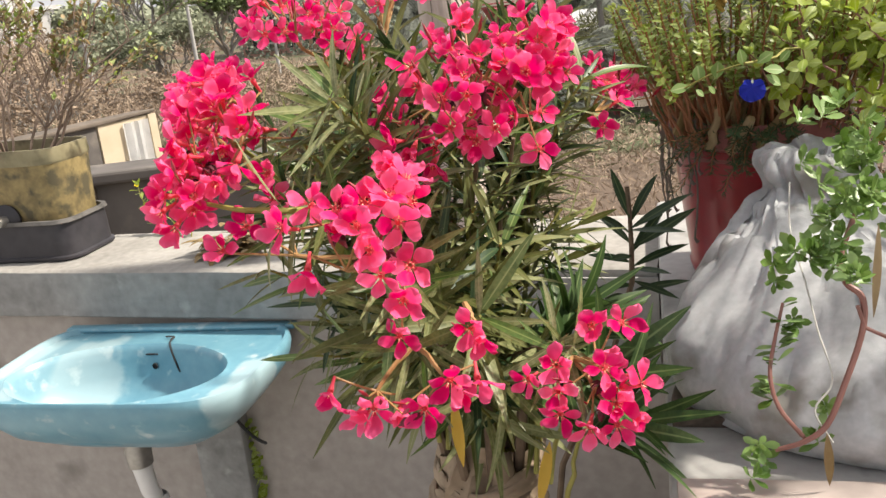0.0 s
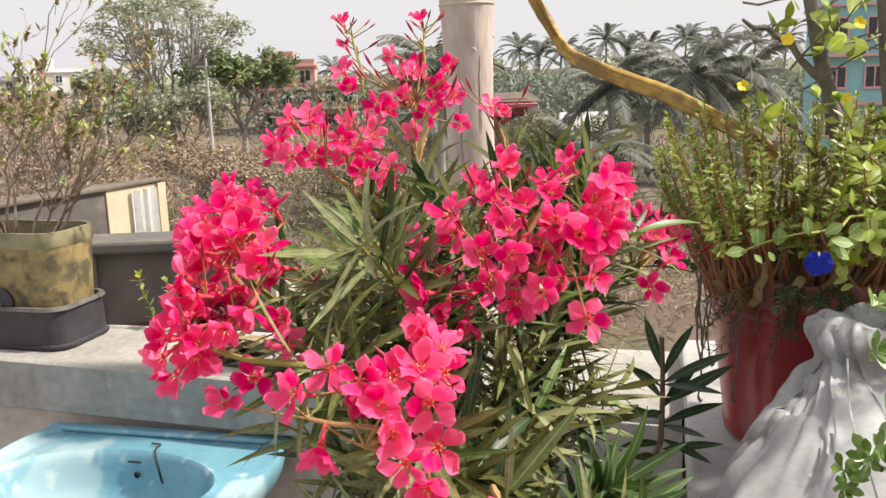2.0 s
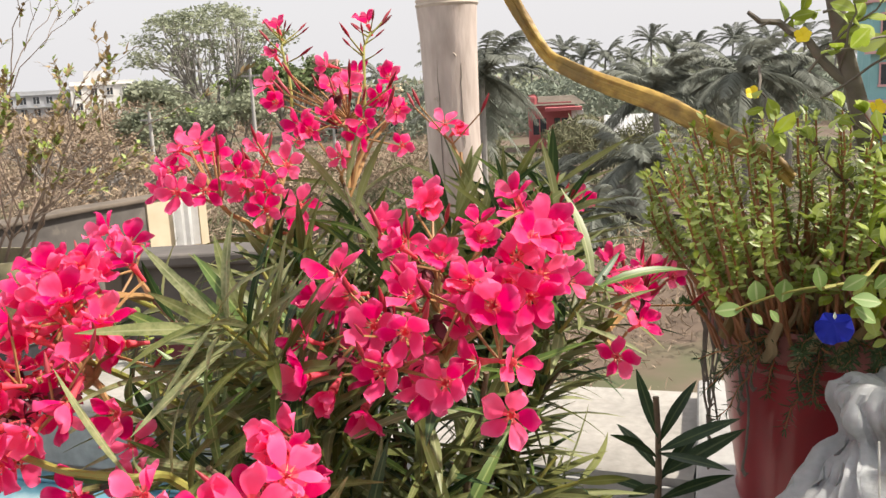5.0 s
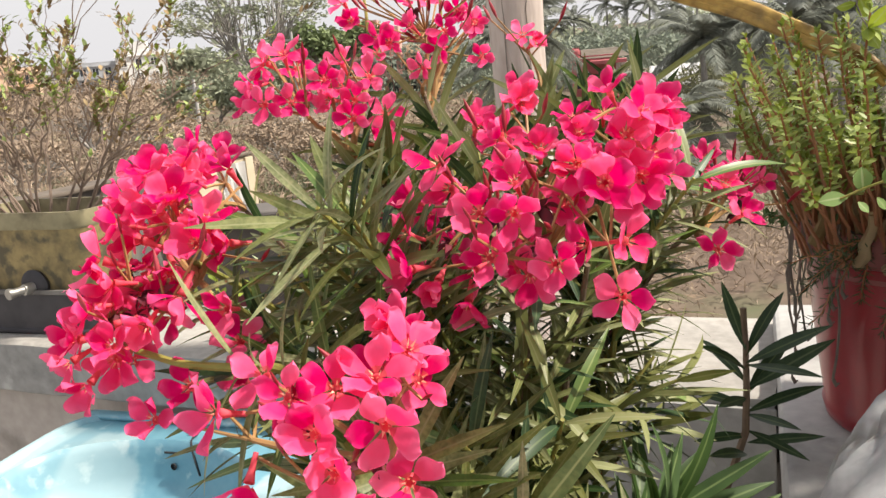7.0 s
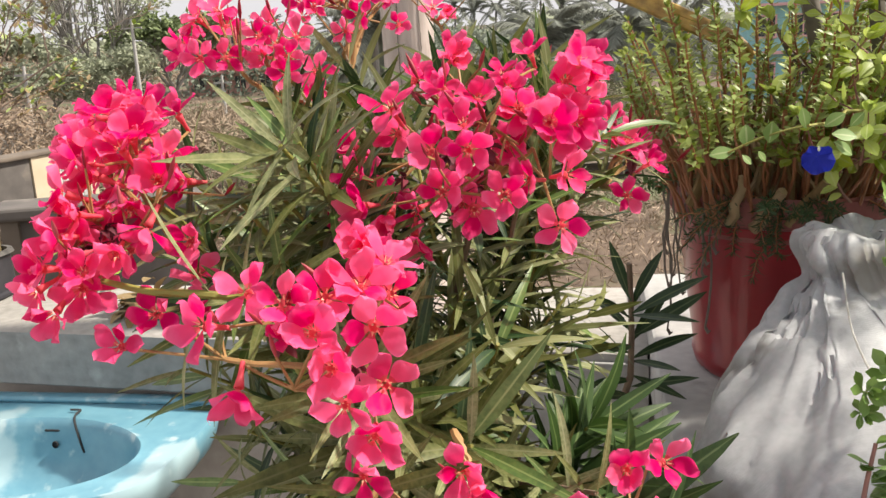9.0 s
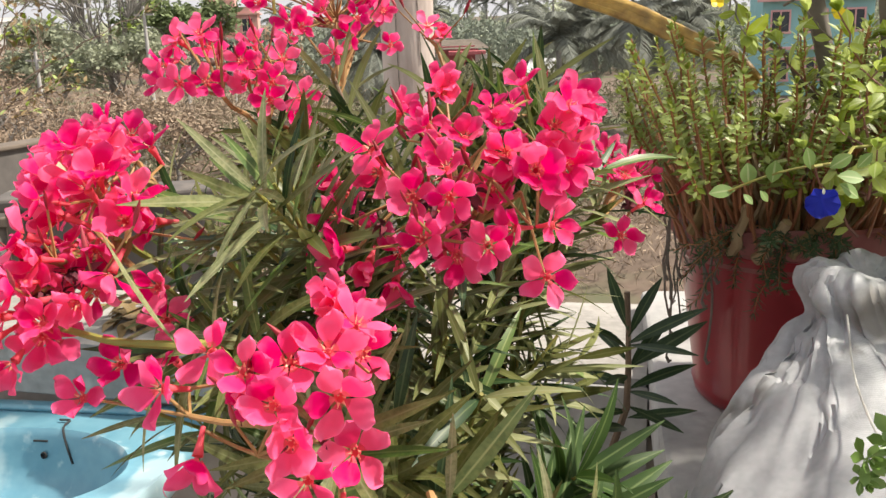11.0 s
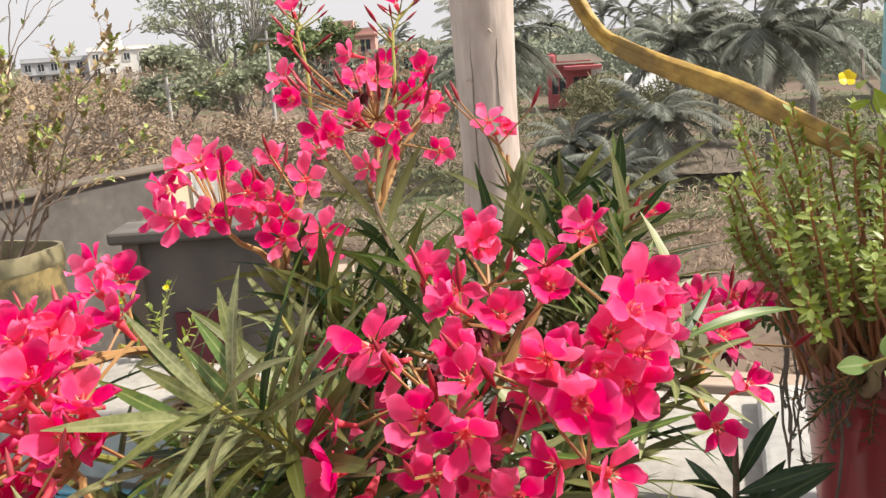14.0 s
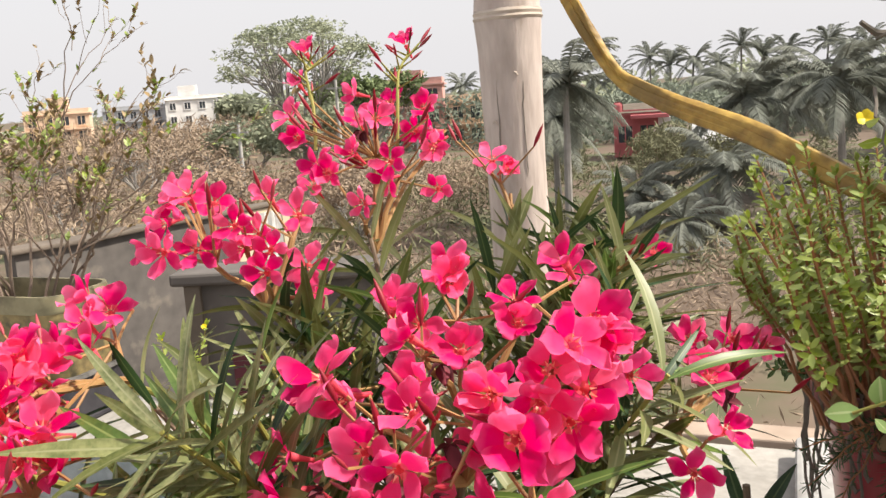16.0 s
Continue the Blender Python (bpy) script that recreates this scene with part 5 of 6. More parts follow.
for tip, up in (((-0.012, 1.455, 1.578), (0.030, 1.36, 1.50)), ((0.088, 1.46, 1.578), (0.105, 1.36, 1.50))):
    pts = branch(tip, rng, 0.0018, 2.0, foot=up)
    put("flower", FLOWERS[13], oleander, Matrix.LocRotScale(Vector(tip) + Vector((-0.002, 0, 0.012)), Vector((-0.25, -0.35, 0.9)).to_track_quat("Z", "Y"), Vector((1, 1, 1)) * 0.85))
    for k in range(11):
        p = pts[2 + k % 6].lerp(pts[3 + k % 6], rng.random())
        a = k * 2.4
        d = Vector((math.cos(a), math.sin(a) * 0.7, rng.uniform(0.35, 0.9))).normalized()
        bm = bmesh.new()
        q = p + d * rng.uniform(0.010, 0.024)
        tube(bm, [p, q], [0.0011, 0.0008], 4)
        part("bud_stalk", bm, STEM_GREEN, oleander)
        put("bud", BUDS[0], oleander, Matrix.LocRotScale(q, (d + Vector((0, 0, 0.15))).to_track_quat("Z", "Y"), Vector((1, 1, 1)) * rng.uniform(0.38, 0.72)))
branch((0.20, 1.37, 1.42), rng, 0.0034, 0.5)
cluster((0.20, 1.375, 1.42), ((0.181, 1.385, 1.486, 0.2, 0.55), (0.192, 1.390, 1.476, 0.5, 0.1)), 0, 107, 0.016, 3)
branch((0.335, 1.19, 1.33), rng, 0.0042, 0.45)
cluster((0.335, 1.19, 1.32), RIGHT, 3, 108, 0.016, 12, 2, 0.88)
branch((0.29, 1.33, 1.375), rng, 0.0034, 0.5)
cluster((0.30, 1.34, 1.375), ((0.317, 1.349, 1.408, 0.4, 0.1), (0.265, 1.238, 1.418, 0.1, 0.5)), 0, 109, 0.012, 6)
branch((0.305, 0.94, 1.165), rng, 0.004, 0.45)
cluster((0.305, 0.94, 1.155), LOW, 2, 110, 0.012, 6, 2)
branch((0.165, 0.92, 1.18), rng, 0.0036, 0.45)
cluster((0.170, 0.92, 1.185), LOW_LEFT, 1, 111, 0.010, 4, 1)
cluster((0.215, 0.93, 1.215), ((0.222, 0.888, 1.208, 0.0, -0.1), (0.231, 0.886, 1.197, 0.3, -0.65)), 0, 112, 0.008, 1)
# stout green stems under the left head
for line in (((0.10, 1.15, 1.17), (0.040, 1.19, 1.275), (0.011, 1.192, 1.300), (-0.017, 1.165, 1.342), (-0.030, 1.12, 1.372)), ((0.10, 1.10, 1.16), (0.045, 1.115, 1.262), (0.025, 1.10, 1.286), (0.017, 1.035, 1.333), (0.010, 0.995, 1.360)), ((0.12, 1.0, 1.20), (0.085, 0.965, 1.290), (0.068, 0.94, 1.306), (0.030, 0.935, 1.311), (-0.005, 0.94, 1.318))):
    bm = bmesh.new()
    pts = smooth([FOOT + Vector((-0.02, -0.02, 0.10))] + list(line), 4)
    tube(bm, pts, [0.0044 - 0.00012 * i for i in range(len(pts))], 8, wob=0.07, rng=rng)
    part("branch", bm, STEM_GREEN, oleander, "stout yellow-green branch")
    whorled(pts[:14], 0.45, 0.016, 0.074, rng)
for foot, tip in (((0.10, 1.02, 1.20), (0.064, 0.995, 1.285)), ((0.10, 1.10, 1.22), (0.060, 1.08, 1.300)), ((0.12, 1.15, 1.24), (0.085, 1.14, 1.330))):
    pts = branch(tip, rng, 0.0028, 2.0, foot=foot)
    whorled(pts, 0.55, 0.012, 0.080, rng, 0.30, 1)
# leafy shoots
SHOOTS = ((0.065, 1.2, 1.375), (0.069, 1.0, 1.36), (0.056, 1.1, 1.35), (0.032, 1.0, 1.33), (0.136, 1.15, 1.29), (0.218, 1.05, 1.27), (0.254, 1.3, 1.40), (0.301, 1.3, 1.41), (0.125, 1.0, 1.28), (0.185, 0.98, 1.24), (0.243, 1.02, 1.24), (0.093, 1.2, 1.35), (0.307, 1.2, 1.40), (0.089, 1.0, 1.37))
for tip in SHOOTS:
    branch(tip, rng, 0.0034, 0.40, 0.0135, 0.072)
    if 0.15 < tip[0] < 0.28:
        branch(Vector(tip) + Vector((rng.uniform(-0.05, 0.03), rng.uniform(0.0, 0.07), rng.uniform(-0.06, 0.0))), rng, 0.003, 0.46, 0.0155, 0.072)
SHOOTS_HIGH = ((0.071, 1.15, 1.386), (0.085, 1.2, 1.391), (0.113, 1.2, 1.374), (0.131, 1.25, 1.397), (0.164, 1.2, 1.394), (0.06, 1.25, 1.415), (0.196, 1.32, 1.392), (0.221, 1.34, 1.411), (0.246, 1.36, 1.421), (0.291, 1.36, 1.424), (0.264, 1.28, 1.397), (0.296, 1.25, 1.394), (0.317, 1.2, 1.381), (0.333, 1.15, 1.372), (0.116, 1.0, 1.393), (0.113, 1.05, 1.385), (0.108, 0.98, 1.394))
for tip in SHOOTS_HIGH:
    branch(tip, rng, 0.0032, 0.62, 0.0105, 0.076)
SHOOTS_LOW = ((0.022, 1.0, 1.234), (0.06, 1.0, 1.185), (0.048, 1.0, 1.144), (0.106, 0.97, 1.148), (0.225, 0.95, 1.195), (0.245, 0.95, 1.128), (0.22, 1.0, 1.068), (0.26, 1.05, 1.06), (0.15, 1.0, 1.096), (0.144, 0.95, 1.2), (0.185, 1.0, 1.212), (0.077, 1.05, 1.145))
for k, tip in enumerate(SHOOTS_LOW):
    branch(tip, rng, 0.003, 0.44, 0.0185, 0.095 if tip[0] > 0.08 else 0.072)
    if k % 2:
        branch(Vector(tip) + Vector((rng.uniform(-0.05, 0.05), rng.uniform(0.0, 0.08), rng.uniform(-0.04, 0.04))), rng, 0.003, 0.44, 0.0185, 0.078)
# drooping leafy shoots towards the red pot
for tip in ((0.325, 1.14, 1.222), (0.305, 1.17, 1.175), (0.300, 1.15, 1.235)):
    branch(tip, rng, 0.0030, 0.62, 0.0135, 0.072)
# dark fresh shoots low beside the main stems
for foot, tip in (((0.255, 1.06, 0.97), (0.296, 1.03, 1.125)), ((0.270, 1.04, 0.97), (0.325, 1.00, 1.105)), ((0.260, 1.08, 0.99), (0.310, 1.07, 1.150)), ((0.285, 1.00, 0.96), (0.345, 0.97, 1.070))):
    pts = branch(tip, rng, 0.0030, 2.0, foot=foot)
    whorled(pts, 0.60, 0.012, 0.112, rng, 0.46, 2)
# leaves: those of the front stretch one by one, the rest joined
KINDS = [leaf_mesh("leaf", [(blade(1.0, 0.102, d, 0.25, 7, 0.45, tw), Matrix())], mt) for d, tw, mt in ((0.05, 0.2, LEAF), (0.18, -0.3, LEAF), (0.3, 0.4, LEAF), (0.12, 0.0, LEAF_FRESH), (0.2, -0.2, LEAF_DARK), (0.10, 0.1, LEAF_SHOOT))]
rng = random.Random(77)
near = sorted(OLEAF, key=lambda q: q[0].y)
for p, d, length, along, fresh in near[:300]:
    me = KINDS[(0, 3, 5)[fresh] if fresh else rng.choices(range(5), (4, 4, 4, 2, 0.8))[0]]
    put("leaf", me, oleander, aim(p, d, along, length, rng.uniform(0.85, 1.2) * (1.4 if fresh == 2 else 1)))
for mt, share in ((LEAF, 0), (LEAF_FRESH, 1), (LEAF_DARK, 2), (LEAF_SHOOT, 3)):
    shapes = [(blade(length, length * (0.143 if fresh == 2 else 0.102) * rng.uniform(0.85, 1.2), rng.uniform(0.02, 0.35), 0.25, 6, 0.45, rng.uniform(-0.4, 0.4)), aim(p, d, along)) for k, (p, d, length, along, fresh) in enumerate(near[300:]) if ((0, 1, 3)[fresh] if fresh else (0, 1, 0, 0, 0, 0, 2, 0, 0, 2, 0)[k % 11]) == share]
    put("leaves", leaf_mesh("leaves", shapes, mt), oleander, kind="stuff")
for p, d in (((0.188, 0.98, 1.10), (0.05, -0.2, -1)), ((0.275, 1.0, 1.04), (-0.2, -0.2, -0.9))):
    put("leaf", leaf_mesh("leaf", [(blade(0.07, 0.012, 0.1, 0.3), aim(p, d, (0, -1, 0)))], LEAF_YELLOW), oleander, label="yellowed hanging leaf")

# main stems, cloth and the pot they stand in
rng = random.Random(81)
for k in range(9):
    a = 2 * math.pi * k / 9
    bm = bmesh.new()
    c, q = math.cos(a), math.sin(a)
    pts = smooth([(0.20 + 0.03 * c, 1.13 + 0.03 * q, 0.34), (0.20 + 0.026 * c, 1.12 + 0.026 * q, 0.62), (0.20 + 0.034 * c, 1.11 + 0.034 * q, 0.88), (0.20 + 0.07 * c, 1.11 + 0.07 * q, 1.10)], 4)
    tube(bm, pts, [0.009 - 0.0003 * i for i in range(len(pts))], 8, wob=0.06, rng=rng)
    part("stem", bm, BARK, oleander)
bm = bmesh.new()
rings = []
for j in range(13):
    z = 0.80 + 0.016 * j
    swell = 0.046 + 0.014 * math.sin(math.pi * j / 12)
    rings.append([(0.20 + swell * (1 + 0.16 * math.sin(5 * a + j * 0.7) + 0.10 * math.sin(11 * a - j * 1.1)) * math.cos(a), 1.11 + swell * (1 + 0.16 * math.sin(5 * a + j * 0.7) + 0.10 * math.sin(11 * a - j)) * math.sin(a), z + 0.012 * math.sin(3 * a)) for a in [2 * math.pi * i / 56 for i in range(56)]])
loft(bm, rings)
cloth = root("cloth_wrap", "faded brown cloth knotted round the oleander stems", "cloth")
part("wrap", bm, CLOTH, cloth)
for k, (z0, rise, turn, fat) in enumerate(((0.815, 0.018, 0.3, 0.012), (0.842, -0.028, 1.1, 0.013), (0.868, 0.034, 2.2, 0.011), (0.892, -0.030, 0.2, 0.013), (0.915, 0.024, 1.6, 0.012), (0.938, -0.020, 2.8, 0.010), (0.958, 0.016, 0.9, 0.009))):
    bm = bmesh.new()
    rings = []
    for i in range(49):
        a = 2 * math.pi * i / 48
        reach = 0.058 + 0.004 * math.sin(3 * a + k) + 0.004 * (k % 2)
        c = Vector((0.20 + reach * math.cos(a), 1.11 + reach * math.sin(a), z0 + rise * math.cos(a - turn) + 0.004 * math.sin(4 * a + k)))
        out, up = Vector((math.cos(a), math.sin(a), 0)), Vector((0, 0, 1))
        ring = []
        for j in range(20):
            b = 2 * math.pi * j / 20
            w = fat * (1 + 0.20 * math.sin(3 * (b + 2.2 * a) + k) + 0.12 * math.sin(7 * b + 5 * a))
            ring.append(c + out * w * 0.62 * math.cos(b) + up * w * 1.15 * math.sin(b))
        rings.append(ring)
    loft(bm, rings)
    part("band", bm, CLOTH, cloth)
bm = bmesh.new()
rings = []
for i in range(13):
    t = i / 12
    c = Vector((0.165 + 0.045 * t, 1.052 - 0.010 * math.sin(math.pi * t), 0.935 - 0.065 * t))
    w = 0.010 + 0.010 * math.sin(math.pi * min(1, t * 1.15))
    rings.append([c + Vector((0.6 * w * math.cos(b) * (1 + 0.2 * math.sin(3 * b + 4 * t)), w * 0.7 * math.sin(b), 0.8 * w * math.cos(b + 0.6))) for b in [2 * math.pi * j / 18 for j in range(18)]])
loft(bm, rings, True, True, True)
part("knot", bm, CLOTH, cloth, "twisted knot of brown cloth")
big_pot = root("plant_pot", "large brown plant pot holding the oleander on the floor", "pot", Matrix.Translation((0.20, 1.13, 0.0)))
bm = bmesh.new()
lathe(bm, [(0.0, 0.0), (0.13, 0.0), (0.14, 0.02), (0.18, 0.32), (0.195, 0.33), (0.195, 0.37), (0.18, 0.37), (0.175, 0.30)], 40)
part("body", bm, BARK, big_pot)
bm = bmesh.new()
lathe(bm, [(0.0, 0.34), (0.178, 0.335)], 28)
part("soil", bm, SOIL, big_pot)

# ---- young oleander by the wall ----
rng = random.Random(91)
young = root("oleander_sapling", "young dark green oleander shoot in front of the coping", "plant")
bm = bmesh.new()
line = [Vector(p) for p in ((0.22, 1.47, 0.40), (0.27, 1.45, 0.75), (0.355, 1.40, 0.96), (0.384, 1.385, 1.064), (0.386, 1.39, 1.11), (0.386, 1.395, 1.16), (0.384, 1.395, 1.195))]
tube(bm, line, [0.006, 0.005, 0.0044, 0.0040, 0.0036, 0.0030, 0.0034], 7)
part("stem", bm, BARK, young)
kinds = [leaf_mesh("leaf", [(blade(1.0, 0.165, d, 0.2, 8, 0.5, 0.1), Matrix())], LEAF_DARK) for d in (0.06, 0.20)]
# each leaf: height of its foot, then its reach sideways, away and up
for k, (z, dx, dy, dz) in enumerate(((1.152, -0.022, 0.030, 0.060), (1.146, 0.038, 0.035, 0.058), (1.138, 0.072, -0.040, 0.046), (1.130, -0.036, -0.045, 0.044),
                                     (1.136, 0.060, -0.058, 0.006), (1.116, -0.040, 0.050, 0.034), (1.110, 0.088, 0.026, 0.036), (1.104, 0.050, 0.048, 0.046),
                                     (1.100, -0.028, -0.060, 0.012), (1.084, 0.074, 0.010, 0.026), (1.082, 0.042, -0.052, 0.004), (1.090, -0.058, 0.020, 0.010),
                                     (1.064, 0.052, -0.030, -0.020), (1.058, -0.046, -0.040, 0.012), (1.050, 0.070, -0.015, 0.010), (1.036, -0.030, -0.060, 0.030))):
    d = Vector((dx, dy, dz))
    put("leaf", kinds[k % 2], young, aim((0.386, 1.39, z), d + Vector((0, 0, 0.10 * d.length)), (rng.uniform(-0.3, 0.3), -0.6, 0.8), d.length * 1.06, 1.0))
small_pot = root("plant_pot", "plain plant pot on the floor below the young oleander", "pot", Matrix.Translation((0.22, 1.47, 0.0)))
bm = bmesh.new()
lathe(bm, [(0.0, 0.0), (0.09, 0.0), (0.12, 0.38), (0.128, 0.385), (0.128, 0.41), (0.118, 0.41), (0.11, 0.36), (0.0, 0.36)], 32)
part("body", bm, BARK, small_pot)


# ---- the town and fields beyond ----
EARTH = mat("dry_brown_earth", (0.095, 0.067, 0.049), (0.16, 0.118, 0.088), 0.9, 0.12, 0.95, 0.5, 0.05, stain=((0.08, 0.092, 0.045), 0.22, 0.5))
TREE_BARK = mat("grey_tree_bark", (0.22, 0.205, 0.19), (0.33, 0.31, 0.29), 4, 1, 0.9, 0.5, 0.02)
# Crowns, palms, orchard and brush are paled in colour for distance haze.
CROWN = mat("haze_paled_tree_foliage", (0.25, 0.28, 0.20), (0.38, 0.40, 0.285), 0.9, 0.25, 0.8, 0.0, thru=0.28, vary=0.16, spec=0.1)
CROWN_GREEN = mat("green_tree_foliage", (0.14, 0.19, 0.09), (0.23, 0.27, 0.135), 0.9, 0.25, 0.8, 0.0, thru=0.2, vary=0.3, spec=0.1)
PALM = mat("haze_paled_palm_frond", (0.185, 0.20, 0.172), (0.265, 0.275, 0.24), 0.9, 0.3, 0.8, 0.0, thru=0.3, vary=0.15, spec=0.15)
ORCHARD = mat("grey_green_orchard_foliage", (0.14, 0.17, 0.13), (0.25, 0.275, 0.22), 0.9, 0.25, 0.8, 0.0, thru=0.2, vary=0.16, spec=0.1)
BRUSH = mat("dry_brown_brush", (0.23, 0.17, 0.125), (0.36, 0.285, 0.21), 0.9, 0.3, 0.9, 0.0, thru=0.1, vary=0.14, spec=0.1)
BRUSH_GREEN = mat("olive_scrub", (0.11, 0.115, 0.07), (0.20, 0.195, 0.12), 0.9, 0.3, 0.9, 0.0, thru=0.1, vary=0.14, spec=0.1)
WHITEWASH = mat("white_house_paint", (0.72, 0.70, 0.68), (0.84, 0.83, 0.81), 1.0, 0.2, 0.85, 0.1, 0.02)
GREY_PAINT = mat("grey_house_paint", (0.36, 0.37, 0.39), (0.48, 0.49, 0.51), 1.0, 0.2, 0.85, 0.1, 0.02)
PEACH = mat("peach_house_paint", (0.62, 0.44, 0.30), (0.74, 0.56, 0.42), 1.0, 0.2, 0.85, 0.1, 0.02)
PINK_PAINT = mat("faded_pink_house_paint", (0.46, 0.25, 0.22), (0.56, 0.34, 0.30), 1.0, 0.2, 0.85, 0.1, 0.02)
RED_PAINT = mat("faded_red_house_paint", (0.40, 0.10, 0.11), (0.50, 0.16, 0.165), 1.0, 0.2, 0.8, 0.1, 0.02)
TEAL_PAINT = mat("teal_house_paint", (0.22, 0.46, 0.48), (0.30, 0.54, 0.56), 1.0, 0.2, 0.8, 0.1, 0.02)
ROSE_PAINT = mat("rose_house_paint", (0.60, 0.33, 0.34), (0.68, 0.42, 0.42), 1.0, 0.2, 0.8, 0.1, 0.02)
TIN = mat("grey_tin_sheet", (0.30, 0.30, 0.30), (0.44, 0.44, 0.44), 2.0, 0.4, 0.6, 0.3, 0.02)
DARK_GLASS = mat("dark_window_glass", (0.03, 0.035, 0.045), (0.06, 0.07, 0.08), 2.0, 0.4, 0.25, 0.0)
OLD_ROOF = mat("dark_mossy_roof", (0.085, 0.07, 0.057), (0.165, 0.135, 0.108), 5, 0.8, 0.95, 0.6, 0.03)
CREAM = mat("cream_stained_plaster", (0.44, 0.36, 0.25), (0.56, 0.48, 0.36), 3, 0.5, 0.9, 0.3, 0.02)
DARK_WALL = mat("dark_grey_damp_wall", (0.075, 0.068, 0.064), (0.14, 0.125, 0.115), 5, 0.8, 0.95, 0.4, 0.02, stain=((0.19, 0.165, 0.14), 2.5, 0.58))
BRICK_RUBBLE = mat("pale_brick_rubble", (0.26, 0.19, 0.145), (0.38, 0.31, 0.25), 3, 0.8, 0.95, 0.6, 0.03)
POST_MAT = mat("grey_concrete_post", (0.32, 0.31, 0.30), (0.44, 0.43, 0.41), 5, 1, 0.9, 0.2)
LINEN = mat("white_cotton_cloth", (0.68, 0.68, 0.68), (0.80, 0.80, 0.80), 8, 2, 0.9, 0.3, 0.01)

bm = bmesh.new()
rings = []
for r in (0.0, 8, 14, 22, 34, 50, 75, 110, 160, 250, 450, 900, 2500):
    ring = []
    for i in range(64):
        a = 2 * math.pi * i / 64
        x, y = (r + 0.01) * math.cos(a), (r + 0.01) * math.sin(a)
        ring.append((x, y, GROUND + (0.5 * noise.noise((x * 0.06, y * 0.06, 0)) if r > 9 else 0)))
    rings.append(ring)
loft(bm, rings)
ground = part("ground", bm, EARTH, None, "dry brown earth with patches of scrub")
tagged(ground, category="ground", kind="structure")


def houseblock(name, label, x, y, w, d, z1, paint, rows, cols, trim=None, turn=0.0, parapet=0.6, tower=None, slabs=True):
    """A house on the ground: wall, windows with frames, floor slabs, roof with parapet."""
    ob = root(name, label, "house", pose(x, y, GROUND, 0, 0, turn))
    h = z1 - GROUND
    part("wall", box(-w / 2, w / 2, 0, d, 0, h), paint, ob, smooth=False)
    part("roof", box(-w / 2 - 0.25, w / 2 + 0.25, -0.25, d + 0.2, h, h + 0.16), trim or paint, ob, smooth=False)
    bm = bmesh.new()
    for x0, x1, y0, y1 in ((-w / 2, w / 2, -0.02, 0.14), (-w / 2, w / 2, d - 0.14, d), (-w / 2, -w / 2 + 0.14, 0.14, d - 0.14), (w / 2 - 0.14, w / 2, 0.14, d - 0.14)):
        block(bm, x0, x1, y0, y1, h + 0.16, h + 0.16 + parapet)
    part("parapet", bm, paint, ob, smooth=False)
    fh = h / rows
    for r in range(rows):
        if slabs and r:
            part("floor_slab", box(-w / 2 - 0.35, w / 2 + 0.35, -0.55, 0, r * fh - 0.09, r * fh + 0.09), trim or paint, ob, smooth=False)
        for c in range(cols):
            cx, cz = -w / 2 + (c + 0.5) * w / cols, r * fh + fh * 0.55
            win = part("window", box(cx - 0.5, cx + 0.5, -0.05, 0.0, cz - 0.6, cz + 0.6), DARK_GLASS, ob, smooth=False)
            bm = bmesh.new()
            for x0, x1, za, zb in ((-0.6, 0.6, 0.6, 0.72), (-0.66, 0.66, -0.74, -0.6), (-0.6, -0.5, -0.6, 0.6), (0.5, 0.6, -0.6, 0.6), (-0.04, 0.04, -0.6, 0.6)):
                block(bm, cx + x0, cx + x1, -0.12, -0.02, cz + za, cz + zb)
            part("frame", bm, trim or paint, win, smooth=False)
    if tower:
        tx, tw, th = tower
        part("stair_tower", box(tx - tw / 2, tx + tw / 2, 0.5, d * 0.7, h + 0.16, h + 0.16 + th), paint, ob, smooth=False)
    return ob


houseblock("white_house", "white three-storey house with a roof tower beyond the trees", -89.5, 150, 10.5, 9, 3.2, WHITEWASH, 3, 4, tower=(-1.2, 3.2, 2.4), slabs=False, turn=28)
houseblock("grey_building", "long grey building with balconies beside the white house", -100, 148, 13, 9, 2.0, GREY_PAINT, 3, 6, turn=28)
houseblock("peach_house", "peach-coloured ornate house among bare trees", -86, 108, 8.5, 8, 1.9, PEACH, 3, 4, tower=(0.3, 2.4, 2.2), turn=34)
houseblock("pink_house", "faded pink three-storey house with balconies", -28.3, 90, 6.0, 8, 2.3, PINK_PAINT, 3, 3, turn=14, tower=(-0.6, 3.0, 1.4))
houseblock("pale_house", "low pale orange house beside the pink one", -23.3, 92, 3.6, 6, 0.3, PEACH, 2, 2, turn=12)
houseblock("teal_building", "teal building with rose bands and windows", 18.6, 60, 6.5, 8, 4.6, TEAL_PAINT, 3, 3, ROSE_PAINT, -8, slabs=True)
red = houseblock("red_house", "small red house with a white side wall and porch", -4.7, 70, 3.2, 5, -1.15, RED_PAINT, 1, 2, RED_PAINT, 6, 0.25, slabs=False)
part("porch_roof", box(-0.4, 2.3, -1.6, 0.1, 2.85, 3.1), RED_PAINT, red, smooth=False)
part("side_wall", box(1.62, 2.5, 0.0, 4.5, 0, 2.8), WHITEWASH, red, "white side wall", smooth=False)
bm = bmesh.new()
loft(bm, [[(-1.9, -0.4, 3.25), (2.7, -0.4, 3.25), (2.7, 5.2, 3.25), (-1.9, 5.2, 3.25)], [(-1.2, 1.6, 3.85), (1.9, 1.6, 3.85), (1.9, 3.2, 3.85), (-1.2, 3.2, 3.85)]], True, True, True)
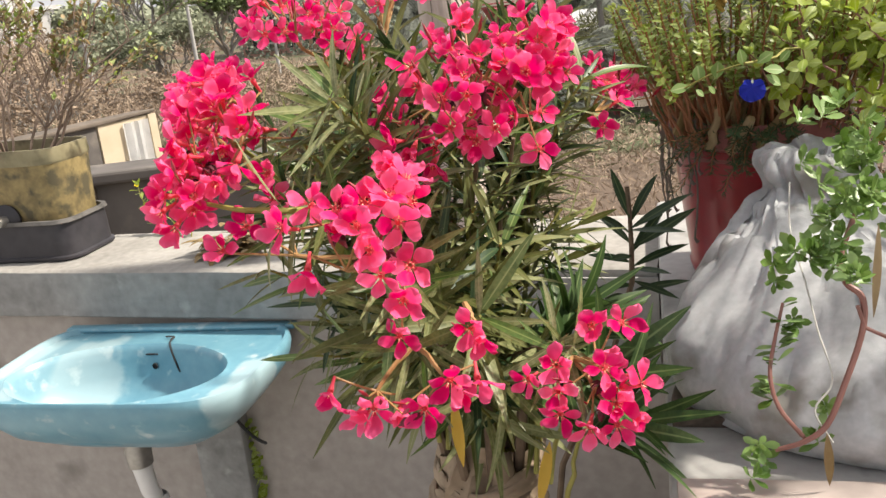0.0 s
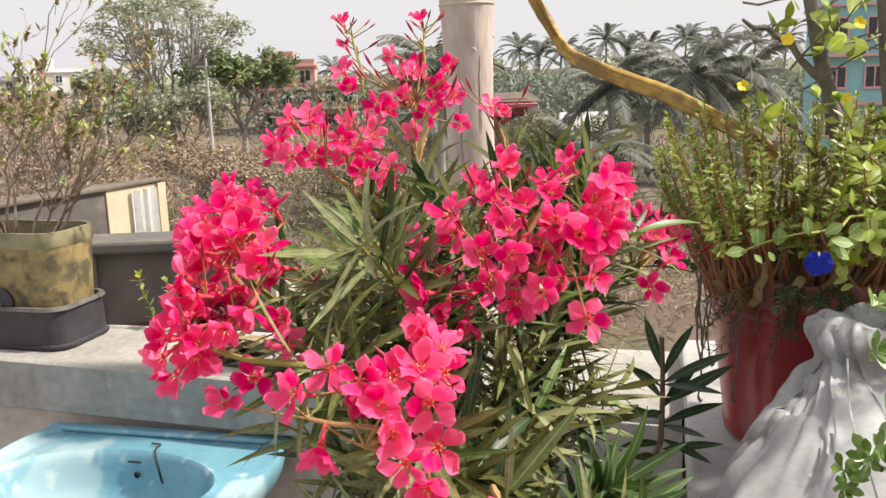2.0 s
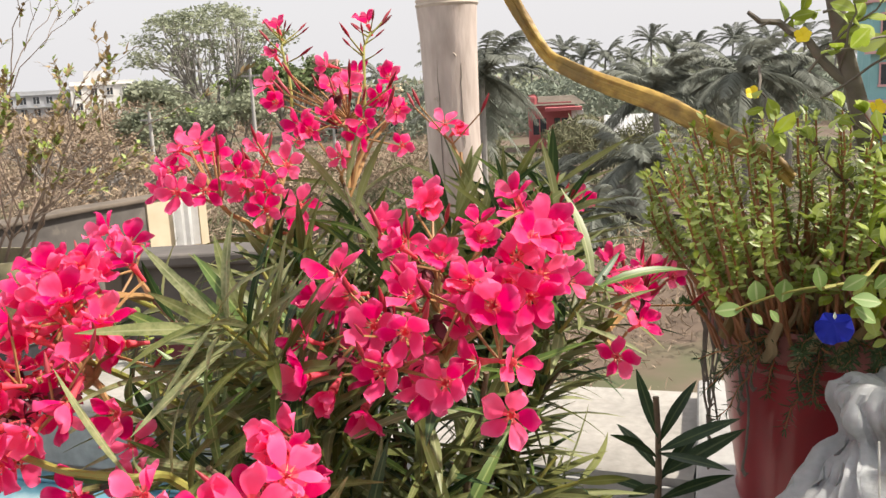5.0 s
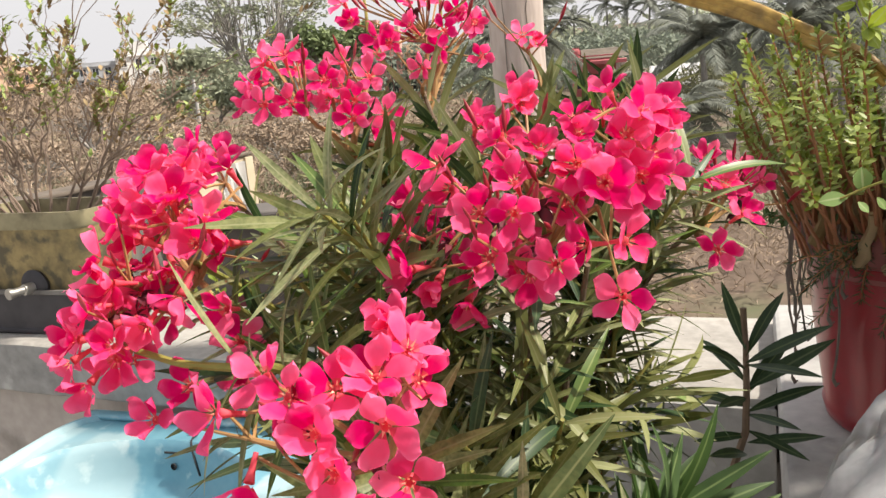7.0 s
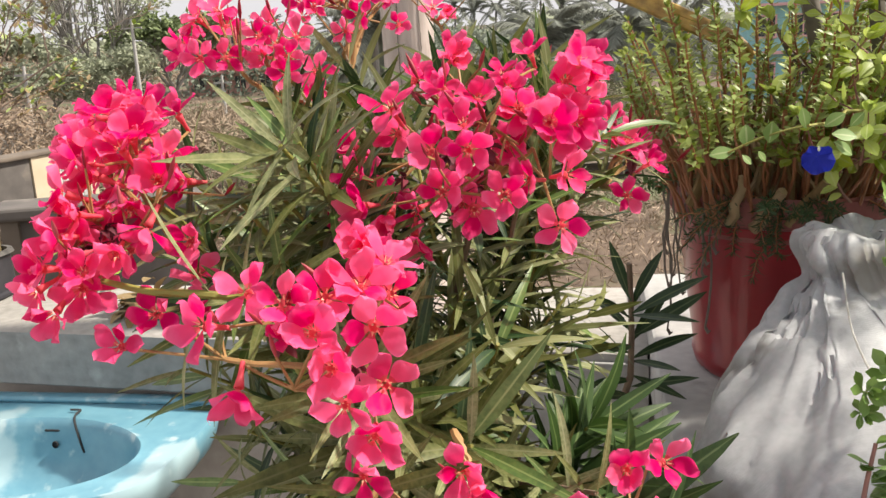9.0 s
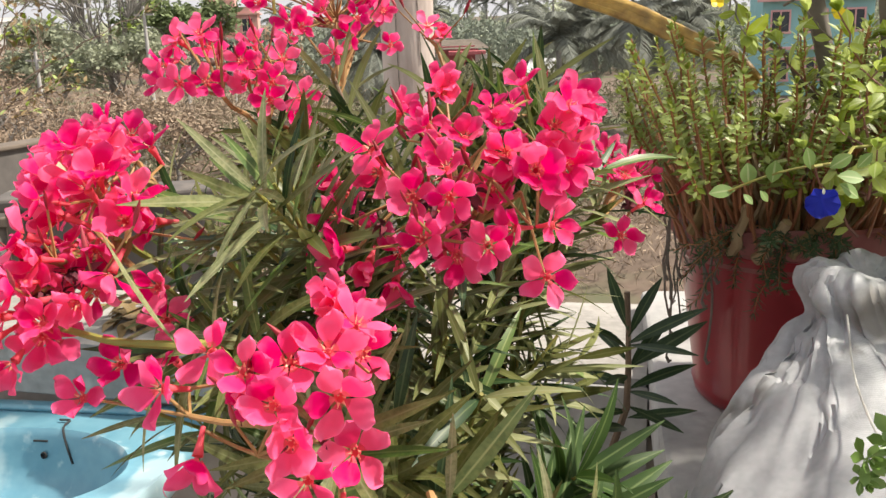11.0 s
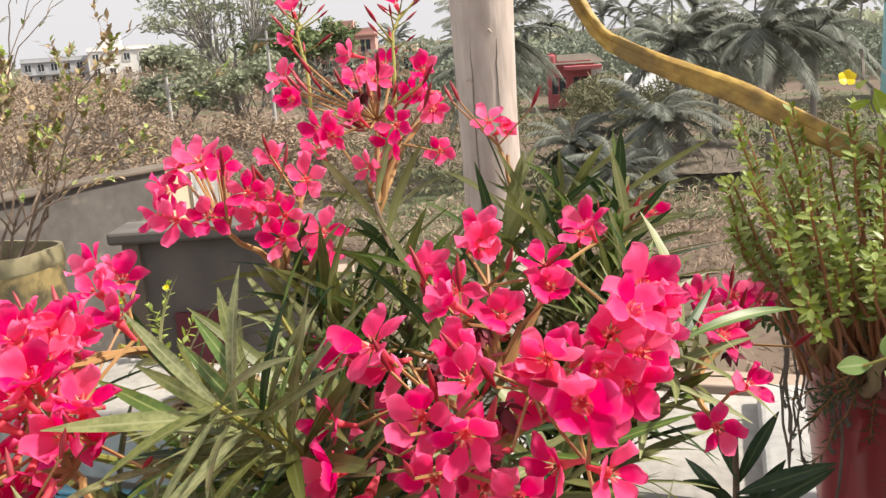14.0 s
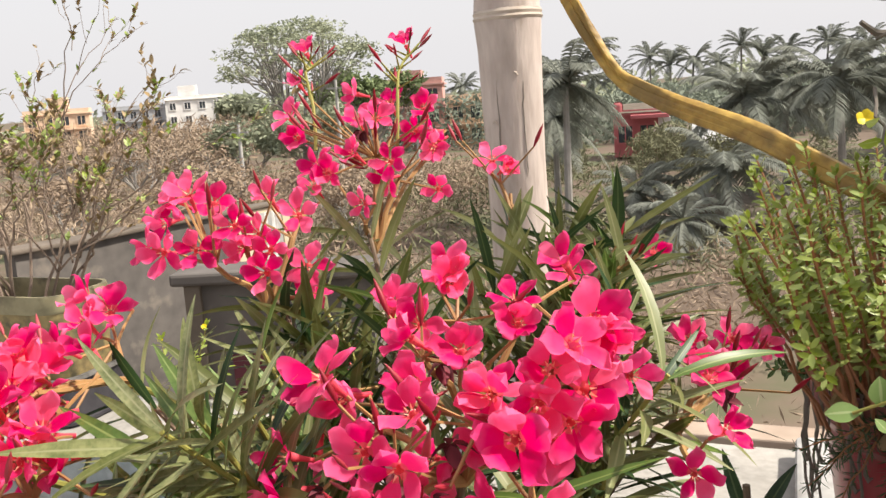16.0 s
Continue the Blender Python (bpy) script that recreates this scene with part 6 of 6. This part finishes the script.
part("hipped_roof", bm, OLD_ROOF, red, "dark hipped roof", smooth=False)
part("gable", box(-1.7, -0.9, -0.1, 0.3, 3.0, 4.1, bevel=0.3, seg=4), RED_PAINT, red, smooth=False)


def shed(label, x, y, w, d, z, tilt, material, wallmat, turn=0.0):
    ob = root("shed", label, "shed", pose(x, y, GROUND, 0, 0, turn))
    h = z - GROUND
    part("wall", box(-w / 2, w / 2, 0, d, 0, h - 0.1), wallmat, ob, smooth=False)
    bm = bmesh.new()
    n = 24
    loft(bm, [[(-w / 2 - 0.2 + (w + 0.4) * i / n, -0.3, h + 0.03 * (i % 2)) for i in range(n + 1)], [(-w / 2 - 0.2 + (w + 0.4) * i / n, d + 0.3, h + tilt + 0.03 * (i % 2)) for i in range(n + 1)], [(-w / 2 - 0.2 + (w + 0.4) * i / n, d + 0.3, h + tilt - 0.05) for i in range(n + 1)], [(-w / 2 - 0.2 + (w + 0.4) * i / n, -0.3, h - 0.06) for i in range(n + 1)]], False)
    part("roof", bm, material, ob, smooth=False)
    return ob


shed("low shed with a pale tin roof beyond the palms", 1.2, 60, 3.2, 4, -2.6, 1.0, TIN, GREY_PAINT)
shed("low shed with a grey tin roof beyond the palms", -1.2, 64, 3.6, 4, -2.4, 0.5, OLD_ROOF, BRICK_RUBBLE)
shed("dark tin-roofed shed in the brush", 2.0, 33, 5.0, 3, -3.6, 0.7, OLD_ROOF, DARK_WALL, 5)

# the yard next door
yard = root("outbuilding", "low outbuilding wall of dark and cream plaster with a mossy cap", "outbuilding", pose(-6.3, 14.0, GROUND, 0, 0, 69.4))
part("wall", box(-1.05, 0.0, 0, 0.3, 0, 4.1), CREAM, yard, "cream stained wall", smooth=False)
part("dark_wall", box(-4.5, -1.06, 0.03, 0.3, 0, 4.1), DARK_WALL, yard, "dark damp wall", smooth=False)
part("cap", roughened(box(-4.6, 0.12, -0.05, 0.34, 4.11, 4.17, bevel=0.02), 0.035, 2.2, 3), OLD_ROOF, yard, "mossy brown cap", smooth=False)
part("door_post", box(-0.06, 0.10, -0.05, 0.30, 0.2, 4.1), CREAM, yard, smooth=False)
bm = bmesh.new()
loft(bm, [[(-0.62 + 0.50 * i / 10, -0.06 + 0.03 * math.sin(i * 1.7), z) for i in range(11)] for z in (4.05, 3.8, 3.5, 3.3)], False)
bmesh.ops.solidify(bm, geom=bm.faces[:], thickness=0.01)
part("hanging_cloth", bm, LINEN, yard, "white cloth hung on the wall")
low = root("low_roofs", "low brick roofs and steps in the yard next door", "roof", pose(-3.6, 11.0, GROUND, 0, 0, 18))
for k, (x0, x1, y0, y1, z1) in enumerate(((-2.6, 0.2, 0, 0.5, 2.6), (-1.6, 0.4, 1.5, 2.1, 2.6), (-0.6, 1.2, -0.8, -0.3, 2.0), (-3.4, -2.0, 2.2, 2.8, 3.2))):
    part("slab", roughened(box(x0, x1, y0, y1, z1 - 0.14, z1, bevel=0.02), 0.02, 1.5, 1), (OLD_ROOF, BRICK_RUBBLE, PINKISH, OLD_ROOF)[k], low, smooth=False)
    part("wall", box(x0 + 0.1, x1 - 0.1, y0 + 0.1, y1 - 0.1, 0, z1 - 0.14), (DARK_WALL, BRICK_RUBBLE, DARK_WALL, BRICK_RUBBLE)[k], low, smooth=False)
neighbour = root("dark_wall", "dark grey wall of the neighbouring roof", "wall", pose(-2.38, 5.6, GROUND, 0, 0, 12))
part("wall", box(-0.32, 0.75, 0, 0.25, 0, 4.66), DARK_WALL, neighbour, smooth=False)
part("pilaster", box(-0.42, -0.32, -0.04, 0.25, 0, 4.66), OLD_ROOF, neighbour, smooth=False)
part("panel", box(-0.16, 0.14, -0.025, 0.0, 3.78, 4.2), mat("maroon_door_paint", (0.09, 0.02, 0.03), (0.14, 0.035, 0.045), 3, 0.6, 0.7), neighbour, "maroon door panel", smooth=False)
part("cap", box(-0.5, 0.82, -0.07, 0.3, 4.66, 4.74, bevel=0.02), DARK_WALL, neighbour, smooth=False)
boundary = root("boundary_wall", "long low earth-red boundary wall across the plots", "wall", pose(1.5, 9.0, GROUND, 0, 0, -6))
part("wall", box(-3, 6, 0, 0.25, 0, 2.3), PINKISH, boundary, smooth=False)
part("cap", roughened(box(-3.1, 6.1, -0.08, 0.33, 2.3, 2.4, bevel=0.02), 0.02, 1.5, 1), BRICK_RUBBLE, boundary, smooth=False)


def power_pole(x, y, top, r=0.11):
    ob = root("utility_pole", "slim grey concrete utility pole", "utility pole", pose(x, y, GROUND), group="utility poles")
    bm = bmesh.new()
    lathe(bm, [(r * 1.3, 0.0), (r, (top - GROUND) * 0.5), (r * 0.75, top - GROUND), (0.0, top - GROUND)], 10)
    part("post", bm, POST_MAT, ob)
    part("crossarm", box(-0.55, 0.55, -0.05, 0.05, top - GROUND - 0.5, top - GROUND - 0.4), POST_MAT, ob)
    return ob


power_pole(-20.1, 50, 2.6)
power_pole(-24.4, 46, 0.5)
power_pole(-17.0, 55, -0.8)


def foliage(points, size, rng, material, flat=0.5, slim=0.45):
    verts, faces = [], []
    for p in points:
        u = Vector((rng.gauss(0, 1), rng.gauss(0, 1), rng.gauss(0, flat))).normalized()
        w = u.cross(Vector((rng.gauss(0, 1), rng.gauss(0, 1), rng.gauss(0, 1)))).normalized()
        s = size * rng.uniform(0.5, 1.4)
        k = len(verts)
        verts += [tuple(p - u * s), tuple(p + w * s * slim), tuple(p + u * s), tuple(p - w * s * slim)]
        faces.append((k, k + 1, k + 2, k + 3))
    me = bpy.data.meshes.new("crown")
    me.from_pydata(verts, [], faces)
    me.materials.append(material)
    return me


def tree(label, x, y, top, spread, seed, material, size=0.35, count=3500, umbrella=0.35, bole=0.35, name="tree"):
    """Trunk, forking limbs, and a crown of small leaves gathered round the limb ends."""
    rng = random.Random(seed)
    ob = root(name, label, "tree", pose(x, y, GROUND))
    h = top - GROUND
    wood, ends = bmesh.new(), []

    def limb(p, d, length, r, depth):
        q = p + d * length
        tube(wood, bend(p, q, 0.0, 4, length * 0.04, rng, Vector((0, 0, length * 0.08))), [r, r * 0.9, r * 0.8, r * 0.72, r * 0.6], 6)
        if depth >= 2:
            ends.append(q)
        if depth < 4:
            for _ in range(3):
                e = (d + Vector((rng.uniform(-1, 1), rng.uniform(-1, 1), rng.uniform(-0.35, 0.55))) * 0.8).normalized()
                limb(p.lerp(q, rng.uniform(0.6, 1)), e, length * rng.uniform(0.55, 0.78), r * 0.58, depth + 1)

    fork = Vector((0, 0, h * bole))
    tube(wood, [(0, 0, 0), (0.05, 0, h * bole * 0.5), fork], [h * 0.035, h * 0.028, h * 0.024], 9)
    for k in range(5):
        a = 2 * math.pi * k / 5 + rng.uniform(-0.4, 0.4)
        limb(fork, Vector((math.cos(a) * spread / h * 1.2, math.sin(a) * spread / h * 1.2, 0.75 + rng.uniform(-0.2, 0.3))).normalized(), h * 0.30, h * 0.017, 0)
    part("trunk", wood, TREE_BARK, ob)
    pts = []
    zmax = max(e.z for e in ends)
    for _ in range(count):
        e = ends[rng.randrange(len(ends))]
        p = e + Vector((rng.gauss(0, 0.5), rng.gauss(0, 0.5), rng.gauss(0, 0.5 * umbrella))) * spread * 0.16
        p.z *= h / (zmax + 0.1)
        pts.append(p)
    put("crown", foliage(pts, size, rng, material, umbrella), ob)
    return ob


def rain_tree(label, x, y, top, rx, seed):
    """A low-forking tree whose long limbs carry flat leafy pads in a wide, open dome."""
    rng = random.Random(seed)
    ob = root("tree", label, "tree", pose(x, y, GROUND))
    h = top - GROUND
    wood, pts = bmesh.new(), []
    fork = Vector((0.2, 0, h * 0.30))
    tube(wood, [(0, 0, 0), (0.15, 0, h * 0.15), fork], [0.5, 0.42, 0.36], 9)
    mains = []
    for k in range(9):
        a = 2 * math.pi * k / 9 + rng.uniform(-0.25, 0.25)
        out = rng.uniform(0.35, 0.62) * rx
        q = Vector((math.cos(a) * out, math.sin(a) * out, h * rng.uniform(0.60, 0.74)))
        line = bend(fork, q, -0.4, 6, 0.12, rng, Vector((math.cos(a), math.sin(a), 0)) * 0.5)
        tube(wood, line, [0.17, 0.15, 0.13, 0.11, 0.10, 0.08, 0.06], 6)
        mains.append(line)
    for k in range(125):
        a, u = rng.uniform(0, 6.283), math.sqrt(rng.random())
        low = rng.random() < 0.28
        r = u * rx * (0.97 if not low else 0.85)
        z = h * (0.60 + 0.385 * math.sqrt(max(0.0, 1 - 0.93 * u * u))) - (rng.uniform(0.8, 3.6) if low else rng.uniform(0, 0.7))
        c = Vector((r * math.cos(a), r * math.sin(a), z))
        line = min(mains, key=lambda l: (l[-2] - c).length)
        tube(wood, bend(line[3 + k % 4], c, -0.25, 5, 0.10, rng), [0.065, 0.058, 0.05, 0.04, 0.03, 0.015], 4)
        wide = rng.uniform(0.45, 0.85)
        for _ in range(58):
            b, r = rng.uniform(0, 6.283), wide * 1.4 * math.sqrt(rng.random())
            pts.append(c + Vector((r * math.cos(b), r * math.sin(b), rng.gauss(0.05, 0.15) - 0.05 * wide)))
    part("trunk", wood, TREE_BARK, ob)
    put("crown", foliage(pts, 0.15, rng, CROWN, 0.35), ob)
    return ob


rain_tree("large spreading rain tree with a hazy grey-green crown", -26.9, 60, 7.25, 5.9, 201)
tree("leafy green tree beside the rain tree", -22.6, 62, 3.6, 4.0, 202, CROWN_GREEN, 0.24, 5000, 0.5, 0.25)
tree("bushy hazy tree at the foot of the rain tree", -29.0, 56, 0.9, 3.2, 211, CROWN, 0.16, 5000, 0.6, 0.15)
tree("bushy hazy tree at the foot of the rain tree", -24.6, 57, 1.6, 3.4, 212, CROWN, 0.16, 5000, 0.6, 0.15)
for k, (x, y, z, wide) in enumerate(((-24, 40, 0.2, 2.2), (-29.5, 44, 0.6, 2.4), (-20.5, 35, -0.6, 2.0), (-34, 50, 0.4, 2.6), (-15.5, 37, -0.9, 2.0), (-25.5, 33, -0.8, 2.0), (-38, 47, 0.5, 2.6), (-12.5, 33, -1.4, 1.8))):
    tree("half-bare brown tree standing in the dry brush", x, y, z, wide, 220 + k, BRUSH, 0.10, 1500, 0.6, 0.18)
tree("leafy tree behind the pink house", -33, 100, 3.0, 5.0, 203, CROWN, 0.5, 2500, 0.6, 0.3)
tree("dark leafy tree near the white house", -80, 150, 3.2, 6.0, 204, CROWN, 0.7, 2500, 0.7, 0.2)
rng = random.Random(207)
far = []
for k in range(9000):
    x = rng.uniform(-150, 75)
    y = 165 + rng.uniform(0, 50)
    far.append(Vector((x, y, GROUND + abs(rng.gauss(0, 1)) * 2.2 + 3.2 * max(0, noise.noise((x * 0.06, 0, 3)) + 0.3) * rng.random() * 2)))
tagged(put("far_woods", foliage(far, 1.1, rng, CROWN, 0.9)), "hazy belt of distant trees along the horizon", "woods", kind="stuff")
mid = []
for k in range(30000):
    x = rng.uniform(-32, 34)
    y = 85 + rng.uniform(0, 30)
    mid.append(Vector((x, y, GROUND + rng.random() * (4.6 + 2.8 * noise.noise((x * 0.1, y * 0.05, 1))))))
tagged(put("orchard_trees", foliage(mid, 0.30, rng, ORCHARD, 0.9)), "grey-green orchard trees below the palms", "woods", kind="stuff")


def palm(x, y, z, reach, seed, count=16, lively=0.0):
    """A coconut palm: leaning ringed trunk and arching feathered fronds."""
    rng = random.Random(seed)
    ob = root("coconut_palm", "coconut palm with arching fronds paled for haze", "palm tree", pose(x, y, GROUND), group="coconut palms")
    h = z - GROUND
    lean = rng.uniform(-0.06, 0.06) * h
    bm = bmesh.new()
    pts = [Vector((lean * (i / 10) ** 1.5, 0, h * i / 10)) for i in range(11)]
    tube(bm, pts, [0.17 - 0.007 * i for i in range(11)], 8, wob=0.05, rng=rng)
    part("trunk", bm, TREE_BARK, ob)
    top = pts[-1]
    verts, faces = [], []
    rib = bmesh.new()
    for k in range(count):
        a = 2 * math.pi * k / count + rng.uniform(-0.25, 0.25)
        rise = rng.uniform(-0.5, 1.1 + lively)
        flatten = 1.0 / math.sqrt(1 + (0.55 * max(0, rise)) ** 2)
        d = Vector((math.cos(a), math.sin(a), 0))
        line = []
        for i in range(13):
            t = i / 12
            line.append(top + d * reach * flatten * t * (1 - 0.22 * max(0, 0.6 - rise) * t) + Vector((0, 0, reach * flatten * (rise * 0.95 * t - (0.50 + 0.26 * rise) * t * t))))
        tube(rib, line, [0.035 - 0.0024 * i for i in range(13)], 4)
        cross = d.cross(Vector((0, 0, 1)))
        for i in range(1, 13):
            for j in range(3):
                p = line[i - 1].lerp(line[i], j / 3)
                t = (i - 1 + j / 3) / 12
                ln = reach * (0.24 - 0.05 * lively) * math.sin(math.pi * min(1, 0.12 + 0.85 * t)) ** 0.7
                along = (line[i] - line[i - 1]).normalized()
                for s in (-1, 1):
                    tip = p + (cross * s * 0.75 + along * 0.55 + Vector((0, 0, -0.5 + 0.3 * lively - rng.random() * 0.35))) * ln
                    w = along * reach * 0.012
                    q = len(verts)
                    m = (p + tip) / 2 + Vector((0, 0, ln * 0.1))
                    verts += [tuple(p - w), tuple(p + w), tuple(m + w), tuple(tip), tuple(m - w)]
                    faces.append((q, q + 1, q + 2, q + 3, q + 4))
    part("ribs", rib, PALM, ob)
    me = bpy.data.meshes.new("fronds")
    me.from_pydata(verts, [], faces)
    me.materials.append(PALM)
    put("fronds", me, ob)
    return ob


for k, (x, y, z, reach) in enumerate(((-4.6, 34, 1.5, 2.3), (-5.6, 38, 0.2, 2.2), (-2.2, 34, -2.6, 1.6), (1.05, 33, -1.6, 2.1), (1.9, 36, 0.6, 2.2), (5.2, 37, 1.0, 2.4), (3.6, 42, 0.4, 2.3), (7.2, 40, 0.8, 2.4), (-0.4, 30, -3.0, 1.6))):
    palm(x, y, z, reach * 1.3, 300 + k, 24, 0.7)
rng = random.Random(311)
for k, (x, z) in enumerate(((-5.8, 4.6), (-3.4, 3.6), (-1.3, 3.8), (1.6, 3.3), (4.1, 5.4), (6.6, 3.9), (9.4, 4.3), (12.9, 4.9), (15.2, 3.9), (16.9, 4.6), (20.5, 4.4), (24, 4.8), (-28.1, 2.6), (-9.7, 2.9), (-12.6, 2.5), (-16.3, 2.6), (-20.0, 2.2))):
    y = 110 + rng.uniform(-4, 8)
    palm(x * y / 110, y, z - 0.8, 3.2, 320 + k, 22, 1.1)


def scrub(name, label, x0, x1, y0, y1, hmax, count, size, seed, material):
    rng = random.Random(seed)
    pts = []
    for _ in range(count):
        x, y = rng.uniform(x0, x1), rng.uniform(y0, y1)
        if noise.noise((x * 0.25, y * 0.18, seed)) < -0.12:
            continue
        pts.append(Vector((x, y, GROUND + rng.random() ** 0.7 * hmax * (0.6 + 0.8 * abs(noise.noise((x * 0.2, y * 0.15, seed + 5)))))))
    return tagged(put(name, foliage(pts, size * 1.7, rng, material, 1.1, 0.13)), label, "scrub", kind="stuff")


scrub("brown_brush", "dry brown leafless brush in the fields", -45, -9, 26, 58, 2.6, 52000, 0.115, 401, BRUSH)
scrub("olive_scrub", "olive scrub in the fields", -20, 12, 24, 60, 1.7, 26000, 0.13, 402, BRUSH_GREEN)
scrub("garden_scrub", "low green garden scrub before the red house", -12, 8, 56, 66, 2.8, 12000, 0.20, 405, BRUSH_GREEN)
scrub("yard_weeds", "low dry weeds in the nearby plots", -15, 9, 11, 26, 2.0, 26000, 0.075, 403, BRUSH)
scrub("far_brush", "brown brush before the far houses", -120, -40, 70, 130, 4.4, 30000, 0.32, 404, BRUSH)
